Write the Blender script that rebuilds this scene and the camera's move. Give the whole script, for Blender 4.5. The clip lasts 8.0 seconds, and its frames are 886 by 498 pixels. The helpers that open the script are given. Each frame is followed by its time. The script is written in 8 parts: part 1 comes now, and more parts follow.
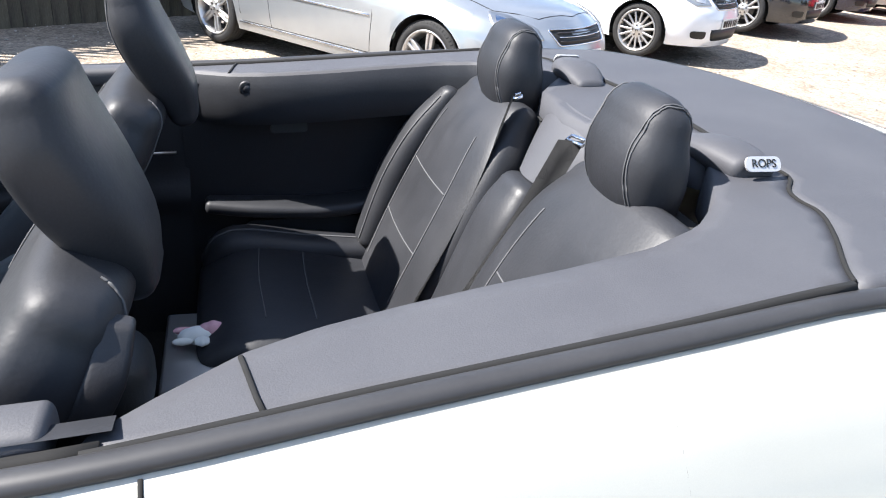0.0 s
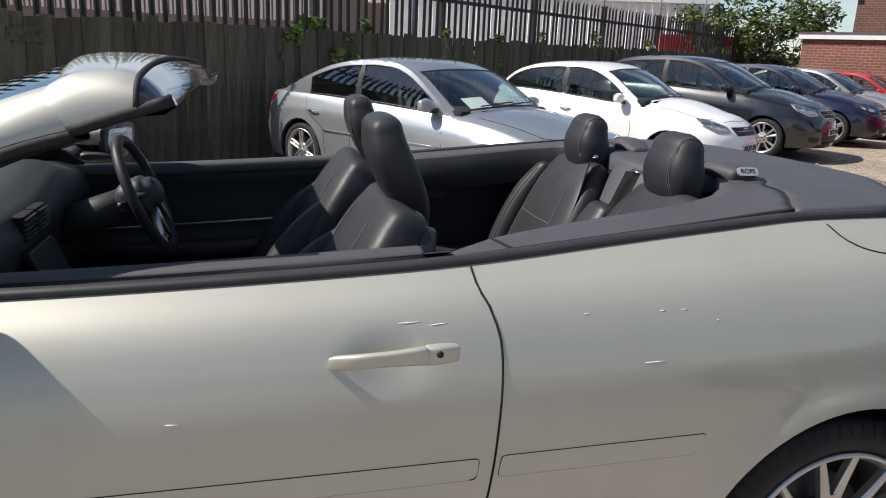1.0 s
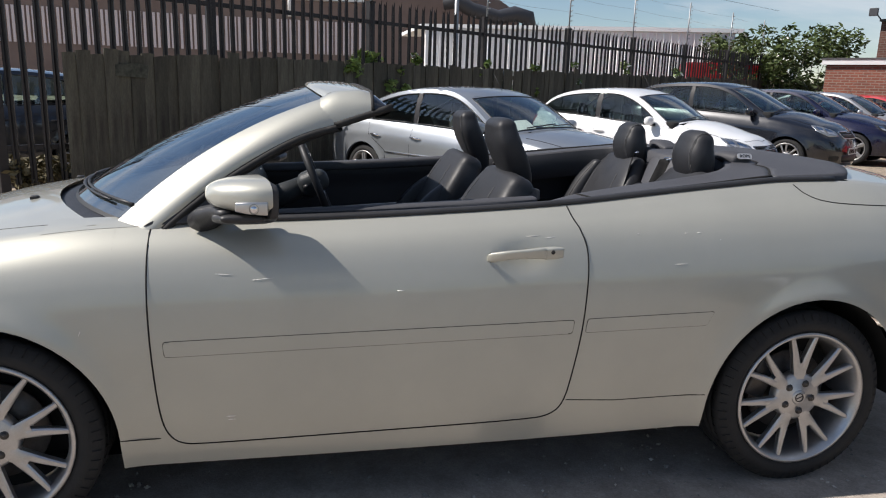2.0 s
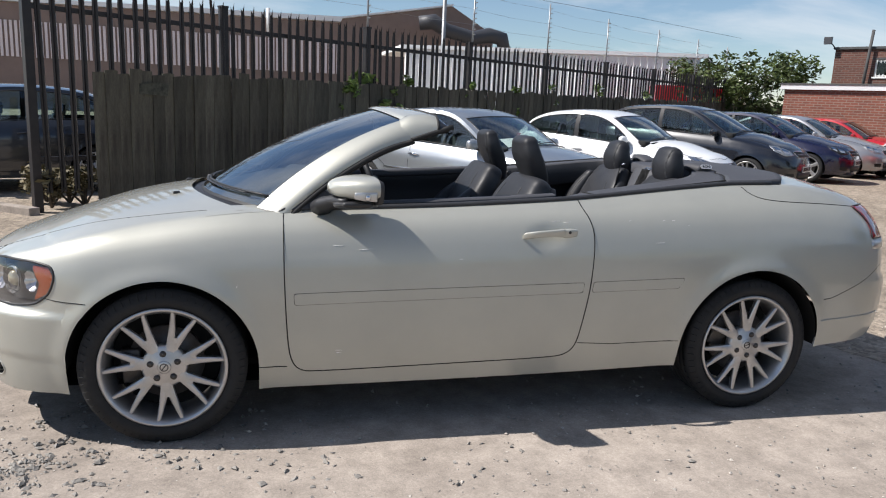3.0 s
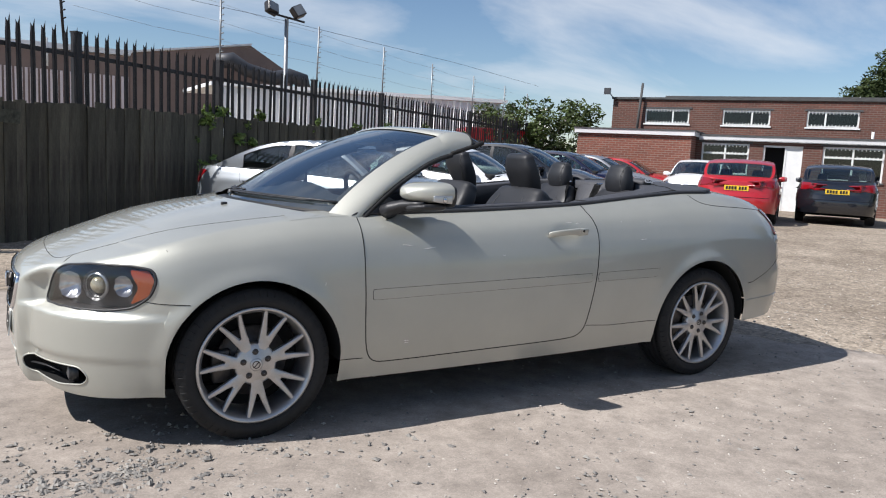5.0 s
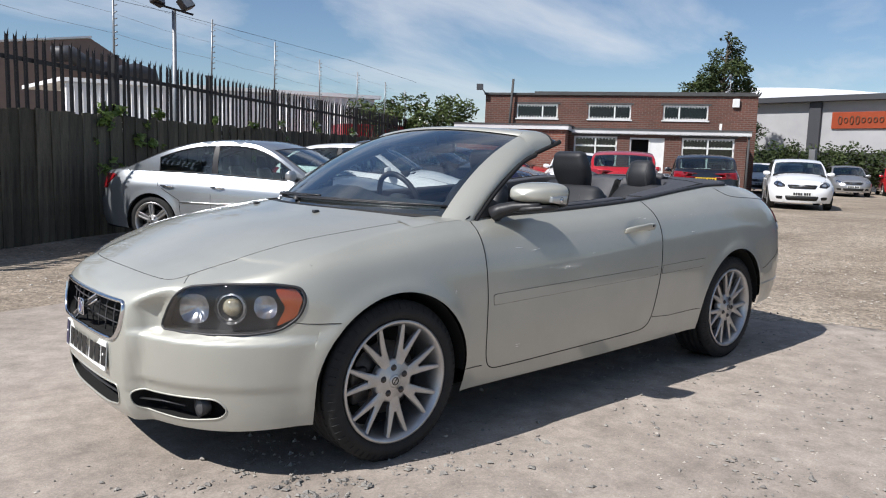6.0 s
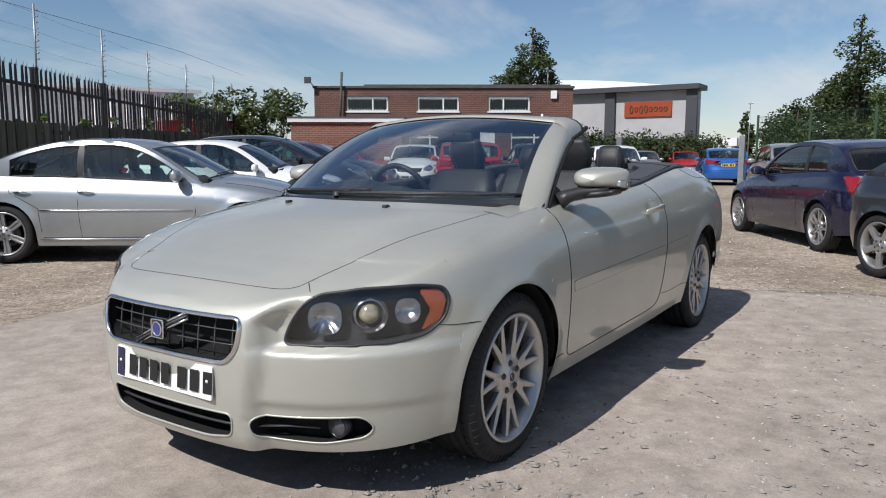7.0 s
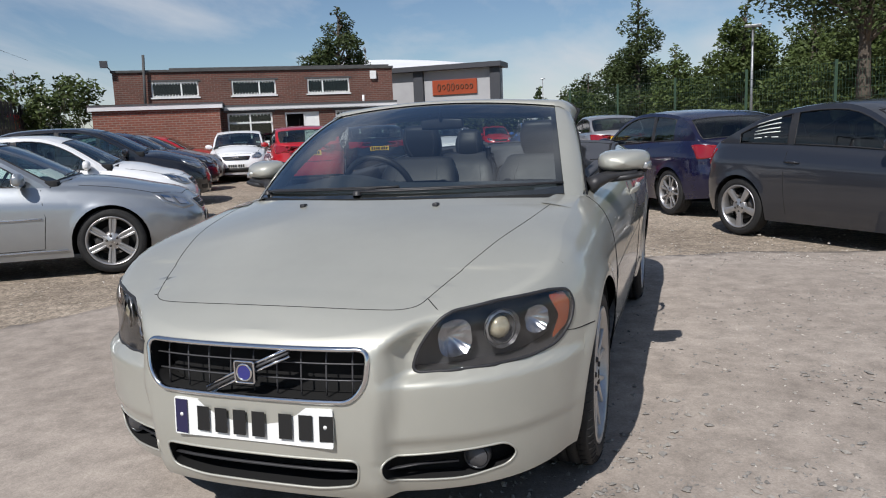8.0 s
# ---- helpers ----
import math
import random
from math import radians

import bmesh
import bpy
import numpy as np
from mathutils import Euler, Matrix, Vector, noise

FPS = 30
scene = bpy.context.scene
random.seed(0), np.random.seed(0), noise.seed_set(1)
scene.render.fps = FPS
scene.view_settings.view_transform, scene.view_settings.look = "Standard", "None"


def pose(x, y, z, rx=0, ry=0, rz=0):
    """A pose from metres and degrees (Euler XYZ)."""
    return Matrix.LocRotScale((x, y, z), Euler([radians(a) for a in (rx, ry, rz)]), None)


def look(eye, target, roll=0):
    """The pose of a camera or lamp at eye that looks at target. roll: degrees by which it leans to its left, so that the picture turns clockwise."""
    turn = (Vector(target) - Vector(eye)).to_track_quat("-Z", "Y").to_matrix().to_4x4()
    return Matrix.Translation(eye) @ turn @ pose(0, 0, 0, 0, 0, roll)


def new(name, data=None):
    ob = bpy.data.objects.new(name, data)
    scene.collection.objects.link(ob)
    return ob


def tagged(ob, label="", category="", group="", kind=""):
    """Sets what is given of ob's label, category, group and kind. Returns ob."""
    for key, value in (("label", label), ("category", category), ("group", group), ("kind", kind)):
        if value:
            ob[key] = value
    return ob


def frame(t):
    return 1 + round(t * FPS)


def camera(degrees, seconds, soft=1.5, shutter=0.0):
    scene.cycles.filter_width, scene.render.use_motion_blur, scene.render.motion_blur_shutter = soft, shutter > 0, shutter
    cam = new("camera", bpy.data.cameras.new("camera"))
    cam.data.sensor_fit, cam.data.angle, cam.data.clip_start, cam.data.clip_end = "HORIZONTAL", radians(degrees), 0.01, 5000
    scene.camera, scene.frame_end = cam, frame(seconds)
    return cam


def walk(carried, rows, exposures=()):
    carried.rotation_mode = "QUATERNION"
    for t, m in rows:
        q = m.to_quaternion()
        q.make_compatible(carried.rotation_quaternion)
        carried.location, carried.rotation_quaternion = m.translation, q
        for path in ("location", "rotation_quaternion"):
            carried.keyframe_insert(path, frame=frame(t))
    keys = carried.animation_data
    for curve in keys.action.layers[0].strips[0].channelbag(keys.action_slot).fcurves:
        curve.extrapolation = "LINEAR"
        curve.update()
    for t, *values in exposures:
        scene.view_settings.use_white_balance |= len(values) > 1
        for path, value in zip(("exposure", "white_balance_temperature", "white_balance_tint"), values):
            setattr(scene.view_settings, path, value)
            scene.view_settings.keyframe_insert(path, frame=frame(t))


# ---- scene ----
cam = camera(62.5, 8.0, soft=1.1)
PATH = [
    (0, (0.522, -1.284, 1.465), (1.067, 0.433, 0.595), 5.5),
    (0.3, (0.405, -1.491, 1.444), (0.891, 0.279, 0.649), 2.8),
    (0.5, (0.292, -1.669, 1.409), (0.798, 0.143, 0.73), 2.2),
    (0.6, (0.231, -1.735, 1.436), (0.749, 0.071, 0.753), 2.5),
    (1, (0.052, -2.118, 1.401), (0.507, -0.239, 0.889), 2.6),
    (1.5, (-0.14, -2.592, 1.387), (0.243, -0.686, 0.916), 3.7),
    (2, (-0.418, -3.014, 1.371), (-0.037, -1.099, 0.933), 1.8),
    (2.2, (-0.515, -3.17, 1.377), (-0.155, -1.254, 0.931), 1.3),
    (3.3, (-1.07, -3.959, 1.396), (-0.551, -2.061, 1.035), 2.7),
    (3.5, (-1.177, -4.031, 1.383), (-0.625, -2.14, 1.036), 2.6),
    (4, (-1.33, -4.216, 1.342), (-0.734, -2.333, 1.032), 2.6),
    (5.3, (-2.429, -3.609, 1.209), (-1.34, -1.952, 0.945), 3.1),
    (5.5, (-2.61, -3.478, 1.232), (-1.473, -1.858, 0.946), 3.2),
    (6, (-3.034, -3.081, 1.199), (-1.722, -1.592, 0.952), 1.8),
    (6.5, (-3.396, -2.599, 1.158), (-1.895, -1.299, 0.918), 1.1),
    (7, (-3.703, -2.151, 1.156), (-2.053, -1.05, 0.902), 0.1),
    (7.5, (-3.881, -1.61, 1.15), (-2.107, -0.73, 0.866), -1.2),
    (8, (-3.916, -1.173, 1.215), (-2.044, -0.543, 0.899), -2.4),
]
walk(cam, [(t, look(eye, target, roll)) for t, eye, target, roll in PATH],
     exposures=[(0, 1.85, 6550, 11), (0.3, 1.45, 6650, 11), (0.5, 1.1, 6750, 11), (0.8, 0.65, 6850, 12), (1.0, 0.48, 6900, 12), (1.5, 0.28, 6900, 12), (2.0, 0.32, 6800, 12), (3.5, 0.48, 6550, 11), (4.0, 0.40, 6500, 11), (5.5, 0.35, 6450, 11), (6.5, 0.2, 6450, 11), (7.0, 0.1, 6450, 11), (8.0, -0.05, 6450, 11)])

# ---- light ----
SUN_TO = Vector((-0.9, 0.13, 1.0)).normalized()
sun = new("sun", bpy.data.lights.new("sun", "SUN"))
sun.data.energy, sun.data.angle, sun.data.color = 5.0, radians(0.53), (1.0, 0.97, 0.93)
sun.matrix_world = look(SUN_TO * 30, (0, 0, 0))
scene.view_settings.exposure = 0.0


def make_world():
    w = bpy.data.worlds.new("sky")
    w.use_nodes = True
    scene.world = w
    nt = w.node_tree
    N, L = nt.nodes, nt.links
    N.clear()
    out = N.new("ShaderNodeOutputWorld")
    bg = N.new("ShaderNodeBackground")
    sky = N.new("ShaderNodeTexSky")
    sky.sky_type, sky.sun_disc = "NISHITA", False
    sky.sun_elevation = math.asin(SUN_TO.z)
    sky.sun_rotation = math.atan2(SUN_TO.x, SUN_TO.y)
    sky.air_density, sky.dust_density, sky.ozone_density = 1.0, 0.05, 4.0
    tc = N.new("ShaderNodeTexCoord")
    sep = N.new("ShaderNodeSeparateXYZ")
    L.new(tc.outputs["Generated"], sep.inputs[0])
    # thin cirrus: direction projected on a high flat layer
    zc = N.new("ShaderNodeMath"); zc.operation = "MAXIMUM"; zc.inputs[1].default_value = 0.05
    L.new(sep.outputs["Z"], zc.inputs[0])
    za = N.new("ShaderNodeMath"); za.operation = "ADD"; za.inputs[1].default_value = 0.22
    L.new(zc.outputs[0], za.inputs[0])
    dx = N.new("ShaderNodeMath"); dx.operation = "DIVIDE"
    dy = N.new("ShaderNodeMath"); dy.operation = "DIVIDE"
    L.new(sep.outputs["X"], dx.inputs[0]); L.new(za.outputs[0], dx.inputs[1])
    L.new(sep.outputs["Y"], dy.inputs[0]); L.new(za.outputs[0], dy.inputs[1])
    com = N.new("ShaderNodeCombineXYZ")
    L.new(dx.outputs[0], com.inputs[0]); L.new(dy.outputs[0], com.inputs[1])
    mp = N.new("ShaderNodeMapping")
    mp.inputs["Rotation"].default_value = (0, 0, radians(-25))
    mp.inputs["Scale"].default_value = (0.7, 1.25, 1.0)
    L.new(com.outputs[0], mp.inputs[0])
    n1 = N.new("ShaderNodeTexNoise")
    n1.inputs["Scale"].default_value, n1.inputs["Detail"].default_value = 1.15, 9
    n1.inputs["Roughness"].default_value, n1.inputs["Distortion"].default_value = 0.56, 0.35
    L.new(mp.outputs[0], n1.inputs["Vector"])
    ramp = N.new("ShaderNodeValToRGB")
    ramp.color_ramp.elements[0].position, ramp.color_ramp.elements[1].position = 0.45, 0.72
    ramp.color_ramp.elements[0].color, ramp.color_ramp.elements[1].color = (0.0, 0.0, 0.0, 1), (0.75, 0.75, 0.75, 1)
    L.new(n1.outputs["Fac"], ramp.inputs[0])
    mix = N.new("ShaderNodeMixRGB")
    mix.inputs[2].default_value = (8.3, 8.6, 9.0, 1)
    L.new(ramp.outputs[0], mix.inputs[0]); L.new(sky.outputs[0], mix.inputs[1])
    L.new(mix.outputs[0], bg.inputs[0])
    bg.inputs[1].default_value = 0.08
    L.new(bg.outputs[0], out.inputs[0])


make_world()


# ---- materials ----
def mat(name, col, rough=0.6, metal=0.0, col2=None, scale=8.0, bump=0.0, bscale=60.0, coat=0.0, spec=0.5, trans=0.0, ior=1.45,
        emit=None, estr=0.0, vary=0.0, detail=6.0, stretch=(1, 1, 1), lo=0.35, hi=0.65, rvar=0.0, sheen=0.0, fine=0.0, fscale=120.0):
    """Principled surface: two colours mixed by a broad noise, a fine grain, relief, and a shift from piece to piece."""
    m = bpy.data.materials.new(name)
    m.use_nodes = True
    nt = m.node_tree
    N, L = nt.nodes, nt.links
    b = N["Principled BSDF"]
    b.inputs["Roughness"].default_value, b.inputs["Metallic"].default_value = rough, metal
    b.inputs["Coat Weight"].default_value, b.inputs["Coat Roughness"].default_value, b.inputs["Coat IOR"].default_value = coat, 0.06, 1.55
    b.inputs["Specular IOR Level"].default_value = spec
    b.inputs["Transmission Weight"].default_value, b.inputs["IOR"].default_value = trans, ior
    b.inputs["Sheen Weight"].default_value = sheen
    b.inputs["Base Color"].default_value = (*col, 1)
    if emit:
        b.inputs["Emission Color"].default_value, b.inputs["Emission Strength"].default_value = (*emit, 1), estr
    tc = N.new("ShaderNodeTexCoord")
    mp = N.new("ShaderNodeMapping")
    mp.inputs["Scale"].default_value = stretch
    L.new(tc.outputs["Object"], mp.inputs[0])
    vec = mp.outputs[0]
    colour = None
    if col2:
        n = N.new("ShaderNodeTexNoise")
        n.inputs["Scale"].default_value, n.inputs["Detail"].default_value, n.inputs["Roughness"].default_value = scale, detail, 0.62
        L.new(vec, n.inputs["Vector"])
        r = N.new("ShaderNodeMapRange")
        r.inputs["From Min"].default_value, r.inputs["From Max"].default_value = lo, hi
        L.new(n.outputs["Fac"], r.inputs["Value"])
        mx = N.new("ShaderNodeMixRGB")
        mx.inputs[1].default_value, mx.inputs[2].default_value = (*col, 1), (*col2, 1)
        L.new(r.outputs[0], mx.inputs[0])
        colour = mx.outputs[0]
        if rvar:
            rr = N.new("ShaderNodeMapRange")
            rr.inputs["From Min"].default_value, rr.inputs["From Max"].default_value = lo, hi
            rr.inputs["To Min"].default_value, rr.inputs["To Max"].default_value = rough - rvar, rough + rvar
            L.new(n.outputs["Fac"], rr.inputs["Value"])
            L.new(rr.outputs[0], b.inputs["Roughness"])
    if fine:
        f = N.new("ShaderNodeTexNoise")
        f.inputs["Scale"].default_value, f.inputs["Detail"].default_value = fscale, 3
        L.new(vec, f.inputs["Vector"])
        fr = N.new("ShaderNodeMapRange")
        fr.inputs["From Min"].default_value, fr.inputs["From Max"].default_value = 0.3, 0.7
        fr.inputs["To Min"].default_value, fr.inputs["To Max"].default_value = 1 - fine, 1 + fine
        L.new(f.outputs["Fac"], fr.inputs["Value"])
        h = N.new("ShaderNodeHueSaturation")
        if colour:
            L.new(colour, h.inputs["Color"])
        else:
            h.inputs["Color"].default_value = (*col, 1)
        L.new(fr.outputs[0], h.inputs["Value"])
        colour = h.outputs[0]
    if vary:
        oi = N.new("ShaderNodeObjectInfo")
        vr = N.new("ShaderNodeMapRange")
        vr.inputs["To Min"].default_value, vr.inputs["To Max"].default_value = 1 - vary, 1 + vary
        L.new(oi.outputs["Random"], vr.inputs["Value"])
        h = N.new("ShaderNodeHueSaturation")
        if colour:
            L.new(colour, h.inputs["Color"])
        else:
            h.inputs["Color"].default_value = (*col, 1)
        L.new(vr.outputs[0], h.inputs["Value"])
        colour = h.outputs[0]
    if colour:
        L.new(colour, b.inputs["Base Color"])
    if bump:
        bn = N.new("ShaderNodeTexNoise")
        bn.inputs["Scale"].default_value, bn.inputs["Detail"].default_value = bscale, 5
        L.new(vec, bn.inputs["Vector"])
        bp = N.new("ShaderNodeBump")
        bp.inputs["Strength"].default_value, bp.inputs["Distance"].default_value = bump, 0.01
        L.new(bn.outputs["Fac"], bp.inputs["Height"])
        L.new(bp.outputs[0], b.inputs["Normal"])
    return m


def car_paint(name, col, flake=0.55, rough=0.33):
    return mat(name, col, rough=rough, metal=flake, coat=1.0, col2=tuple(c * 0.93 for c in col), scale=3.0, rvar=0.02, fine=0.03, fscale=900)


GOLD = car_paint("champagne_paint", (0.44, 0.437, 0.387), flake=0.42, rough=0.50)
SILVER = car_paint("silver_blue_paint", (0.37, 0.395, 0.42), flake=0.65, rough=0.3)
WHITE = car_paint("white_paint", (0.80, 0.81, 0.82), flake=0.0)
BLACKP = car_paint("black_paint", (0.012, 0.013, 0.018), flake=0.2, rough=0.25)
NAVY = car_paint("navy_paint", (0.006, 0.006, 0.030), flake=0.2, rough=0.28)
GREYP = car_paint("dark_grey_paint", (0.030, 0.033, 0.042), flake=0.35, rough=0.32)
SILV2 = car_paint("silver_paint", (0.38, 0.38, 0.39), flake=0.6, rough=0.3)
REDP = car_paint("red_paint", (0.42, 0.012, 0.018), flake=0.1)
BLUEP = car_paint("blue_paint", (0.02, 0.12, 0.42), flake=0.35)
RUBBER = mat("rubber", (0.011, 0.011, 0.012), rough=0.75, col2=(0.018, 0.018, 0.018), scale=14, bump=0.15, bscale=90)
SEAL = mat("smooth_seal", (0.026, 0.026, 0.028), rough=0.48, col2=(0.034, 0.034, 0.036), scale=9, fine=0.05, fscale=200)
PINK = mat("pink_plush", (0.62, 0.33, 0.38), rough=0.9, col2=(0.7, 0.45, 0.48), scale=40)
TRIM = mat("black_trim", (0.02, 0.02, 0.022), rough=0.45, col2=(0.03, 0.03, 0.033), scale=20, bump=0.08, bscale=300)
GAP = mat("shut_gap", (0.006, 0.006, 0.006), rough=0.9)
DECK = mat("deck_vinyl", (0.048, 0.049, 0.056), rough=0.62, col2=(0.058, 0.059, 0.066), scale=5, bump=0.08, bscale=420, fine=0.08, fscale=500)
LEATHER = mat("black_leather", (0.019, 0.020, 0.023), rough=0.50, spec=0.42, col2=(0.024, 0.025, 0.029), scale=6, bump=0.05, bscale=160, rvar=0.06, fine=0.08, fscale=260)
STITCH = mat("grey_stitching", (0.075, 0.076, 0.08), rough=0.8)
CARPET = mat("dark_carpet", (0.012, 0.012, 0.013), rough=0.95, col2=(0.02, 0.02, 0.02), scale=90)
DASH = mat("dash_plastic", (0.028, 0.033, 0.036), rough=0.5, col2=(0.036, 0.041, 0.045), scale=10, bump=0.2, bscale=300)
CHROME = mat("chrome", (0.74, 0.74, 0.75), rough=0.13, metal=1.0, col2=(0.7, 0.7, 0.72), scale=20, rvar=0.03)
ALLOY = mat("alloy", (0.52, 0.515, 0.52), rough=0.36, metal=0.85, col2=(0.44, 0.435, 0.43), scale=12, rvar=0.06, fine=0.05, fscale=300)
DISC = mat("brake_disc", (0.10, 0.095, 0.09), rough=0.45, metal=0.7, col2=(0.07, 0.06, 0.055), scale=30)
SATIN = mat("satin_metal", (0.5, 0.5, 0.5), rough=0.3, metal=0.9)
BADGE = mat("brushed_badge", (0.55, 0.55, 0.56), rough=0.45, metal=0.6)
MIRROR = mat("mirror_glass", (0.9, 0.9, 0.9), rough=0.02, metal=1.0)
REDLENS = mat("red_lens", (0.22, 0.005, 0.009), rough=0.08, coat=1.0)
AMBER = mat("amber_lens", (0.34, 0.062, 0.010), rough=0.12, coat=1.0)
LAMPDARK = mat("lamp_bezel", (0.022, 0.023, 0.026), rough=0.3, metal=0.3, col2=(0.03, 0.031, 0.034), scale=25)
GLOSSB = mat("gloss_black", (0.012, 0.012, 0.014), rough=0.06, coat=1.0, col2=(0.016, 0.016, 0.018), scale=10)
PLATE_W = mat("plate_white", (0.78, 0.79, 0.77), rough=0.35, col2=(0.72, 0.73, 0.71), scale=20)
PLATE_Y = mat("plate_yellow", (0.75, 0.48, 0.03), rough=0.35)
INK = mat("black_ink", (0.012, 0.012, 0.012), rough=0.5)
BLUEINK = mat("blue_enamel", (0.018, 0.022, 0.17), rough=0.25, coat=1.0)
PAPER = mat("white_paper", (0.78, 0.80, 0.78), rough=0.85, col2=(0.7, 0.73, 0.7), scale=6)
REDPAPER = mat("red_paper", (0.6, 0.05, 0.06), rough=0.8)


def glass(name, col, dark, shine=0.085, graze=0.9):
    m = bpy.data.materials.new(name)
    m.use_nodes = True
    nt = m.node_tree
    N, L = nt.nodes, nt.links
    N.clear()
    out = N.new("ShaderNodeOutputMaterial")
    tr = N.new("ShaderNodeBsdfTransparent"); tr.inputs[0].default_value = (*[c * dark for c in col], 1)
    gl = N.new("ShaderNodeBsdfGlossy"); gl.inputs["Roughness"].default_value = 0.015
    lw = N.new("ShaderNodeLayerWeight"); lw.inputs[0].default_value = 0.5
    pw = N.new("ShaderNodeMath"); pw.operation = "POWER"; pw.inputs[1].default_value = 2.3
    L.new(lw.outputs["Facing"], pw.inputs[0])
    fr = N.new("ShaderNodeMath"); fr.operation = "MULTIPLY_ADD"
    fr.inputs[1].default_value, fr.inputs[2].default_value = graze, shine
    L.new(pw.outputs[0], fr.inputs[0])
    mx = N.new("ShaderNodeMixShader")
    L.new(fr.outputs[0], mx.inputs[0]); L.new(tr.outputs[0], mx.inputs[1]); L.new(gl.outputs[0], mx.inputs[2])
    L.new(mx.outputs[0], out.inputs[0])
    return m


GLASS = glass("windscreen_glass", (0.86, 0.95, 0.93), 0.84, 0.15)
LENS = glass("clear_lens", (0.95, 0.96, 0.97), 0.90, 0.07, 0.55)
PANE = glass("window_pane", (0.7, 0.78, 0.78), 0.35, 0.06)
GLASSD = glass("tinted_glass", (0.80, 0.96, 0.92), 0.82, 0.10)
GLASSK = glass("privacy_glass", (0.70, 0.85, 0.85), 0.30, 0.06, 0.6)


# ---- mesh helpers ----
def thing(name, label, category, at=None, group="", kind=""):
    ob = new(name)
    ob.empty_display_size = 0.2
    if at is not None:
        ob.matrix_world = at
    return tagged(ob, label, category, group, kind)


def mesh_of(bm, name, material, smooth=True):
    me = bpy.data.meshes.new(name)
    bm.to_mesh(me)
    bm.free()
    for p in me.polygons:
        p.use_smooth = smooth
    me.materials.append(material)
    return me


def part(name, bm, material, parent=None, label="", smooth=True, sharp=None):
    me = bm if isinstance(bm, bpy.types.Mesh) else mesh_of(bm, name, material, smooth)
    if sharp:
        me.set_sharp_from_angle(angle=radians(sharp))
    ob = new(name, me)
    if parent:
        ob.parent = parent
    if label:
        tagged(ob, label)
    return ob


def box(x0, x1, y0, y1, z0, z1, bev=0.0, seg=2, bm=None):
    b = bmesh.new()
    g = bmesh.ops.create_cube(b, size=1.0)
    bmesh.ops.scale(b, vec=(x1 - x0, y1 - y0, z1 - z0), verts=g["verts"])
    bmesh.ops.translate(b, vec=((x0 + x1) / 2, (y0 + y1) / 2, (z0 + z1) / 2), verts=g["verts"])
    if bev:
        bmesh.ops.bevel(b, geom=b.edges[:], offset=bev, segments=seg, affect="EDGES", profile=0.5)
    return joined(bm, b)


def joined(bm, b):
    if bm is None:
        return b
    me = bpy.data.meshes.new("tmp")
    b.to_mesh(me)
    b.free()
    bm.from_mesh(me)
    bpy.data.meshes.remove(me)
    return bm


def grid(f, nu, nv, loop_u=False, loop_v=False, bm=None):
    """Quads over f(u, v), u and v in 0..1."""
    bm = bm or bmesh.new()
    mu, mv = (nu if loop_u else nu + 1), (nv if loop_v else nv + 1)
    vs = [[bm.verts.new(f(i / nu, j / nv)) for j in range(mv)] for i in range(mu)]
    for i in range(nu):
        for j in range(nv):
            a, b, c, d = vs[i][j], vs[(i + 1) % mu][j], vs[(i + 1) % mu][(j + 1) % mv], vs[i][(j + 1) % mv]
            try:
                bm.faces.new((a, b, c, d))
            except ValueError:
                pass
    return bm


def tube(pts, r, seg=8, closed=False, caps=True, flat=1.0, bm=None):
    """A round bar along pts; r a number or one a point; flat squeezes it along its second axis."""
    bm = bm or bmesh.new()
    pts = [Vector(p) for p in pts]
    n = len(pts)
    rs = r if hasattr(r, "__len__") else [r] * n
    rings, up = [], None
    for i, p in enumerate(pts):
        a = pts[(i - 1) % n] if closed or i else p
        b = pts[(i + 1) % n] if closed or i < n - 1 else p
        d = (b - a).normalized()
        if up is None:
            up = Vector((0, 0, 1)) if abs(d.z) < 0.9 else Vector((1, 0, 0))
        s = d.cross(up).normalized()
        up = s.cross(d).normalized()
        rings.append([bm.verts.new(p + rs[i] * (math.cos(6.2832 * k / seg) * s + flat * math.sin(6.2832 * k / seg) * up)) for k in range(seg)])
    for i in range(n if closed else n - 1):
        a, b = rings[i], rings[(i + 1) % n]
        for k in range(seg):
            bm.faces.new((a[k], a[(k + 1) % seg], b[(k + 1) % seg], b[k]))
    if caps and not closed:
        bm.faces.new(rings[0][::-1])
        bm.faces.new(rings[-1])
    return bm


def lathe(prof, seg=48, axis="y", at=(0, 0, 0), bm=None):
    """Turns (radius, along) pairs round an axis."""
    def f(u, v):
        k = v * (len(prof) - 1)
        i = min(int(k), len(prof) - 2)
        r = prof[i][0] + (prof[i + 1][0] - prof[i][0]) * (k - i)
        h = prof[i][1] + (prof[i + 1][1] - prof[i][1]) * (k - i)
        c, s = r * math.cos(6.28319 * u), r * math.sin(6.28319 * u)
        x, y, z = (c, h, s) if axis == "y" else ((c, s, h) if axis == "z" else (h, c, s))
        return (x + at[0], y + at[1], z + at[2])
    return grid(f, seg, len(prof) - 1, loop_u=True, bm=bm)


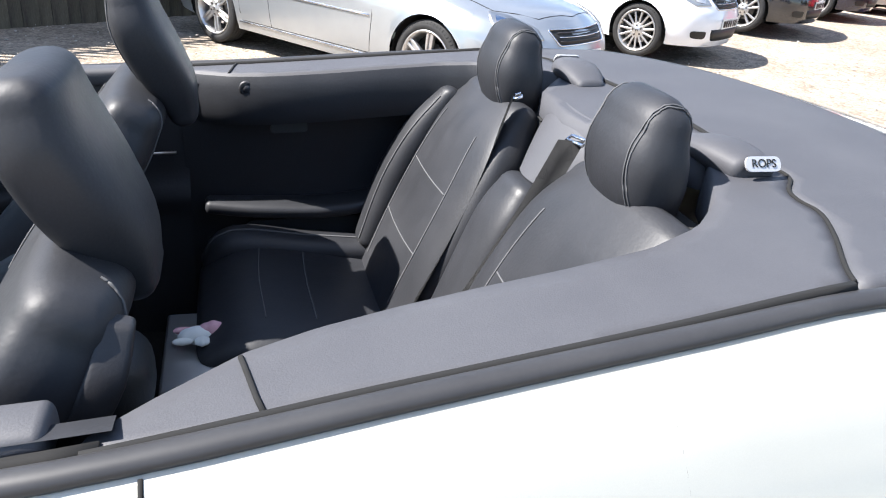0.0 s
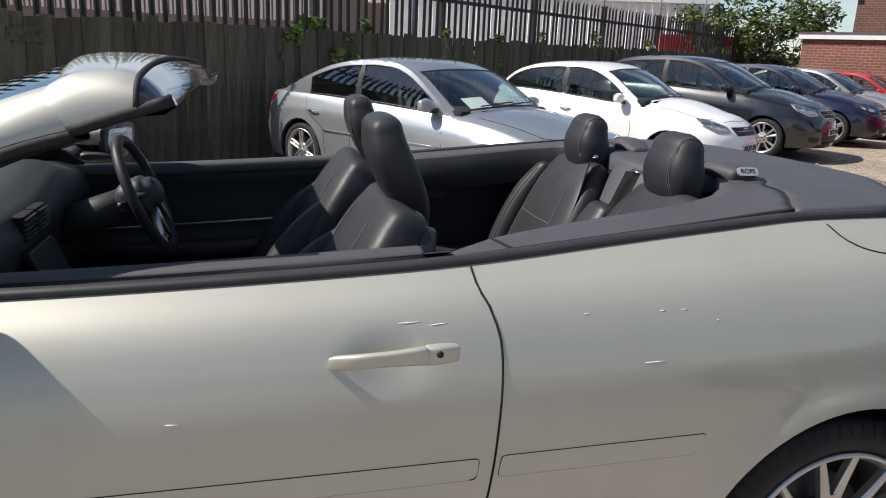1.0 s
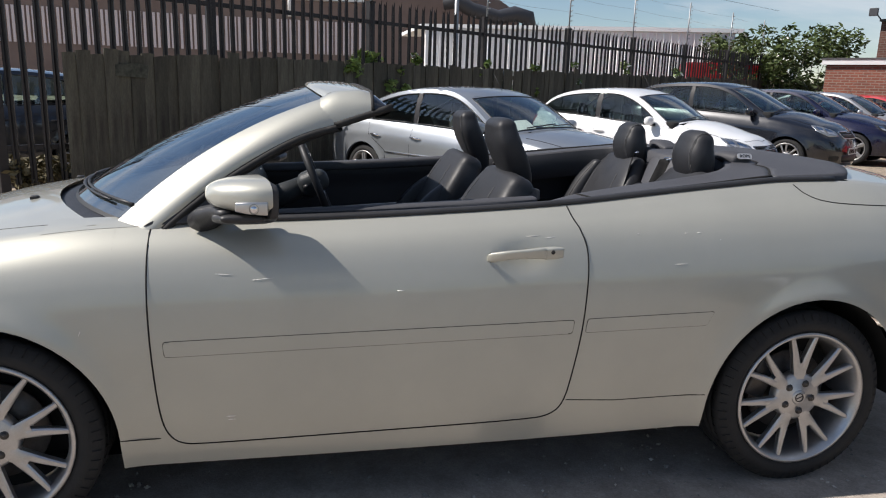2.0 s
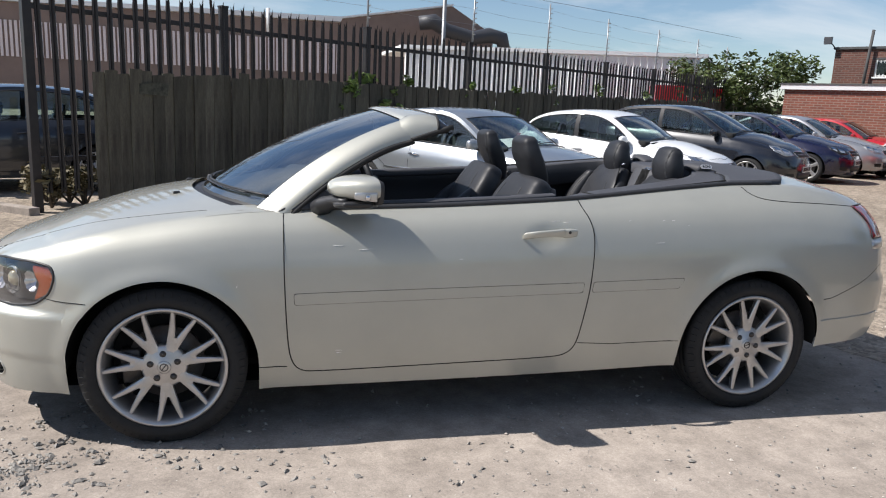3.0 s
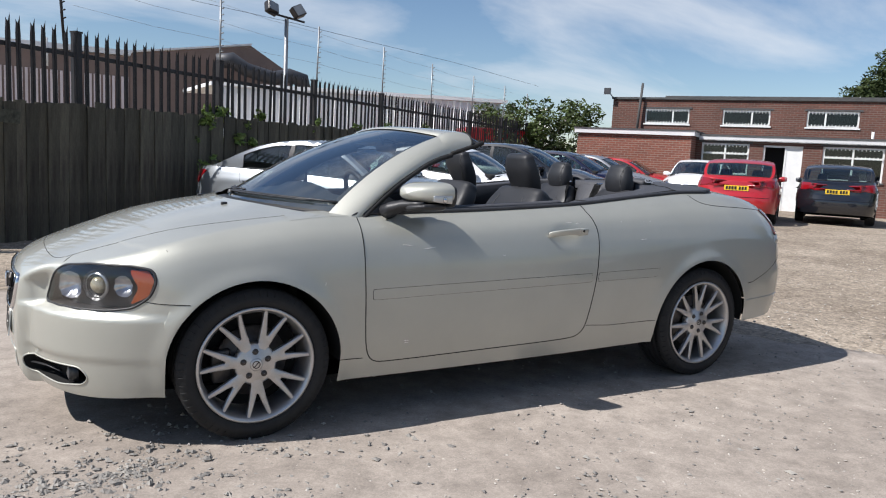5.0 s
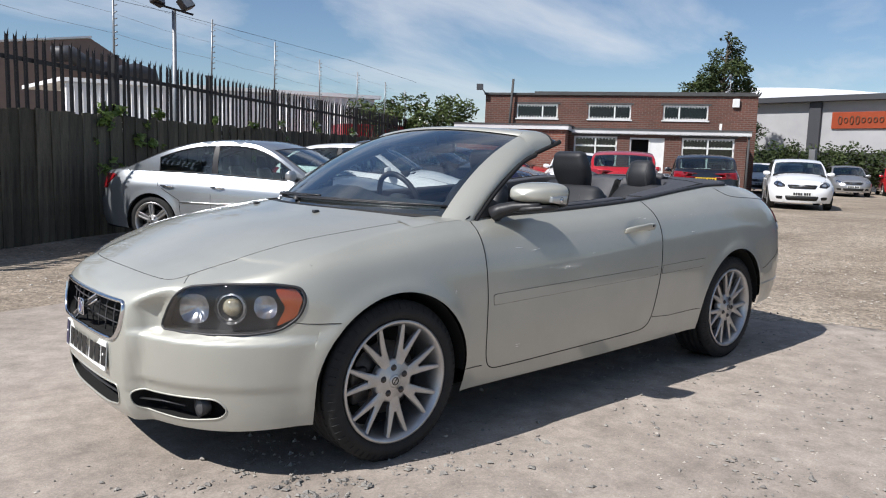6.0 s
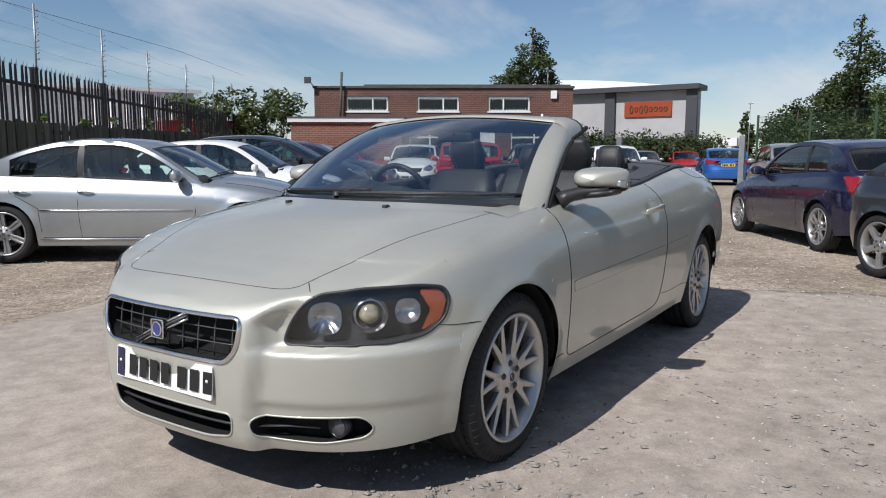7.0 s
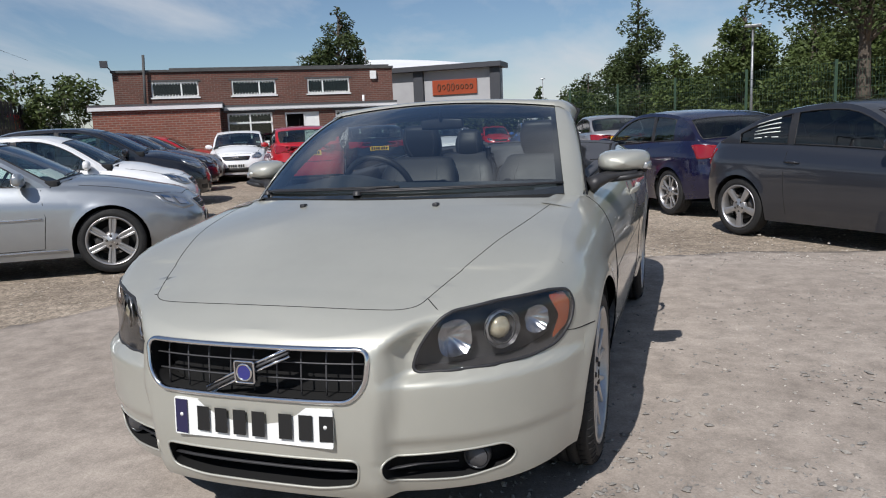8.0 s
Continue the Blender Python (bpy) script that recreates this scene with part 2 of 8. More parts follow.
def prism(poly, d0, d1, place, bev=0.0, bm=None):
    """A plate with outline poly (a, b), between depths d0 and d1; place(a, b, d) gives the point."""
    b = bmesh.new()
    lo, hi = [b.verts.new(place(x, y, d0)) for x, y in poly], [b.verts.new(place(x, y, d1)) for x, y in poly]
    n = len(poly)
    b.faces.new(lo[::-1]); b.faces.new(hi)
    for i in range(n):
        b.faces.new((lo[i], lo[(i + 1) % n], hi[(i + 1) % n], hi[i]))
    bmesh.ops.recalc_face_normals(b, faces=b.faces[:])
    if bev:
        es = [e for e in b.edges if any(len(f.verts) == n and n > 4 for f in e.link_faces)] if n > 4 else b.edges[:]
        bmesh.ops.bevel(b, geom=es, offset=bev, segments=2, affect="EDGES", profile=0.5)
    return joined(bm, b)


def curve_of(pts):
    """A smooth monotone function through (x, y) pairs."""
    X, Y = np.array([p[0] for p in pts], float), np.array([p[1] for p in pts], float)
    h, d = np.diff(X), np.diff(Y) / np.diff(X)
    m = np.zeros(len(X))
    m[0], m[-1] = d[0], d[-1]
    for i in range(1, len(X) - 1):
        if d[i - 1] * d[i] > 0:
            w1, w2 = 2 * h[i] + h[i - 1], h[i] + 2 * h[i - 1]
            m[i] = (w1 + w2) / (w1 / d[i - 1] + w2 / d[i])

    def f(x):
        x = min(max(x, X[0]), X[-1])
        i = min(max(int(np.searchsorted(X, x)) - 1, 0), len(X) - 2)
        t = (x - X[i]) / h[i]
        return float((1 + 2 * t) * (1 - t) ** 2 * Y[i] + t * (1 - t) ** 2 * h[i] * m[i] + t * t * (3 - 2 * t) * Y[i + 1] + t * t * (t - 1) * h[i] * m[i + 1])
    return f


def rounded(poly, r, n=5):
    """The polygon with its corners rounded."""
    out, k = [], len(poly)
    for i in range(k):
        p, a, b = Vector(poly[i]), Vector(poly[i - 1]), Vector(poly[(i + 1) % k])
        da, db = (a - p), (b - p)
        t = min(r, da.length * 0.48, db.length * 0.48)
        p0, p1 = p + da.normalized() * t, p + db.normalized() * t
        for j in range(n + 1):
            s = j / n
            out.append(tuple((1 - s) ** 2 * p0 + 2 * s * (1 - s) * p + s * s * p1))
    return out


def dense(poly, step, closed=True):
    out, k = [], len(poly)
    for i in range(k if closed else k - 1):
        a, b = Vector(poly[i]), Vector(poly[(i + 1) % k])
        m = max(1, int((b - a).length / step))
        out += [tuple(a.lerp(b, j / m)) for j in range(m)]
    if not closed:
        out.append(tuple(poly[-1]))
    return out


def inside(x, y, poly):
    c, j = False, len(poly) - 1
    for i in range(len(poly)):
        xi, yi, xj, yj = poly[i][0], poly[i][1], poly[j][0], poly[j][1]
        if (yi > y) != (yj > y) and x < (xj - xi) * (y - yi) / (yj - yi) + xi:
            c = not c
        j = i
    return c


def box_of(poly, pad=0.0):
    xs, ys = [p[0] for p in poly], [p[1] for p in poly]
    return min(xs) - pad, max(xs) + pad, min(ys) - pad, max(ys) + pad


def nearest(x, y, line):
    """The point of an array of points that lies nearest."""
    d = (line[:, 0] - x) ** 2 + (line[:, 1] - y) ** 2
    return tuple(float(v) for v in line[int(d.argmin())])

# ---- car bodies: cross-sections along the length ----
from mathutils.bvhtree import BVHTree


class Shell:
    """A car's outer skin. x runs from the nose (negative) to the tail, y across, z up, in the car's own frame."""

    def __init__(s, nose, tail, wide, sill, shoulder, crown, side, front_lean, rear_lean, arches, f0, r0, pf=2.6, pr=2.8, crown_pow=2.3, flare=0.012, is_open=None, warp=None, tuck=None, pull=None, step=0.03, ns=20, nt=14, arch_n=20, ends_n=40):
        s.nose, s.tail, s.wide, s.f0, s.r0, s.pf, s.pr = nose, tail, curve_of(wide), f0, r0, pf, pr
        s.sill, s.sh, s.cr, s.side = curve_of(sill), curve_of(shoulder), curve_of(crown), curve_of(side)
        s.fl, s.rl, s.arches, s.cp, s.flare = curve_of(front_lean), curve_of(rear_lean), arches, crown_pow, flare
        s.warp, s.tuck, s.pull = warp, tuck, pull
        s.ends_n = ends_n
        s.build(is_open, step, ns, nt, arch_n)

    def width(s, x):
        w = s.wide(x)
        if x < s.f0:
            w *= max(1e-14, 1 - min(1, (s.f0 - x) / (s.f0 - s.nose)) ** s.pf) ** (1 / s.pf)
        if x > s.r0:
            w *= max(1e-14, 1 - min(1, (x - s.r0) / (s.tail - s.r0)) ** s.pr) ** (1 / s.pr)
        return max(w, 0.0001)

    def edge(s, x, z):
        """Half-width at a height."""
        z0, z1 = 0.2, s.sh(x)
        q = (z - z0) / (z1 - z0)
        w = s.width(x)
        y = w + s.side(q) * min(1, w / 0.5) * (s.tuck(x) if s.tuck else 1.0)
        if s.pull and q > 0.62:
            y -= s.pull(x) * ((q - 0.62) / 0.38) ** 2
        for xc, zc, R in s.arches:
            d = math.hypot(x - xc, z - zc) - R
            if -0.05 < d < 0.2:
                y += s.flare * math.exp(-(d / 0.045) ** 2)
        return max(y, 0.0001)

    def lean(s, x, z):
        a = min(1, max(0, (s.f0 - x) / (s.f0 - s.nose))) ** 2
        b = min(1, max(0, (x - s.r0) / (s.tail - s.r0))) ** 2
        return x + a * s.fl(z) + b * s.rl(z)

    def section(s, x, low, ns, nt):
        """Points from the bottom edge to the centre line, on the negative y side."""
        z1, zc = s.sh(x), s.cr(x)
        out = []
        for j in range(ns + 1):
            v = j / ns
            v = v ** 0.85
            z = low + (z1 - low) * v
            out.append((s.lean(x, z), -s.edge(x, z), z))
        ysh = -out[-1][1]
        for j in range(1, nt + 1):
            w = 1 - j / nt
            y = ysh * w
            z = zc - (zc - z1) * w ** s.cp
            out.append((s.lean(x, z), -y, z))
        return out

    def build(s, is_open, step, ns, nt, arch_n):
        st = []
        marks = sorted(s.arches)
        cur = None
        phi = [math.sin(radians(a)) for a in np.linspace(90, 0, s.ends_n)]
        first = marks[0][0] - marks[0][2]
        x = [s.f0 - (s.f0 - s.nose) * p for p in phi if s.f0 - (s.f0 - s.nose) * p < first - 0.008]
        st += [(v, s.sill(v)) for v in x]
        for k, (xc, zc, R) in enumerate(marks):
            st.append((xc - R, s.sill(xc - R)))
            for i in range(arch_n + 1):
                a = math.pi * i / arch_n
                st.append((xc - R * math.cos(a), zc + R * math.sin(a)))
            st.append((xc + R, s.sill(xc + R)))
            end = marks[k + 1][0] - marks[k + 1][2] if k + 1 < len(marks) else None
            if end:
                n = max(2, int((end - xc - R) / step))
                st += [(v, s.sill(v)) for v in np.linspace(xc + R, end, n + 1)[1:-1]]
        last = marks[-1][0] + marks[-1][2]
        x = [s.r0 + (s.tail - s.r0) * p for p in phi[::-1]]
        st += [(v, s.sill(v)) for v in sorted(x) if v > last + 0.008]
        bm = bmesh.new()
        rows = []
        for v, low in st:
            sec = s.section(float(v), float(low), ns, nt)
            if s.warp:
                sec = [s.warp(*p) for p in sec]
            near = [bm.verts.new(p) for p in sec]
            far = [bm.verts.new((p[0], -p[1], p[2])) for p in sec[:-1]]
            rows.append(near + far[::-1])
        s.side_n = ns
        n = len(rows[0])
        for i in range(len(rows) - 1):
            if abs(st[i][0] - st[i + 1][0]) < 1e-6:
                continue
            for j in range(n - 1):
                q = (rows[i][j], rows[i][j + 1], rows[i + 1][j + 1], rows[i + 1][j])
                top = ns <= j < n - 1 - ns
                if top and is_open:
                    c = sum((p.co for p in q), Vector()) / 4
                    if is_open(c.x, c.y):
                        continue
                bm.faces.new(q[::-1])
        bmesh.ops.remove_doubles(bm, verts=bm.verts[:], dist=0.0004)
        bmesh.ops.recalc_face_normals(bm, faces=bm.faces[:])
        s.bm = bm
        s.tree = BVHTree.FromBMesh(bm)

    def on_side(s, x, z, sign=-1, off=0.0):
        hit, nor, _, _ = s.tree.ray_cast((x, 3 * sign, z), (0, -sign, 0))
        if hit is None:
            return Vector((x, sign * s.edge(x, z), z))
        if nor.y * sign < 0:
            nor = -nor
        return hit + nor * off

    def on_front(s, y, z, off=0.0):
        hit, nor, _, _ = s.tree.ray_cast((s.nose - 2, y, z), (1, 0, 0))
        if hit is None:
            return Vector((s.nose, y, z))
        if nor.x > 0:
            nor = -nor
        return hit + nor * off

    def on_back(s, y, z, off=0.0):
        hit, nor, _, _ = s.tree.ray_cast((s.tail + 2, y, z), (-1, 0, 0))
        if hit is None:
            return Vector((s.tail, y, z))
        if nor.x < 0:
            nor = -nor
        return hit + nor * off

    def on_top(s, x, y, off=0.0):
        hit, nor, _, _ = s.tree.ray_cast((x, y, 4), (0, 0, -1))
        if hit is None:
            q = min(1.0, abs(y) / s.edge(x, s.sh(x)))
            return Vector((x, y, s.cr(x) - (s.cr(x) - s.sh(x)) * q ** s.cp))
        if nor.z < 0:
            nor = -nor
        return hit + nor * off

    def along(s, start, way, off=0.0):
        hit, nor, _, _ = s.tree.ray_cast(start, way)
        if hit is None:
            return None
        if nor.dot(Vector(way)) > 0:
            nor = -nor
        return hit + nor * off

    def lift(s, flat, put, keep=None, drop=False):
        """Takes the faces that lie inside an outline out of the skin: flat(co) gives an outline's two numbers for a point,
        put(a, b) the point of the skin for them. Returns them as a bmesh of their own."""
        outline, test, choose = flat
        bm = s.bm
        x0, x1, y0, y1 = box_of(outline)
        ins = []
        for f in bm.faces:
            c = f.calc_center_median()
            if choose is None or choose(c):
                a, b = test(c)
                if x0 < a < x1 and y0 < b < y1 and inside(a, b, outline):
                    ins.append(f)
        chosen = set(ins)
        line = np.array(dense(outline, 0.004))
        for v in {v for f in ins for v in f.verts}:
            if any(f not in chosen for f in v.link_faces):
                a, b = nearest(*test(v.co), line)
                p = put(a, b)
                if p is not None and (p - v.co).length < 0.05:
                    v.co = p
        me = bmesh.new()
        if not drop:
            made = {}
            for f in ins:
                vs = []
                for v in f.verts:
                    if v not in made:
                        made[v] = me.verts.new(v.co)
                    vs.append(made[v])
                me.faces.new(vs)
        bmesh.ops.delete(bm, geom=ins, context="FACES")
        return me

# ---- the ground ----
FENCE_AT, FENCE_U, FENCE_N = Vector((0.714, 8.87, 0)), Vector((0.8085, 0.5885, 0)), Vector((0.5885, -0.8085, 0))


def fence_pt(s, n, z=0.0):
    return FENCE_AT + FENCE_U * s + FENCE_N * n + Vector((0, 0, z))


def ramp01(a, b, x):
    t = min(1, max(0, (x - a) / (b - a)))
    return t * t * (3 - 2 * t)


def ground_z(x, y):
    """The yard: level round the car, a little lower on the loose surface, rising gently further off."""
    r = math.hypot(x, y)
    return -0.07 * ramp01(2.8, 5.0, r) + 0.12 * ramp01(8.5, 15, r) - 0.05 * ramp01(18, 30, r)


def gravel_mat(name, tones, stone, scale, relief=0.55):
    m = bpy.data.materials.new(name)
    m.use_nodes = True
    nt = m.node_tree
    N, L = nt.nodes, nt.links
    b = N["Principled BSDF"]
    b.inputs["Roughness"].default_value = 0.92
    b.inputs["Specular IOR Level"].default_value = 0.2
    tc = N.new("ShaderNodeTexCoord")
    big = N.new("ShaderNodeTexNoise"); big.inputs["Scale"].default_value = 0.45; big.inputs["Detail"].default_value = 8; big.inputs["Roughness"].default_value = 0.65
    mid = N.new("ShaderNodeTexNoise"); mid.inputs["Scale"].default_value = 7; mid.inputs["Detail"].default_value = 8; mid.inputs["Roughness"].default_value = 0.7
    vor = N.new("ShaderNodeTexVoronoi"); vor.inputs["Scale"].default_value = scale
    vor2 = N.new("ShaderNodeTexVoronoi"); vor2.inputs["Scale"].default_value = scale * 0.37
    for n in (big, mid, vor, vor2):
        L.new(tc.outputs["Object"], n.inputs["Vector"])
    r1 = N.new("ShaderNodeValToRGB")
    els = r1.color_ramp.elements
    els[0].position, els[1].position = 0.36, 0.66
    els[0].color, els[1].color = (*tones[0], 1), (*tones[1], 1)
    L.new(big.outputs["Fac"], r1.inputs[0])
    r2 = N.new("ShaderNodeMapRange"); r2.inputs["From Min"].default_value, r2.inputs["From Max"].default_value = 0.3, 0.7
    r2.inputs["To Min"].default_value, r2.inputs["To Max"].default_value = 0.72, 1.22
    L.new(mid.outputs["Fac"], r2.inputs["Value"])
    hs = N.new("ShaderNodeHueSaturation")
    L.new(r1.outputs[0], hs.inputs["Color"]); L.new(r2.outputs[0], hs.inputs["Value"])
    # every stone its own tone
    sep = N.new("ShaderNodeSeparateColor"); L.new(vor.outputs["Color"], sep.inputs[0])
    r3 = N.new("ShaderNodeMapRange"); r3.inputs["To Min"].default_value, r3.inputs["To Max"].default_value = 1 - stone, 1 + stone
    L.new(sep.outputs[0], r3.inputs["Value"])
    hs2 = N.new("ShaderNodeHueSaturation")
    L.new(hs.outputs[0], hs2.inputs["Color"]); L.new(r3.outputs[0], hs2.inputs["Value"])
    sep2 = N.new("ShaderNodeSeparateColor"); L.new(vor2.outputs["Color"], sep2.inputs[0])
    r4 = N.new("ShaderNodeMapRange"); r4.inputs["To Min"].default_value, r4.inputs["To Max"].default_value = 1 - stone * 0.4, 1 + stone * 0.4
    L.new(sep2.outputs[1], r4.inputs["Value"])
    hs3 = N.new("ShaderNodeHueSaturation")
    L.new(hs2.outputs[0], hs3.inputs["Color"]); L.new(r4.outputs[0], hs3.inputs["Value"])
    L.new(hs3.outputs[0], b.inputs["Base Color"])
    add = N.new("ShaderNodeMath"); add.operation = "MULTIPLY_ADD"; add.inputs[1].default_value = -0.5
    L.new(vor.outputs["Distance"], add.inputs[0]); L.new(mid.outputs["Fac"], add.inputs[2])
    bp = N.new("ShaderNodeBump"); bp.inputs["Strength"].default_value, bp.inputs["Distance"].default_value = relief, 0.02
    L.new(add.outputs[0], bp.inputs["Height"])
    L.new(bp.outputs[0], b.inputs["Normal"])
    return m


GRAVEL = gravel_mat("gravel", ((0.22, 0.18, 0.14), (0.35, 0.295, 0.235)), 0.32, 42)
CONCRETE = gravel_mat("dusty_concrete", ((0.265, 0.227, 0.194), (0.375, 0.327, 0.284)), 0.10, 150, relief=0.10)
STONE = mat("grey_stone", (0.16, 0.15, 0.14), rough=0.9, col2=(0.32, 0.30, 0.27), scale=9, bump=0.4, bscale=60)
STONEL = mat("pale_stone", (0.36, 0.325, 0.285), rough=0.9, col2=(0.50, 0.46, 0.41), scale=9, bump=0.4, bscale=60)

SLAB = [(-40, -1.5), (-12, 2.2), (-5, 2.75), (-2, 3.0), (-0.2, 3.28), (1.2, 2.75), (2.15, 1.2), (2.63, -0.5), (3.4, -1.5), (3.85, -2.9), (5.0, -8), (7, -40), (-40, -40)]


def make_ground():
    def f(u, v):
        a, b = 2 * u - 1, 2 * v - 1
        x = 14 * a + 900 * a ** 7
        y = 14 * b + 900 * b ** 7
        return (x, y, ground_z(x, y) + 0.012 * (noise.noise(Vector((x * 0.7, y * 0.7, 0)))) - 0.018)
    tagged(part("ground", grid(f, 180, 180), GRAVEL), "pale brown gravel and dirt yard, dusty and worn", "ground", kind="structure")
    edge = dense(SLAB[1:10], 0.09, closed=False)
    edge = SLAB[:1] + edge + SLAB[10:]
    poly = []
    for i, (x, y) in enumerate(edge):
        if abs(x) < 12 and abs(y) < 12:
            k = 0.10 * noise.noise(Vector((x * 1.6, y * 1.6, 5))) + 0.045 * noise.noise(Vector((x * 7, y * 7, 9)))
            poly.append((x + k, y + k))
        else:
            poly.append((x, y))
    bm = bmesh.new()
    # cells inside the outline; the rim follows it
    vs = {}
    xs = sorted(set([-40, -30, -22, -16] + [round(v, 2) for v in np.arange(-12, 5.6, 0.12)] + [6, 7]))
    ys = sorted(set([-40, -30, -22, -16] + [round(v, 2) for v in np.arange(-12, 3.61, 0.12)]))
    def vert(i, j):
        if (i, j) not in vs:
            vs[i, j] = bm.verts.new((xs[i], ys[j], 0))
        return vs[i, j]
    for i in range(len(xs) - 1):
        for j in range(len(ys) - 1):
            deep = ys[j + 1] < -0.6 and xs[i + 1] < 2.2 or xs[i + 1] < -0.5 and ys[j + 1] < 1.8 and xs[i] > -12
            if deep or inside((xs[i] + xs[i + 1]) / 2, (ys[j] + ys[j + 1]) / 2, poly):
                bm.faces.new((vert(i, j), vert(i + 1, j), vert(i + 1, j + 1), vert(i, j + 1)))
    line = np.array(poly)
    for v in bm.verts:
        if v.is_boundary and abs(v.co.x) < 12 and v.co.y > -12:
            v.co.x, v.co.y = nearest(v.co.x, v.co.y, line)
    for v in bm.verts:
        v.co.z = ground_z(v.co.x, v.co.y) + 0.004 * noise.noise(Vector((v.co.x * 1.1, v.co.y * 1.1, 2)))
    rim = [e for e in bm.edges if e.is_boundary]
    ex = bmesh.ops.extrude_edge_only(bm, edges=rim)
    for g in ex["geom"]:
        if isinstance(g, bmesh.types.BMVert):
            g.co.z -= 0.07
    bmesh.ops.recalc_face_normals(bm, faces=bm.faces[:])
    tagged(part("pavement", bm, CONCRETE), "dusty pale concrete apron with loose grit", "pavement", kind="structure")


def stones(name, count, where, sizes, material, label, seed):
    rng = random.Random(seed)
    vs, fs = [], []
    base = [(1, 0, 0), (-1, 0, 0), (0, 1, 0), (0, -1, 0), (0, 0, 1), (0, 0, -1)]
    tri = [(0, 2, 4), (2, 1, 4), (1, 3, 4), (3, 0, 4), (2, 0, 5), (1, 2, 5), (3, 1, 5), (0, 3, 5)]
    for _ in range(count):
        p = where(rng)
        if p is None:
            continue
        x, y = p
        k = sizes[0] + (sizes[1] - sizes[0]) * rng.random() ** 3
        a, o = rng.uniform(0, 6.28), len(vs)
        c, s = math.cos(a), math.sin(a)
        sx, sy, sz = k * rng.uniform(0.7, 1.4), k * rng.uniform(0.5, 1.0), k * rng.uniform(0.35, 0.6)
        for q in base:
            q = [q[n] * (sx, sy, sz)[n] + rng.uniform(-0.25, 0.25) * k for n in range(3)]
            vs.append((x + c * q[0] - s * q[1], y + s * q[0] + c * q[1], ground_z(x, y) + sz * 0.5 + q[2]))
        fs += [(o + i, o + j, o + l) for i, j, l in tri]
    me = bpy.data.meshes.new(name)
    me.from_pydata(vs, [], fs)
    me.materials.append(material)
    ob = new(name, me)
    return tagged(ob, label, "stones", kind="stuff")


make_ground()


def patch(poly, put, off, n=14, thick=0.0, bm=None):
    """A piece of skin inside an outline, laid on a surface: put(a, b, off) gives its points."""
    bm = bm or bmesh.new()
    ax, bx = [p[0] for p in poly], [p[1] for p in poly]
    a0, a1, b0, b1 = min(ax), max(ax), min(bx), max(bx)
    h = max(a1 - a0, b1 - b0) / n
    na, nb = max(2, round((a1 - a0) / h)), max(2, round((b1 - b0) / h))
    line = np.array(dense(poly, h * 0.15))
    vs, cells = {}, []
    for i in range(na):
        for j in range(nb):
            if inside(a0 + (a1 - a0) * (i + 0.5) / na, b0 + (b1 - b0) * (j + 0.5) / nb, poly):
                cells.append((i, j))
    use = {}
    for i, j in cells:
        for q in ((i, j), (i + 1, j), (i + 1, j + 1), (i, j + 1)):
            use[q] = use.get(q, 0) + 1
    for (i, j), k in use.items():
        a, b = a0 + (a1 - a0) * i / na, b0 + (b1 - b0) * j / nb
        if k < 4:
            a, b = nearest(a, b, line)
        vs[i, j] = bm.verts.new(put(a, b, off))
    fs = []
    for i, j in cells:
        try:
            fs.append(bm.faces.new((vs[i, j], vs[i + 1, j], vs[i + 1, j + 1], vs[i, j + 1])))
        except ValueError:
            pass
    if thick:
        rim = [e for e in bm.edges if e.is_boundary and any(f in fs for f in e.link_faces)]
        ex = bmesh.ops.extrude_edge_only(bm, edges=rim)
        back = put(sum(ax) / len(ax), sum(bx) / len(bx), off - thick) - put(sum(ax) / len(ax), sum(bx) / len(bx), off)
        for g in ex["geom"]:
            if isinstance(g, bmesh.types.BMVert):
                g.co += back
    return bm


def rim(poly, put, off, r, flat=1.0, seg=6, step=0.02, bm=None):
    return tube([put(a, b, off) for a, b in dense(poly, step)], r, seg=seg, closed=True, flat=flat, bm=bm)


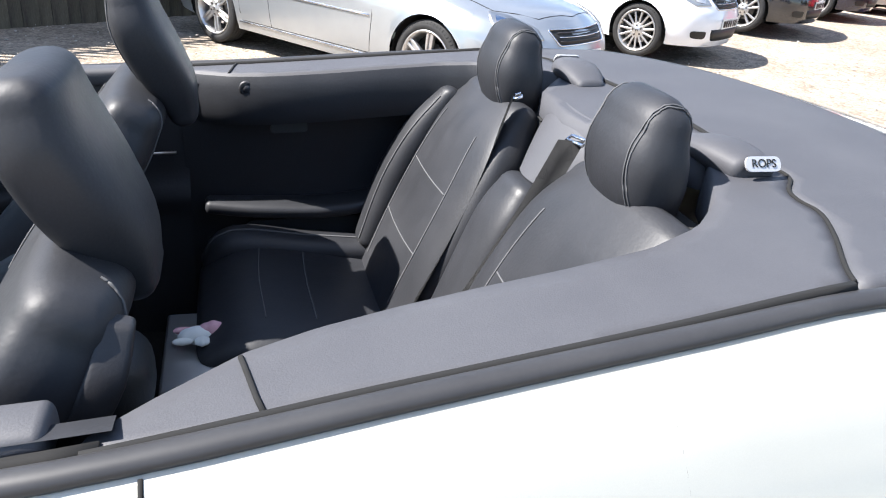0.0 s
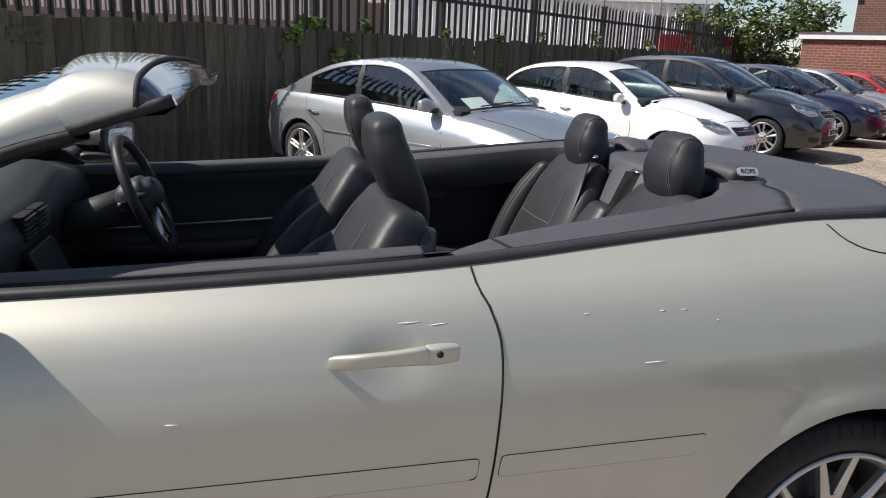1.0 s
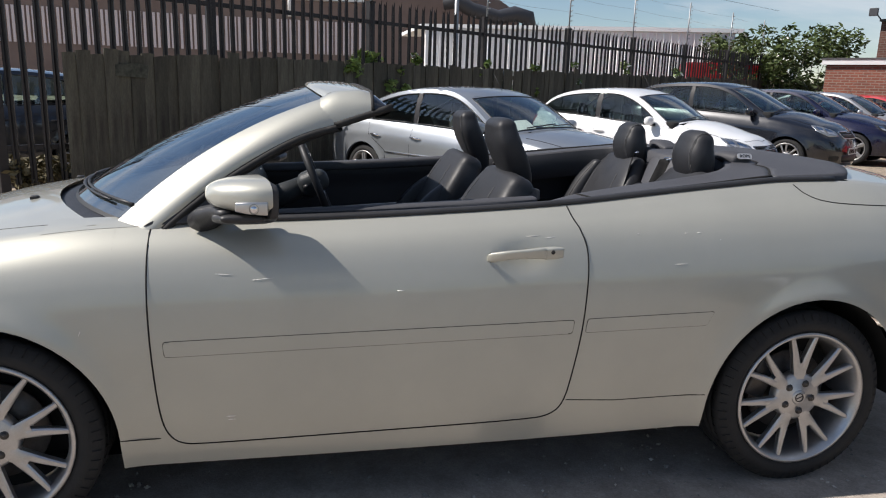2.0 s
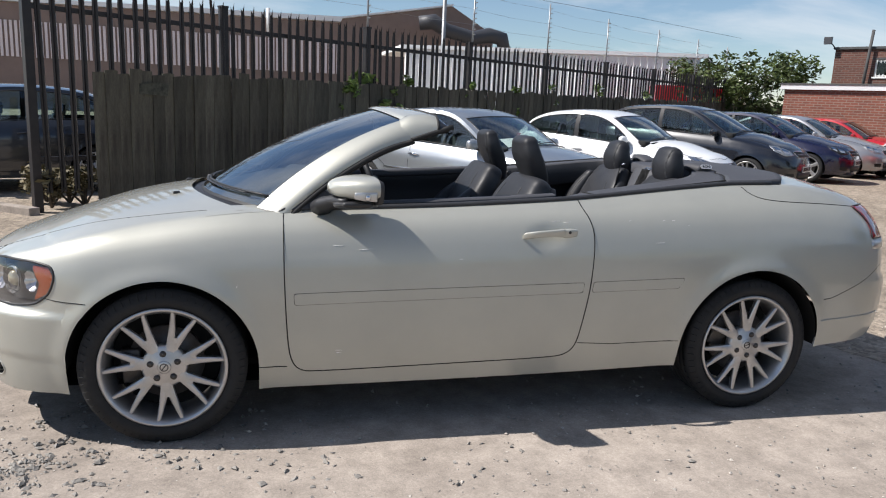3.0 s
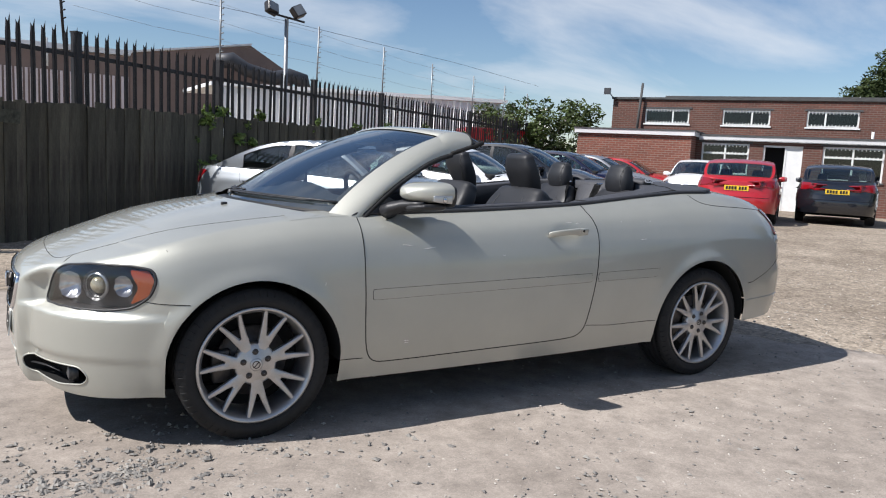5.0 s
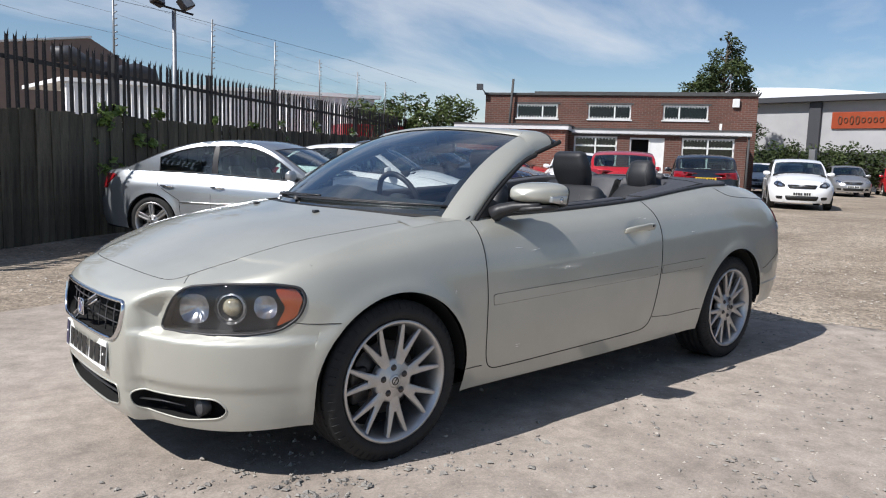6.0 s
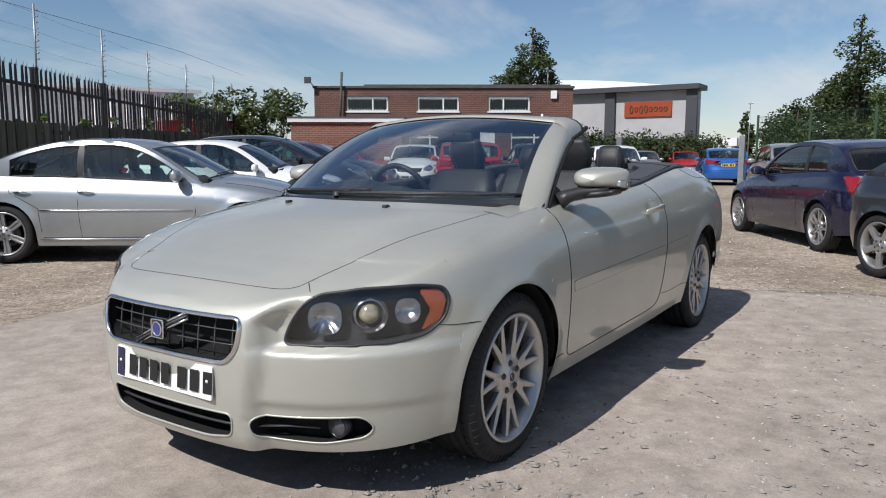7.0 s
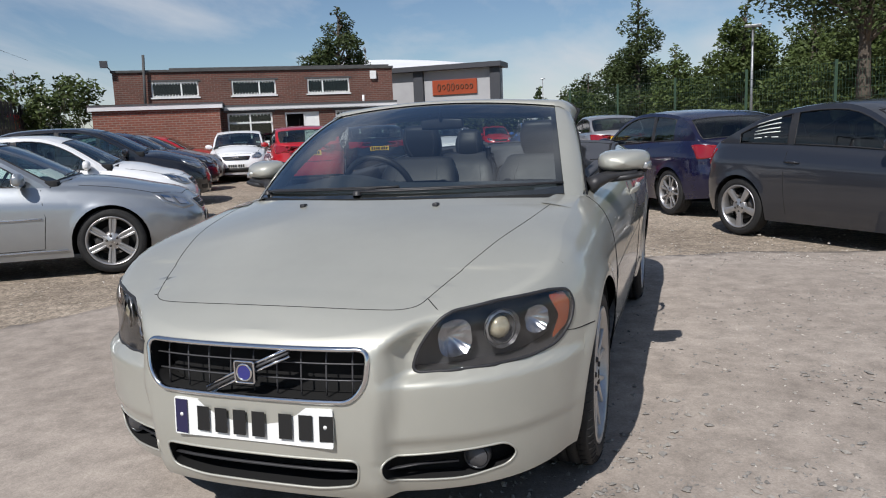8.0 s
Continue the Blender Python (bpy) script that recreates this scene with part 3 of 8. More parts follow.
# ---- wheels ----
def pillow(path, wdir, sizes, p=3.0, seg=24, ends=0.35, bm=None):
    """A stuffed shape along a path: rounded-square sections of (half-width, half-thickness)."""
    bm = bm or bmesh.new()
    path, wdir = [Vector(q) for q in path], Vector(wdir).normalized()
    fine_p, fine_s = [], []
    for i in range(len(path) - 1):
        q = [max(0, i - 1), i, i + 1, min(len(path) - 1, i + 2)]
        for t in (0, 0.25, 0.5, 0.75):
            w = (-0.5 * t ** 3 + t * t - 0.5 * t, 1.5 * t ** 3 - 2.5 * t * t + 1, -1.5 * t ** 3 + 2 * t * t + 0.5 * t, 0.5 * t ** 3 - 0.5 * t * t)
            fine_p.append(sum((path[k] * v for k, v in zip(q, w)), Vector()))
            fine_s.append(tuple(sum(sizes[k][n] * v for k, v in zip(q, w)) for n in (0, 1)))
    path, sizes = fine_p + [path[-1]], fine_s + [tuple(sizes[-1])]
    n, rings = len(path), []
    rows = []
    for i in range(n):
        d = (path[min(i + 1, n - 1)] - path[max(i - 1, 0)]).normalized()
        rows.append((path[i], d, *sizes[i]))
    e = min(rows[0][2], rows[0][3]) * ends * 2
    first, last = rows[0], rows[-1]
    cap = [(math.sin(a), math.cos(a)) for a in (0.12, 0.4, 0.7, 1.0, 1.3)]
    start = [(first[0] - first[1] * e * c, first[1], max(first[2] - e * (1 - s), 0.004), max(first[3] - e * (1 - s), 0.004)) for s, c in cap]
    end = [(last[0] + last[1] * e * c, last[1], max(last[2] - e * (1 - s), 0.004), max(last[3] - e * (1 - s), 0.004)) for s, c in cap[::-1]]
    for c, d, w, t in start + rows + end:
        td = d.cross(wdir).normalized()
        ring = []
        for k in range(seg):
            a = 6.28319 * k / seg
            ca, sa = math.cos(a), math.sin(a)
            x = math.copysign(abs(ca) ** (2 / p), ca) * w
            y = math.copysign(abs(sa) ** (2 / p), sa) * t
            ring.append(bm.verts.new(c + wdir * x + td * y))
        rings.append(ring)
    for a, b in zip(rings, rings[1:]):
        for k in range(seg):
            bm.faces.new((a[k], a[(k + 1) % seg], b[(k + 1) % seg], b[k]))
    bm.faces.new(rings[0][::-1]); bm.faces.new(rings[-1])
    bmesh.ops.recalc_face_normals(bm, faces=bm.faces[:])
    return bm


def tyre_mesh(R, rim_r, w, tread=True):
    h = w / 2
    prof = [(rim_r - 0.004, -h * 0.80), (rim_r + 0.006, -h * 0.92), (rim_r + (R - rim_r) * 0.35, -h * 1.0), (R - 0.035, -h * 0.98), (R - 0.012, -h * 0.87)]
    n = 5
    for k in range(n):                       # tread ribs with grooves between
        a, b = -h * 0.84 + 1.68 * h * k / n, -h * 0.84 + 1.68 * h * (k + 1) / n
        prof += [(R - 0.001, a + 0.004), (R, (a + b) / 2), (R - 0.001, b - 0.004)]
        if k < n - 1:
            prof += [(R - 0.008, b - 0.002), (R - 0.008, b + 0.002)]
    prof += [(R - 0.012, h * 0.87), (R - 0.035, h * 0.98), (rim_r + 0.02, h), (rim_r - 0.004, h * 0.8)]
    bm = lathe(prof, 72)
    bmesh.ops.recalc_face_normals(bm, faces=bm.faces[:])
    return bm


def tread_mesh(R, w):
    """Shoulder ribs of the tyre."""
    h, bm = w / 2, bmesh.new()
    for k in range(60):
        a = 6.28319 * k / 60
        for sgn in (-1, 1):
            p = [Vector((math.cos(a) * r, y, math.sin(a) * r)) for r, y in ((R - 0.03, sgn * h * 0.985), (R - 0.011, sgn * h * 0.90), (R + 0.0006, sgn * h * 0.70), (R + 0.0006, sgn * h * 0.55))]
            tube(p, 0.0018, seg=4, bm=bm)
    return bm


def spoke(bm, a0, a1, r0, r1, w0, w1, y0, y1, t):
    """A tapering bar from the hub outwards, from angle a0 to a1."""
    rows = []
    n = 6
    for i in range(n + 1):
        k = i / n
        r, a, w, y = r0 + (r1 - r0) * k, a0 + (a1 - a0) * k ** 0.7, w0 + (w1 - w0) * k, y0 + (y1 - y0) * k
        d, s = Vector((math.cos(a), 0, math.sin(a))), Vector((-math.sin(a), 0, math.cos(a)))
        c = d * r
        rows.append([bm.verts.new(c + s * q + Vector((0, y + e, 0))) for q, e in ((-w, t), (-w, 0.004), (-w * 0.6, 0), (w * 0.6, 0), (w, 0.004), (w, t))])
    for a, b in zip(rows, rows[1:]):
        for k in range(6):
            bm.faces.new((a[k], a[(k + 1) % 6], b[(k + 1) % 6], b[k]))


def add_wheel(car, at, R, rim_r, w, style, cache, flip=False, turn=0.0, low=False):
    """One wheel: outer face towards -y, or +y when flipped."""
    key = (style, R)
    if key not in cache:
        h = w / 2
        barrel = lathe([(rim_r + 0.003, -h * 0.9), (rim_r + 0.004, -h * 0.97), (rim_r - 0.006, -h * 0.985), (rim_r - 0.012, -h * 0.9), (rim_r - 0.022, -h * 0.78), (rim_r - 0.03, 0), (rim_r - 0.02, h * 0.8)], 64)
        sp = bmesh.new()
        yo, yh = -h * 0.86, -h * 0.80
        first = 0.0
        if style == "multi":
            count, first = 7, 6.28319 * 0.25 / 7
            spoke(sp, 0, 0, 0.05, 0.128, 0.026, 0.0215, yh, yh - 0.001, 0.024)
            for sg in (-1, 1):
                spoke(sp, sg * 0.095, sg * 0.205, 0.095, rim_r - 0.010, 0.0155, 0.0078, yh, yo, 0.022)
        elif style == "fan":
            count = 15
            spoke(sp, 0, 0, 0.05, rim_r - 0.010, 0.012, 0.011, yh, yo, 0.02)
        elif style == "five":
            count, first = 5, 0.3
            spoke(sp, 0, 0, 0.04, rim_r - 0.010, 0.026, 0.040, yh, yo, 0.03)
        elif style == "twin":
            count, first = 5, 0.3
            for sg in (-1, 1):
                spoke(sp, sg * 0.22, sg * 0.23, 0.05, rim_r - 0.010, 0.009, 0.017, yh, yo, 0.025)
        else:
            count, first = 6, 0.2
            spoke(sp, 0, 0, 0.045, rim_r - 0.012, 0.012, 0.014, yh + 0.012, yo + 0.014, 0.02)
            for sg in (-1, 1):
                spoke(sp, sg * 0.26, sg * 0.092, 0.055, rim_r - 0.010, 0.0095, 0.0135, yh, yo, 0.03)
        bmesh.ops.recalc_face_normals(sp, faces=sp.faces[:])
        hub = lathe([(0.001, yh - 0.004), (0.03, yh - 0.004), (0.034, yh - 0.001), (0.078, yh), (0.088, yh + 0.006), (0.088, yh + 0.04)], 32)
        bmesh.ops.recalc_face_normals(hub, faces=hub.faces[:])
        mark = tube([(0.015 * math.cos(t), yh - 0.0085, 0.015 * math.sin(t)) for t in np.linspace(0, 6.2832, 21)[:-1]], 0.0022, seg=5, closed=True)
        tube([(-0.010, yh - 0.0085, -0.010), (0.010, yh - 0.0085, 0.010)], 0.0022, seg=5, bm=mark)
        cap = lathe([(0.001, yh - 0.008), (0.022, yh - 0.008), (0.027, yh - 0.005), (0.027, yh)], 24)
        nuts = lathe([(0.001, yh - 0.009), (0.008, yh - 0.009), (0.010, yh - 0.006), (0.010, yh - 0.0015), (0.0135, yh - 0.0015), (0.0135, yh + 0.002)], 10)
        disc = lathe([(0.03, -h * 0.2), (0.15, -h * 0.2), (0.15, -h * 0.05), (0.03, -h * 0.05)], 40)
        box(-0.17, -0.09, -h * 0.42, 0.02, -0.07, 0.07, 0.01, bm=disc)
        back = lathe([(0.001, h * 0.3), (rim_r - 0.03, h * 0.3)], 32)
        cache[key] = [mesh_of(barrel, "wheel", ALLOY), mesh_of(tyre_mesh(R, rim_r, w, not low), "tyre", RUBBER), mesh_of(hub, "wheel_centre", ALLOY), mesh_of(cap, "hub_cap", SATIN),
                      mesh_of(nuts, "wheel_nut", DISC), mesh_of(disc, "brake_disc", DISC), mesh_of(back, "backing_plate", GAP), mesh_of(tread_mesh(R, w), "tread", RUBBER)]
        blade = mesh_of(sp, "spoke", ALLOY)
        blade.set_sharp_from_angle(angle=radians(35))
        cache[key, "spoke"] = (blade, count, first)
        cache[key, "mark"] = mesh_of(mark, "hub_emblem", DISC)
    mm = cache[key]
    wheel = part("wheel", mm[0], None, car)
    wheel.matrix_local = pose(*at, 0, turn, 180 if flip else 0)
    blade, count, first = cache[key, "spoke"]
    if not low:
        part("hub_emblem", cache[key, "mark"], None, wheel)
    for k in range(count):
        part("spoke", blade, None, wheel).matrix_local = Matrix.Rotation(-(first + 6.28319 * k / count), 4, "Y")
    for name, me in zip(("tyre", "wheel_centre", "hub_cap", "wheel_nut", "brake_disc", "backing_plate", "tread"), mm[1:]):
        if name == "tread":
            if not low:
                tagged(part(name, me, None, wheel), kind="stuff")
        elif name != "wheel_nut":
            part(name, me, None, wheel)
        elif not low:
            for k in range(5):
                a = 6.28319 * k / 5 + 0.3
                part(name, me, None, wheel).location = (0.054 * math.cos(a), 0, 0.054 * math.sin(a))
    return wheel


WHEELS = {}

# ---- the convertible ----
hero = thing("convertible_car", "pale champagne metallic convertible, roof down, black leather seats", "car", pose(0, 0, 0))


def hero_open(x, y):
    return -1.325 + 0.30 * (y / 0.74) ** 2 < x < 1.80 - 0.32 * (y / 0.74) ** 2


def hero_warp(x, y, z):
    """The raised middle of the nose, the shelf under the lamps and the crease round the lower bumper."""
    k = ramp01(-1.56, -1.90, x)
    if k > 0 and z < 0.80:
        e = 0.365 + 0.02 * ramp01(0.36, 0.50, z) + 0.07 * ramp01(0.62, 0.73, z)
        w = ramp01(e, e + 0.042 + 0.05 * ramp01(0.60, 0.72, z), abs(y))
        x += k * (w * (0.012 + 0.050 * ramp01(0.528, 0.550, z) * (1 - ramp01(0.60, 0.73, z))) - (1 - w) * 0.026 * (1 - ramp01(0.64, 0.74, z)))
        x += k * w * 0.012 * (1 - ramp01(0.345, 0.372, z))
    return (x, y, z)


HS = Shell(
    nose=-2.19, tail=2.325,
    wide=[(-2.3, 0.905), (-1.3, 0.905), (-0.8, 0.905), (0.4, 0.915), (1.3, 0.915), (1.7, 0.905), (2.4, 0.89)],
    sill=[(-2.25, 0.190), (-2.0, 0.20), (-1.69, 0.215), (-0.95, 0.205), (0.94, 0.235), (1.66, 0.30), (2.0, 0.32), (2.33, 0.34)],
    shoulder=[(-2.19, 0.66), (-2.13, 0.695), (-2.05, 0.718), (-1.98, 0.738), (-1.8, 0.785), (-1.6, 0.835), (-1.3, 0.892), (-1.0, 0.93), (-0.75, 0.942), (-0.3, 0.957), (0.43, 1.0), (1.02, 1.055), (1.3, 1.075), (1.5, 1.078), (1.75, 1.06), (2.0, 1.015), (2.2, 0.955), (2.33, 0.90)],
    crown=[(-2.19, 0.68), (-2.15, 0.726), (-2.05, 0.766), (-1.845, 0.828), (-1.56, 0.905), (-1.32, 0.95), (-1.2, 0.968), (-0.9, 0.99), (1.2, 1.09), (1.5, 1.112), (1.75, 1.108), (1.95, 1.085), (2.15, 1.04), (2.33, 0.975)],
    side=[(-0.1, -0.075), (0.0, -0.062), (0.10, -0.040), (0.22, -0.020), (0.38, -0.006), (0.55, 0.0), (0.70, -0.007), (0.80, -0.022), (0.88, -0.046), (0.94, -0.078), (0.98, -0.115), (1.0, -0.142)],
    front_lean=[(0.19, 0.045), (0.23, 0.022), (0.30, 0.008), (0.40, 0.0), (0.50, 0.0), (0.56, 0.004), (0.62, 0.012), (0.66, 0.03), (0.70, 0.06), (0.75, 0.10), (0.80, 0.13)],
    rear_lean=[(0.3, -0.06), (0.4, -0.01), (0.52, 0.0), (0.62, -0.015), (0.66, -0.05), (0.8, -0.05), (0.95, -0.075), (1.05, -0.10)],
    arches=[(-1.32, 0.315, 0.367), (1.315, 0.325, 0.375)], f0=-1.32, r0=1.55, pf=2.7, pr=3.6, is_open=hero_open, warp=hero_warp, tuck=curve_of([(-2.2, 0.25), (-1.95, 0.32), (-1.65, 0.65), (-1.35, 1.0), (2.4, 1.0)]), pull=curve_of([(-2.3, 0.0), (0.3, 0.0), (0.66, 0.024), (0.97, 0.042), (1.26, 0.062), (1.6, 0.062), (2.4, 0.04)]), step=0.026, ns=44, nt=24, arch_n=36, ends_n=84)


def side_put(sign):
    return lambda a, b, off=0.0: HS.on_side(a, b, sign, off)


def front_put(a, b, off=0.0):
    return HS.on_front(a, b, off)


def back_put(a, b, off=0.0):
    return HS.on_back(a, b, off)


def top_put(a, b, off=0.0):
    return HS.on_top(a, b, off)


def chaikin(pts, times=2):
    """Cuts the corners of an open line."""
    for _ in range(times):
        out = [pts[0]]
        for a, b in zip(pts, pts[1:]):
            out += [tuple(0.75 * p + 0.25 * q for p, q in zip(a, b)), tuple(0.25 * p + 0.75 * q for p, q in zip(a, b))]
        pts = out + [pts[-1]]
    return pts


DOOR = [(-0.853, 1.2), (-0.856, 0.80), (-0.850, 0.60), (-0.838, 0.40), (-0.822, 0.325), (-0.79, 0.285), (-0.73, 0.276), (-0.2, 0.290), (0.31, 0.303), (0.385, 0.316), (0.425, 0.36), (0.443, 0.47), (0.462, 0.60), (0.474, 0.75), (0.478, 0.86), (0.468, 0.915), (0.442, 0.960), (0.436, 1.0), (0.434, 1.2)]
DOOR = chaikin(DOOR)
BONNET = [(-2.075, 0.0), (-2.069, 0.2), (-2.056, 0.33), (-2.042, 0.41), (-2.015, 0.452), (-1.975, 0.468), (-1.91, 0.492), (-1.68, 0.572), (-1.40, 0.648), (-1.0, 0.705), (-0.80, 0.725)]
BONNET = BONNET + [(x, -y) for x, y in BONNET[::-1][:-1]]
LAMP_D, LAMP_E, LAMP_AT = Vector((0.715, 0.70, 0)), Vector((0.70, -0.715, 0)), Vector((-2.084, -0.456, 0))
LAMP = rounded([(-0.003, 0.550), (0.022, 0.618), (0.062, 0.680), (0.11, 0.713), (0.26, 0.733), (0.44, 0.738), (0.525, 0.726), (0.545, 0.685), (0.525, 0.622), (0.46, 0.575), (0.36, 0.558), (0.2, 0.552)], 0.03, 4)


def lamp_put(sign):
    def f(a, b, off=0.0):
        p = LAMP_AT + LAMP_E * a - LAMP_D * 1.0 + Vector((0, 0, b))
        w = LAMP_D
        if sign > 0:
            p, w = Vector((p.x, -p.y, p.z)), Vector((w.x, -w.y, 0))
        q = HS.along(p, w, off)
        return q if q is not None else p + w * 1.0
    return f


def lamp_flat(sign):
    return lambda c: ((c - LAMP_AT).dot(LAMP_E), c.z) if sign < 0 else ((Vector((c.x, -c.y, c.z)) - LAMP_AT).dot(LAMP_E), c.z)


GRILLE = rounded([(-0.362, 0.640), (-0.352, 0.545), (-0.31, 0.496), (0.31, 0.496), (0.352, 0.545), (0.362, 0.640)], 0.035)
INTAKE = rounded([(-0.322, 0.325), (-0.31, 0.245), (-0.2, 0.228), (0.2, 0.228), (0.31, 0.245), (0.322, 0.325)], 0.03)
FOG = rounded([(0.372, 0.318), (0.378, 0.240), (0.58, 0.232), (0.69, 0.252), (0.715, 0.285), (0.69, 0.325)], 0.035)

# openings first: their faces leave the skin
for poly in (GRILLE, INTAKE, FOG, [(-a, b) for a, b in FOG]):
    HS.lift((poly, lambda c: (c.y, c.z), lambda c: c.x < -1.7), front_put, drop=True)
for sg in (-1, 1):
    HS.lift((LAMP, lamp_flat(sg), lambda c, sg=sg: c.x < -1.4 and c.y * sg > 0), lamp_put(sg), drop=True)
doors = []
for sg in (-1, 1):
    doors.append(HS.lift((DOOR, lambda c: (c.x, c.z), lambda c, sg=sg: c.y * sg > 0.3), side_put(sg)))
bonnet = HS.lift((BONNET, lambda c: (c.x, c.y), lambda c: c.z > 0.6), top_put)
body = part("body", HS.bm, GOLD, hero)
part("bonnet", bonnet, GOLD, hero)
for sg, bm in zip((-1, 1), doors):
    for v in bm.verts:                         # thumb pocket behind the handle
        d = ((v.co.x - 0.265) / 0.095) ** 2 + ((v.co.z - 0.852) / 0.062) ** 2
        if d < 1:
            v.co.y -= sg * 0.011 * (1 - d) ** 1.2
    door = part("door", bm, GOLD, hero)
    hp = lambda x, z, o, sg=sg: HS.on_side(x, z, sg, o)
    z0 = 0.853
    bar = [hp(0.150 + 0.236 * k, z0 + 0.012 * k, o) for k, o in ((0.0, 0.008), (0.05, 0.016), (0.22, 0.036), (0.45, 0.042), (0.66, 0.040), (0.72, 0.036))]
    part("handle", pillow(bar, (0, 0.2 * sg, 1), [(0.0125, 0.005), (0.0150, 0.007), (0.0148, 0.0078), (0.0150, 0.0078), (0.0180, 0.0088), (0.0188, 0.0092)], p=3.6, seg=20, ends=0.3), GOLD, door)
    lk = [hp(0.150 + 0.236 * k, z0 + 0.012 * k, o) for k, o in ((0.745, 0.030), (0.85, 0.030), (0.97, 0.024))]
    part("lock_cover", pillow(lk, (0, 0.2 * sg, 1), [(0.0190, 0.012), (0.0190, 0.012), (0.0170, 0.010)], p=4, seg=20, ends=0.25), GOLD, door)
    if sg < 0:
        c = hp(0.345, z0 + 0.011, 0.041)
        part("keyhole", lathe([(0.0005, -0.006), (0.0065, -0.006), (0.0065, 0.004)], 14, at=(c.x, c.y, c.z)), INK, door)
    strip = rounded([(-0.815, 0.622), (-0.812, 0.575), (0.43, 0.608), (0.435, 0.653)], 0.008, 2)
    part("side_moulding", patch(strip, lambda a, b, o, sg=sg: HS.on_side(a, b, sg, o), 0.0015, 60, thick=0.010), GOLD, door, sharp=40)
    part("moulding_shadow_line", rim(strip, lambda a, b, o, sg=sg: HS.on_side(a, b, sg, o), 0.0004, 0.0012, seg=4, step=0.03), GAP, door)
    strip2 = rounded([(0.480, 0.655), (0.474, 0.610), (0.90, 0.620), (0.925, 0.667)], 0.008, 2)
    part("side_moulding", patch(strip2, lambda a, b, o, sg=sg: HS.on_side(a, b, sg, o), 0.0015, 40, thick=0.010), GOLD, hero, sharp=40)
    part("moulding_shadow_line", rim(strip2, lambda a, b, o, sg=sg: HS.on_side(a, b, sg, o), 0.0004, 0.0012, seg=4, step=0.03), GAP, hero)
    line = [p for p in dense(DOOR[1:-1], 0.025, closed=False)]
    line = [(-0.853, 0.935)] + [p for p in line if p[1] < 0.93] + [(0.457, 0.940), (0.446, 0.958), (0.439, 0.975), (0.437, 0.988), (0.436, 0.998)]
    part("door_gap", tube([HS.on_side(x, z, sg, -0.0002) for x, z in line], 0.0026, seg=6), GAP, hero)
    sill = [(-0.955, 0.31), (-0.84, 0.305)]
    part("sill_seam", tube([HS.on_side(x, z, sg, -0.0005) for x, z in dense([(0.432, 0.371), (0.6, 0.360), (0.93, 0.365)], 0.03, closed=False)], 0.0022, seg=4), GAP, hero)
    part("wing_seam", tube([HS.on_side(x, z, sg, -0.0005) for x, z in dense([(-1.745, 0.602), (-1.71, 0.597), (-1.665, 0.594), (-1.59, 0.592)], 0.02, closed=False)], 0.0022, seg=4), GAP, hero)
    part("sill_seam", tube([HS.on_side(x, z, sg, -0.0005) for x, z in sill], 0.0018, seg=4), GAP, hero)
    if sg < 0:
        part("wing_seam", tube([top_put(x, sg * y, -0.0004) for x, y in dense([(-1.978, 0.470), (-1.995, 0.488), (-2.012, 0.508)], 0.012, closed=False)], 0.0017, seg=5), GAP, hero)
HALF = BONNET[:9] + [(-1.03, 0.70)]
part("bonnet_gap", tube([top_put(x, y, -0.0006) for x, y in dense(chaikin([(x, -y) for x, y in HALF[::-1]] + HALF[1:], 2), 0.03, closed=False)], 0.0017, seg=5), GAP, hero)

# bright reflections at small dings and scratches of the near flank, as pale streaks
DING_GLINT = mat("pale_glint", (0.80, 0.79, 0.76), rough=0.3)
for x, z, ln, rise in ((-0.64, 0.814, 0.05, -0.004), (-0.53, 0.800, 0.06, 0.006), (-0.124, 0.760, 0.022, 0.0), (0.795, 0.827, 0.045, 0.002), (-0.63, 0.610, 0.03, 0.0), (-0.632, 0.373, 0.03, 0.0), (-0.632, 0.362, 0.024, 0.0),
                      (0.30, 0.916, 0.045, 0.002), (0.355, 0.912, 0.035, 0.003), (0.82, 0.922, 0.012, 0.001), (0.868, 0.923, 0.016, 0.0), (0.655, 0.920, 0.012, 0.001), (0.94, 0.902, 0.006, 0.0), (-1.036, 0.656, 0.004, 0.014)):
    pts = [HS.on_side(x - ln / 2 + ln * t, z + rise * (t - 0.5), -1, 0.0002) for t in (0, 0.33, 0.67, 1)]
    part("ding_glint", tube(pts, [0.0004, 0.0012, 0.0010, 0.0004], seg=5), DING_GLINT, hero)

PROJECTOR = mat("projector_glass", (0.50, 0.44, 0.30), rough=0.10, metal=0.55, coat=1.0, col2=(0.72, 0.66, 0.50), scale=40)
BEZEL = mat("lamp_bezel_grey", (0.060, 0.060, 0.063), rough=0.36, metal=0.3, col2=(0.075, 0.075, 0.078), scale=25)
BOWL = mat("lamp_bowl", (0.76, 0.76, 0.78), rough=0.20, metal=1.0, col2=(0.48, 0.48, 0.50), scale=45)
DGREY = mat("dark_silver", (0.085, 0.085, 0.09), rough=0.42, metal=0.4)
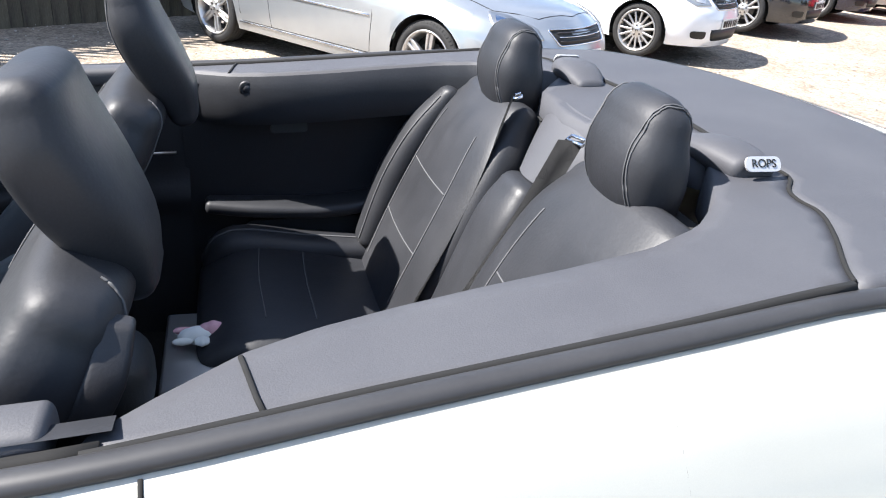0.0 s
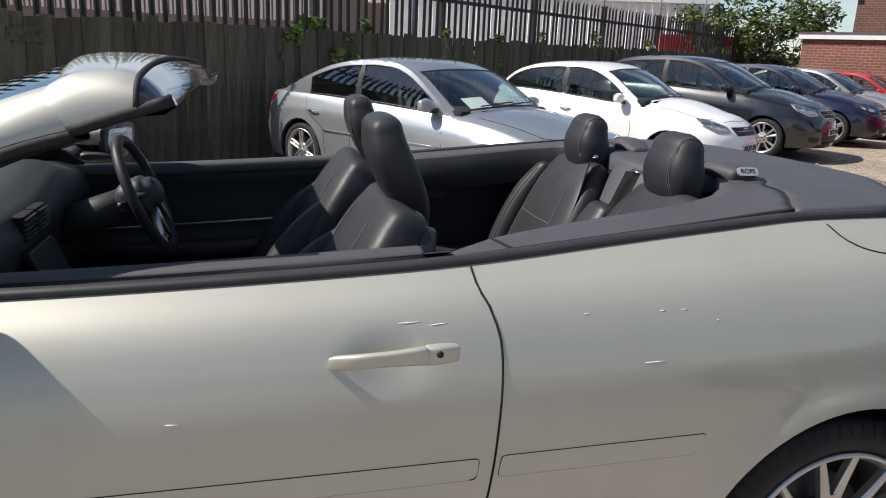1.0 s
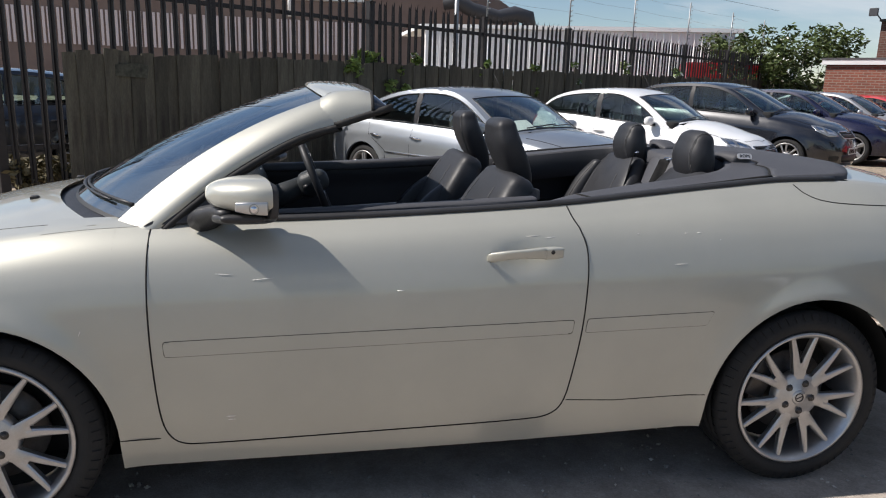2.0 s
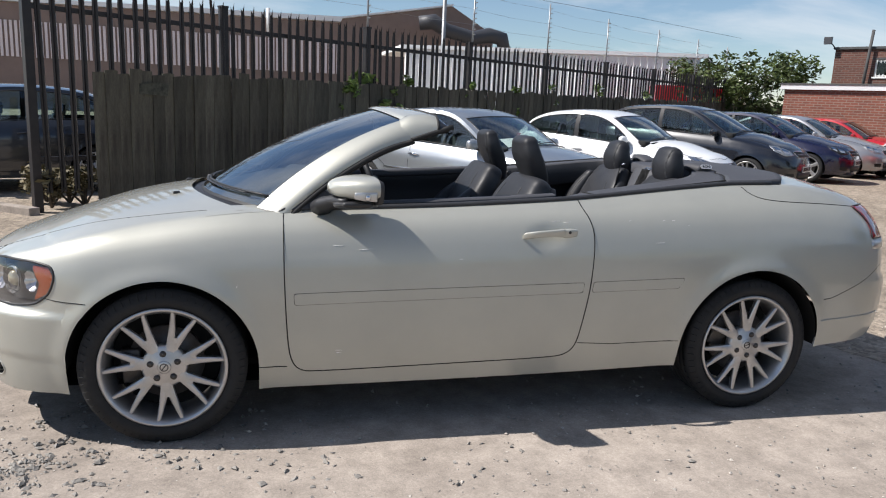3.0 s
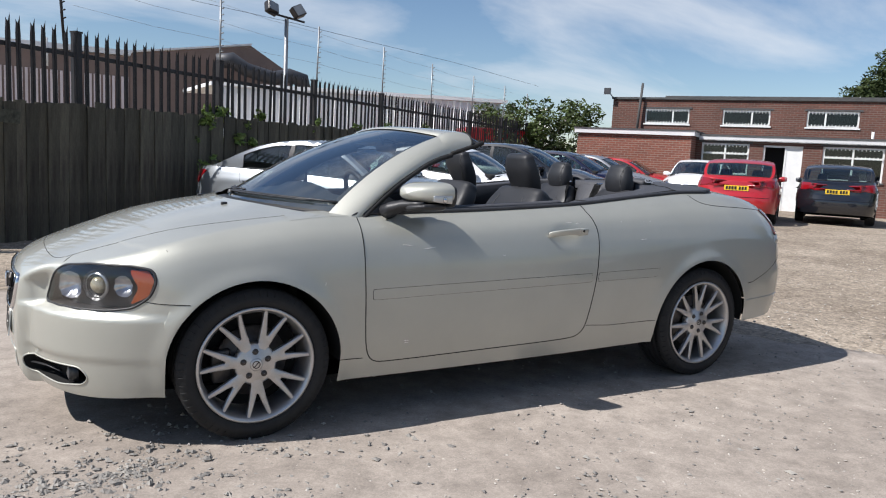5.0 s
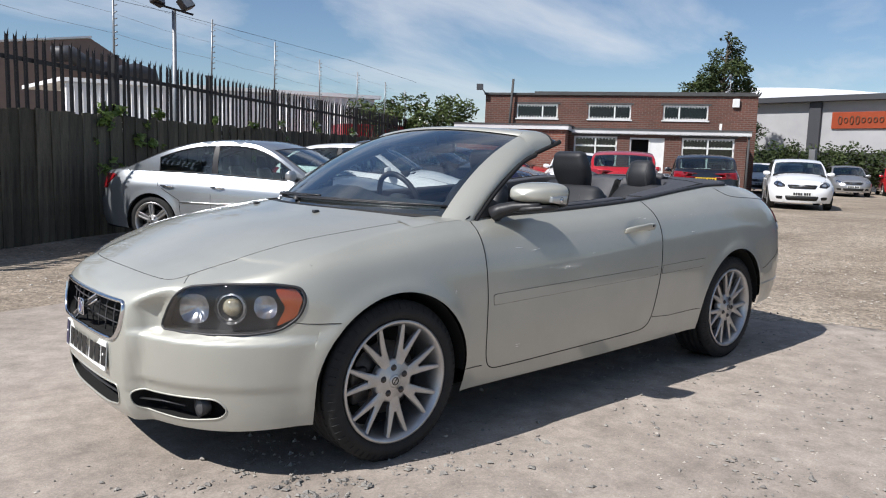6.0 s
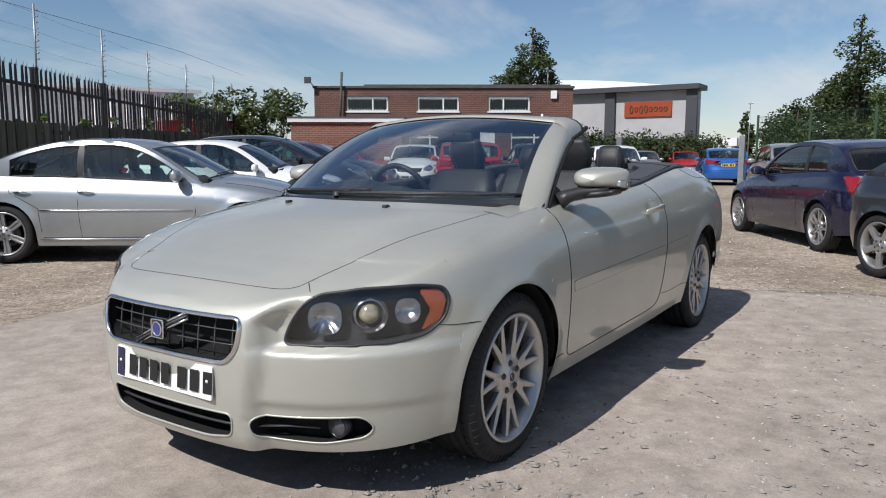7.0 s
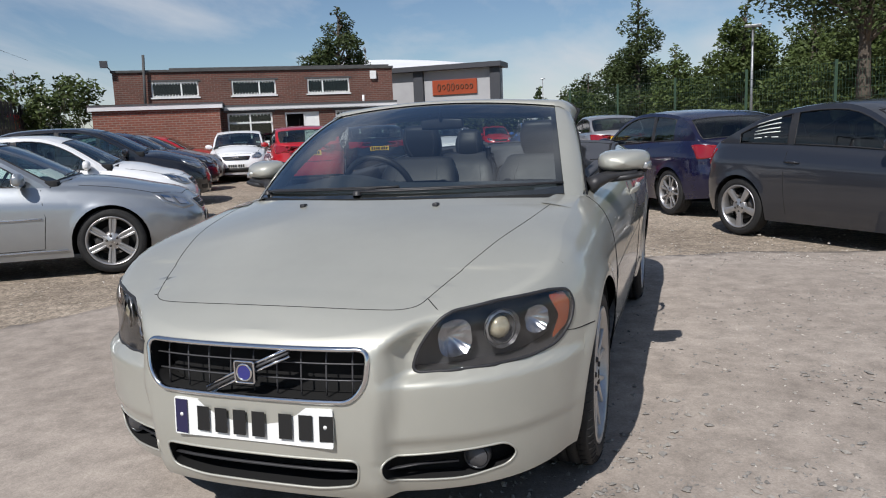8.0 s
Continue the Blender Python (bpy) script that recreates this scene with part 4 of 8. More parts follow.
# front: grille, intakes, lamps, plate
fg = part("grille_frame", rim(GRILLE, front_put, 0.002, 0.0095, flat=0.8, seg=8), CHROME, hero, "chrome grille surround")
back = bmesh.new()
for poly, d in ((GRILLE, 0.09), (INTAKE, 0.12), (FOG, 0.07), ([(-a, b) for a, b in FOG], 0.07)):
    def deep(a, b, off, d=d):
        p = HS.on_front(a, b, 0.0)
        return Vector((p.x + d, p.y, p.z))
    patch(poly, deep, 0, 24, bm=back)
    ring = dense(poly, 0.02)
    n = len(ring)
    o = [back.verts.new(HS.on_front(a, b, -0.001)) for a, b in ring]
    i2 = [back.verts.new(deep(a, b, 0)) for a, b in ring]
    for k in range(n):
        back.faces.new((o[k], o[(k + 1) % n], i2[(k + 1) % n], i2[k]))
part("intake_duct", back, GAP, hero)
for z in (0.548, 0.594):
    w = 0.345 if z > 0.56 else 0.335
    pts = [HS.on_front(y, z, 0) + Vector((0.028, 0, 0)) for y in np.linspace(-w, w, 15)]
    part("grille_bar", tube(pts, 0.0032, seg=6, flat=0.7), DGREY, hero)
for k in range(9):
    y = -0.304 + 0.076 * k
    pts = [HS.on_front(y, z, 0) + Vector((0.032, 0, 0)) for z in (0.502, 0.55, 0.6, 0.636)]
    part("grille_bar", tube(pts, 0.0028, seg=6), DGREY, hero)
sl = [HS.on_front(y, z, 0) + Vector((0.002, 0, 0)) for y, z in ((0.132, 0.509), (0.05, 0.549), (-0.05, 0.594), (-0.130, 0.628))]
slash = part("grille_slash", tube(sl, 0.0120, seg=6, flat=0.35), DGREY, hero, "diagonal ribbed chrome bar across the grille")
for e in (-1, 1):
    part("chrome_rib", tube([q + Vector((-0.004, 0.0045 * e, 0.0095 * e)) for q in sl], 0.0056, seg=6, flat=0.8), CHROME, slash)
c = Vector((HS.on_front(0.0, 0.572).x - 0.004, 0.0, 0.572))
square = rounded([(-0.031, -0.031), (0.031, -0.031), (0.031, 0.031), (-0.031, 0.031)], 0.005, 2)
badge = part("badge", prism(square, 0.0, 0.014, lambda a, b, d: Vector((c.x + 0.004 - d, a, c.z + b))), GLOSSB, hero, "square chrome-edged badge with a blue disc", smooth=False)
part("badge_edge", tube([Vector((c.x - 0.0105, a, c.z + b)) for a, b in square], 0.0032, seg=6, closed=True), CHROME, badge)
part("badge_ring", tube([Vector((c.x - 0.0125, 0.0235 * math.cos(t), c.z + 0.0235 * math.sin(t))) for t in np.linspace(0, 6.2832, 29)[:-1]], 0.0034, seg=6, closed=True), CHROME, badge)
part("badge_disc", prism([(0.021 * math.cos(t), 0.021 * math.sin(t)) for t in np.linspace(0, 6.2832, 25)[:-1]], 0.012, 0.016, lambda a, b, d: Vector((c.x + 0.003 - d, a, c.z + b))), BLUEINK, badge, smooth=False)
lowbar = bmesh.new()
tube([HS.on_front(y, 0.278, 0) + Vector((0.03, 0, 0)) for y in np.linspace(-0.31, 0.31, 15)], 0.011, seg=6, flat=0.5, bm=lowbar)
part("intake_bar", lowbar, TRIM, hero)
part("intake_lip", rim(INTAKE, front_put, 0.0, 0.004, seg=6), GOLD, hero)
for sg in (-1, 1):
    fp = lambda a, b, o=0.0, sg=sg: HS.on_front(sg * a, b, o)
    part("fog_surround", rim(FOG, fp, 0.0, 0.0035, seg=6), GOLD, hero)
    part("fog_bar", tube([fp(a, 0.280, 0) + Vector((0.025, 0, 0)) for a in (0.38, 0.46, 0.56)], 0.008, seg=6, flat=0.4), TRIM, hero)
    p = fp(0.605, 0.283, 0)
    fl = part("fog_lamp", lathe([(0.001, 0.012), (0.022, 0.010), (0.034, 0.0), (0.038, -0.004), (0.038, 0.03)], 24, axis="x", at=(p.x + 0.03, p.y, p.z)), LAMPDARK, hero, "small round fog lamp")
    part("fog_lens", lathe([(0.001, -0.008), (0.020, -0.005), (0.032, 0.003)], 24, axis="x", at=(p.x + 0.026, p.y, p.z)), DGREY, fl)
    lp = lamp_put(sg)
    inner = lambda a, b, off, lp=lp, sg=sg: lp(a, b, 0) + Vector((LAMP_D.x, -sg * LAMP_D.y, 0)) * 0.075
    lamp = part("headlamp", patch(LAMP, inner, 0, 30), BEZEL, hero, "large clear headlamp with an amber outer corner")
    wall = bmesh.new()
    ring = dense(LAMP, 0.02)
    o, i2 = [wall.verts.new(lp(a, b, -0.001)) for a, b in ring], [wall.verts.new(inner(a, b, 0)) for a, b in ring]
    for k in range(len(ring)):
        wall.faces.new((o[k], o[(k + 1) % len(ring)], i2[(k + 1) % len(ring)], i2[k]))
    part("lamp_housing", wall, BEZEL, lamp)
    part("lamp_seal", rim(LAMP, lp, -0.001, 0.0055, seg=6), TRIM, lamp)
    lens = part("lamp_lens", patch(LAMP, lp, 0.0015, 40), LENS, lamp, "clear plastic lens")
    lens.visible_shadow = False
    way = Vector((LAMP_D.x, -sg * LAMP_D.y, 0))

    def reflector(a, b, r, depth, sq, material, name, lp=lp, way=way, lamp=lamp):
        p0 = lp(a, b, 0) + way * 0.030
        side = Vector((0, 0, 1)).cross(way).normalized()
        f = lambda u, v: p0 + way * depth * (1 - v ** 2) + (side * math.copysign(abs(math.cos(6.2832 * u)) ** (2 / sq), math.cos(6.2832 * u)) + Vector((0, 0, 1)) * math.copysign(abs(math.sin(6.2832 * u)) ** (2 / sq), math.sin(6.2832 * u))) * r * max(v, 0.02) + way * (0.0022 * math.sin(6.2832 * u * 9) * v)
        return part(name, grid(f, 56, 8, loop_u=True), material, lamp)
    reflector(0.132, 0.632, 0.054, 0.035, 2.6, BOWL, "main_reflector")
    reflector(0.275, 0.645, 0.060, 0.03, 2, BEZEL, "projector_ring")
    p0 = lp(0.275, 0.645, 0) + way * 0.022
    f = lambda u, v, p0=p0, way=way: p0 + way * 0.03 * (1 - math.cos(1.5708 * v)) + (Vector((0, 0, 1)).cross(way) * math.cos(6.2832 * u) + Vector((0, 0, 1)) * math.sin(6.2832 * u)) * 0.036 * math.sin(1.5708 * max(v, 0.01))
    part("projector_lens", grid(f, 24, 6, loop_u=True), PROJECTOR, lamp, "round projector lens")
    f = lambda u, v, p0=p0, way=way: p0 + way * (0.012 + 0.014 * v) + (Vector((0, 0, 1)).cross(way) * math.cos(6.2832 * u) + Vector((0, 0, 1)) * math.sin(6.2832 * u)) * (0.046 + 0.010 * math.sin(3.1416 * v))
    part("projector_bezel", grid(f, 32, 4, loop_u=True), SATIN, lamp)
    reflector(0.400, 0.652, 0.042, 0.035, 2.4, BOWL, "side_reflector")
    amber = rounded([(0.435, 0.722), (0.475, 0.655), (0.44, 0.585), (0.512, 0.622), (0.532, 0.685), (0.505, 0.722)], 0.012, 3)
    part("indicator", patch(amber, lambda a, b, o, lp=lp, way=way: lp(a, b, 0) + way * 0.008, 0, 16), AMBER, lamp, "amber indicator")
# number plate: white, raised, characters as bars
PLATE_X = HS.on_front(0.0, 0.42).x - 0.010
pl = part("number_plate", prism(rounded([(-0.26, -0.0555), (0.26, -0.0555), (0.26, 0.0555), (-0.26, 0.0555)], 0.008, 3), 0.0, 0.006,
          lambda a, b, d: Vector((PLATE_X + 0.006 - d + 0.004 * (b / 0.0555) + 0.20 * abs(a) ** 2.2, a, 0.421 + b))), PLATE_W, hero, "white number plate with black bars", smooth=False)


def plate_pt(a, b, d=0.0):
    return Vector((PLATE_X - 0.0002 - d + 0.004 * (b / 0.0555) + 0.20 * abs(a) ** 2.2, a, 0.421 + b))


for k in range(7):
    yy = 0.155 - 0.062 * k - (0.024 if k > 3 else 0)
    w, h = 0.0205, 0.036
    bars = bmesh.new()
    prism([(yy - w, -h), (yy + w, -h), (yy + w, h), (yy - w, h)], 0.0, 0.001, plate_pt, bm=bars)
    part("plate_bar", bars, INK, pl, smooth=False)
bl = bmesh.new()
prism([(0.212, -0.05), (0.255, -0.05), (0.255, 0.05), (0.212, 0.05)], 0.0, 0.001, plate_pt, bm=bl)
part("plate_band", bl, mat("plate_navy", (0.02, 0.018, 0.06), rough=0.4), pl, smooth=False)
for yy in (0.232, -0.238):
    p = plate_pt(yy, 0.005, 0.001)
    part("plate_screw", lathe([(0.0005, -0.003), (0.005, -0.002), (0.006, 0.001)], 12, axis="x", at=p), PLATE_W, pl)

# tail: lamps, boot seam, bumper groove
for sg in (-1, 1):
    bp = lambda a, b, o=0.0, sg=sg: HS.on_back(sg * a, b, o)
    corner_in, corner_e = Vector((-0.78, -sg * 0.62, 0)), Vector((-0.62, sg * 0.78, 0))

    def tail_put(a, b, o=0.0, sg=sg, w=corner_in, e=corner_e):
        p = Vector((2.22, sg * 0.72, b)) + e * a
        q = HS.along(p - w, w, o)
        return q if q is not None else p
    red = rounded([(-0.22, 0.90), (-0.18, 0.955), (0.10, 0.985), (0.245, 0.985), (0.215, 0.90), (0.245, 0.835), (-0.15, 0.825)], 0.014, 3)
    low = rounded([(-0.15, 0.820), (0.246, 0.830), (0.255, 0.785), (-0.12, 0.785)], 0.008, 3)
    tl = part("tail_lamp", patch(red, tail_put, 0.005, 26, thick=0.015), REDLENS, hero, "dark red tail lamp wrapping round the corner")
    part("lamp_seal", rim(red, tail_put, 0.004, 0.003, seg=5), TRIM, tl)
    part("reversing_lamp", patch(low, tail_put, 0.005, 16, thick=0.015), SATIN, hero, "pale reversing lamp")
    part("boot_seam", tube([HS.on_side(x, z, sg, -0.0006) for x, z in dense(chaikin([(1.29, 1.066), (1.305, 1.04), (1.36, 1.018), (1.47, 1.008), (1.7, 1.0), (1.90, 0.985), (2.02, 0.97)], 2), 0.03, closed=False)], 0.0026, seg=4), GAP, hero)
    part("bumper_seam", tube([HS.on_side(x, z, sg, -0.0006) for x, z in dense([(1.695, 0.548), (1.74, 0.553), (1.9, 0.62), (2.06, 0.70)], 0.03, closed=False)], 0.0022, seg=4), GAP, hero)
    part("bumper_moulding", tube([HS.on_side(x, z, sg, 0.001) for x, z in dense([(1.70, 0.44), (1.9, 0.45), (2.1, 0.455)], 0.04, closed=False)], 0.005, seg=6, flat=0.5), GOLD, hero)

# wheel houses, floor pan
for xc, zc, R in HS.arches:
    for sg in (-1, 1):
        under = bmesh.new()
        rim_at = lambda u: (xc - (R + 0.004) * math.cos(math.radians(-2 + 184 * u)), zc + (R + 0.004) * math.sin(math.radians(-2 + 184 * u)))
        f = lambda u, v: (rim_at(u)[0], sg * ((min(0.884, HS.edge(*rim_at(u)) - 0.014)) * (1 - v) + 0.524 * v), rim_at(u)[1])
        grid(f, 30, 4, bm=under)
        f = lambda u, v: (xc - (R + 0.004) * v * math.cos(math.radians(-12 + 204 * u)), sg * 0.524, zc + (R + 0.004) * v * math.sin(math.radians(-12 + 204 * u)))
        grid(f, 30, 2, bm=under)
        part("wheel_arch_liner", under, GAP, hero)


def tray(u, v):
    x = -2.19 + 4.40 * u
    w = min(HS.width(x), 0.86) - 0.075
    return Vector((x + (0.06 if x < -1.5 else 0), max(w, 0.01) * (2 * v - 1), HS.sill(x) + 0.012))


part("floor_pan", grid(tray, 60, 8), GAP, hero)
for xc in (-1.32, 1.32):
    for sg in (-1, 1):
        add_wheel(hero, (xc, sg * 0.775, 0.322), 0.322, 0.243, 0.235, "multi", WHEELS, flip=sg > 0, turn=-4.6 if xc < 0 else 24)

# ---- windscreen frame ----
SB = lambda k: Vector((-1.225 + 0.275 * abs(k) ** 2.0, 0.705 * k, 0.962 - 0.012 * k * k))   # glass foot, k from -1 to 1
ST = lambda k: Vector((-0.400 + 0.060 * k * k, 0.568 * k, 1.352 - 0.036 * k * k))             # glass head


def screen(k, v, off=0.0):
    p = SB(k).lerp(ST(k), v)
    bow = 0.055 * 4 * v * (1 - v)
    return p + Vector((-0.45, 0, 0.9)) * (bow * 0.75 + off)


scr = part("windscreen", grid(lambda u, v: screen(2 * u - 1, v), 32, 18), GLASS, hero, "clear raked windscreen")
scr.visible_shadow = False
band = bmesh.new()
for sg in (-1, 1):
    grid(lambda u, v: screen(sg * (0.962 + 0.048 * u), v, -0.003), 3, 18, bm=band)
grid(lambda u, v: screen(2 * u - 1, 0.962 + 0.043 * v, -0.003), 32, 3, bm=band)
grid(lambda u, v: screen(2 * u - 1, -0.015 + 0.05 * v, -0.003), 32, 2, bm=band)
part("screen_band", band, INK, hero)


def rail(a, b, n=14):
    return [a.lerp(b, i / n) for i in range(n + 1)]


PILLAR_X = curve_of([(-0.2, 0.100), (0.0, 0.108), (0.5, 0.094), (0.75, 0.066), (1.0, 0.030)])
PILLAR_Z = curve_of([(-0.2, -0.036), (0.0, -0.036), (0.5, -0.046), (0.75, -0.058), (1.0, -0.080)])


def pillar_edge(v):
    """From the edge of the glass to the rear edge of the pillar."""
    return Vector((PILLAR_X(v), 0.072 + 0.013 * max(v, 0), PILLAR_Z(v)))


# header section: distance behind the glass, height over it, at the middle
HEAD_T = curve_of([(0.0, 0.004), (0.05, 0.015), (0.25, 0.021), (0.5, 0.020), (0.70, 0.009), (0.84, -0.012), (0.95, -0.034), (1.0, -0.050)])
HEAD_B = curve_of([(0.0, -0.020), (0.3, -0.048), (0.6, -0.066), (0.85, -0.066), (0.95, -0.060), (1.0, -0.050)])


def header(k, v, under=False):
    """The top rail: k across from -1 to 1, v from the glass to the rear edge."""
    p0 = screen(k, 1.0)
    x1 = -0.125
    return Vector((p0.x + (x1 - p0.x) * v, p0.y, p0.z + (HEAD_B(v) if under else HEAD_T(v)) + 0.018 * k * k * v * (2 - v)))


def corner(v, q, sg):
    """The rounded end of the rail: q from its top outwards and down to the window edge."""
    p = header(1.0, v)
    low = 1.232 + 0.34 * (p.x + 0.343)
    a = 1.5708 * q
    return Vector((p.x, sg * (p.y + 0.085 * math.sin(a)), low + (p.z - low) * math.cos(a)))


PAINT_END = 0.70
frame_ob = part("windscreen_frame", grid(lambda u, v: header(2 * u - 1, PAINT_END * v ** 1.6), 40, 12), GOLD, hero, "painted windscreen pillars and header rail")
for sg in (-1, 1):
    def f(u, v, sg=sg):
        e, a, w = pillar_edge(v), 1.5708 * u, ramp01(0.3, 1.0, v)
        p = screen(1.0, v) + (e * u + Vector((0.05, 0.045, 0.022)) * (4 * u * (1 - u) * 0.55)) * (1 - w) + Vector((e.x * u, e.y * math.sin(a), e.z * (1 - math.cos(a)))) * w + Vector((0, 0, 0.004 - 0.001 * w))
        return Vector((p.x, sg * p.y, p.z))
    bm = grid(lambda u, v, f=f: f(u, -0.20 + 1.20 * v), 8, 26)
    grid(lambda u, v, sg=sg: corner(-0.06 + (PAINT_END + 0.06) * u, v, sg), 8, 8, bm=bm)
    bmesh.ops.recalc_face_normals(bm, faces=bm.faces[:])
    part("screen_pillar", bm, GOLD, frame_ob)
    part("header_end_cap", grid(lambda u, v, sg=sg: corner(PAINT_END + 0.01 + (0.99 - PAINT_END) * u, v, sg) + Vector((0, 0, -0.002)), 6, 8), GLOSSB, frame_ob)

    def f(u, v, sg=sg):
        p = screen(1.0, v) + pillar_edge(v) * (1 - u) + Vector((0.012 + 0.03 * math.sin(3.1416 * u), -0.010 * math.sin(3.1416 * u), -0.012 - 0.03 * math.sin(3.1416 * u) - 0.02 * u))
        return Vector((p.x, sg * p.y, p.z))
    part("pillar_lining", grid(f, 6, 22), TRIM, frame_ob)
    line = [screen(1.0, v) + pillar_edge(v) + Vector((0.005, -0.002, -0.008)) for v in np.linspace(-0.02, 1, 16)] + [corner(v, 1.0, 1) + Vector((0, -0.004, -0.008)) for v in np.linspace(0.15, 1.0, 8)]
    part("pillar_seal", tube([Vector((q.x, sg * q.y, q.z)) for q in line], 0.012, seg=8), RUBBER, frame_ob)
for sg in (-1, 1):
    under = lambda u, v, sg=sg: corner(u, 1.0, sg).lerp(Vector((header(1.0, u, True).x, sg * header(1.0, u, True).y, header(1.0, u, True).z)), v)
    part("header_end_lining", grid(under, 10, 4), TRIM, frame_ob)
    tip = lambda u, v, sg=sg: corner(1.0, u, sg).lerp(Vector((header(1.0, 1.0, True).x, sg * header(1.0, 1.0, True).y, header(1.0, 1.0, True).z)), v)
    part("header_end_tip", grid(tip, 8, 4), GLOSSB, frame_ob)
latch = grid(lambda u, v: header(2 * u - 1, PAINT_END + 0.01 + (0.99 - PAINT_END) * v) + Vector((0, 0, -0.002)), 40, 8)
part("header_rear_edge", latch, GLOSSB, frame_ob, "glossy black header rear edge")
part("header_lining", grid(lambda u, v: header(2.14 * u - 1.07, v, True), 40, 10), TRIM, frame_ob, "black header lining")
part("header_seal", tube([corner(PAINT_END, q, -1) for q in np.linspace(1, 0.1, 8)] + [header(k, PAINT_END) + Vector((0, 0, 0.001)) for k in np.linspace(-1.0, 1.0, 30)] + [corner(PAINT_END, q, 1) for q in np.linspace(0.1, 1, 8)], 0.006, seg=6), RUBBER, frame_ob)
# cowl, wipers, washer jets
def skin_z(x, y):
    """Height of the skin over the wings and the bonnet."""
    ys = HS.edge(x, HS.sh(x))
    return HS.cr(x) - (HS.cr(x) - HS.sh(x)) * min(1.0, abs(y) / ys) ** HS.cp


def cowl_pt(k, v):
    k *= 0.94
    p = SB(k)
    x, y = p.x - 0.10 * (1 - v), p.y * 1.02
    return Vector((x, y, (skin_z(x, y) - 0.016) * (1 - v) + min(p.z - 0.012, skin_z(p.x, y) + 0.001) * v))


cow = bmesh.new()
grid(lambda u, v: cowl_pt(2 * u - 1, v), 32, 4, bm=cow)
part("cowl_panel", cow, TRIM, hero)


def scuttle(u, v):
    k = 2 * u - 1
    p = SB(k)
    x, y = p.x - 0.052 - 0.012 * abs(k) - 0.16 * v, p.y * 1.045
    return Vector((x, y, skin_z(x, y) + 0.0046 * (1 - v) ** 2 - 0.0008))


part("bonnet_rear_edge", grid(scuttle, 48, 6), GOLD, hero)
for sg in (-1, 1):
    def wing_top(u, v, sg=sg):
        x = -1.16 + 0.42 * u
        y = 0.648 + 0.055 * u + (HS.edge(x, HS.sh(x)) + 0.002 - 0.648 - 0.055 * u) * v
        return Vector((x, sg * y, skin_z(x, y) + 0.0035 * (1 - v ** 3)))
    part("wing_top", grid(wing_top, 20, 6), GOLD, hero)
for y0, y1, xx in ((0.10, -0.60, 0.0), (0.66, 0.02, 0.0)):
    arm = bmesh.new()
    pts = []
    for i in range(13):
        y = y0 + (y1 - y0) * i / 12
        k = y / 0.705
        p = screen(k, 0.03 + 0.02 * (i / 12), 0.012)
        pts.append(p)
    tube(pts, [0.007] * 7 + [0.005] * 6, seg=6, flat=0.7, bm=arm)
    tube([screen((y0 + (y1 - y0) * t) / 0.705, 0.045 + 0.02 * t, 0.008) for t in np.linspace(0.05, 1.15, 12)], 0.0055, seg=5, bm=arm)
    lathe([(0.001, 0.02), (0.016, 0.018), (0.02, 0.0)], 14, axis="z", at=screen(y0 / 0.705, 0.025, 0.0), bm=arm)
    part("wiper", arm, TRIM, hero, "black wiper resting on the screen")
for y in (-0.28, 0.28):
    p = HS.on_top(-1.325, y, 0)
    p = p if p.z > 0.8 else Vector((-1.325, y, 0.95))
    part("washer_jet", box(p.x - 0.014, p.x + 0.014, y - 0.011, y + 0.011, p.z - 0.004, p.z + 0.011, 0.004), TRIM, hero)

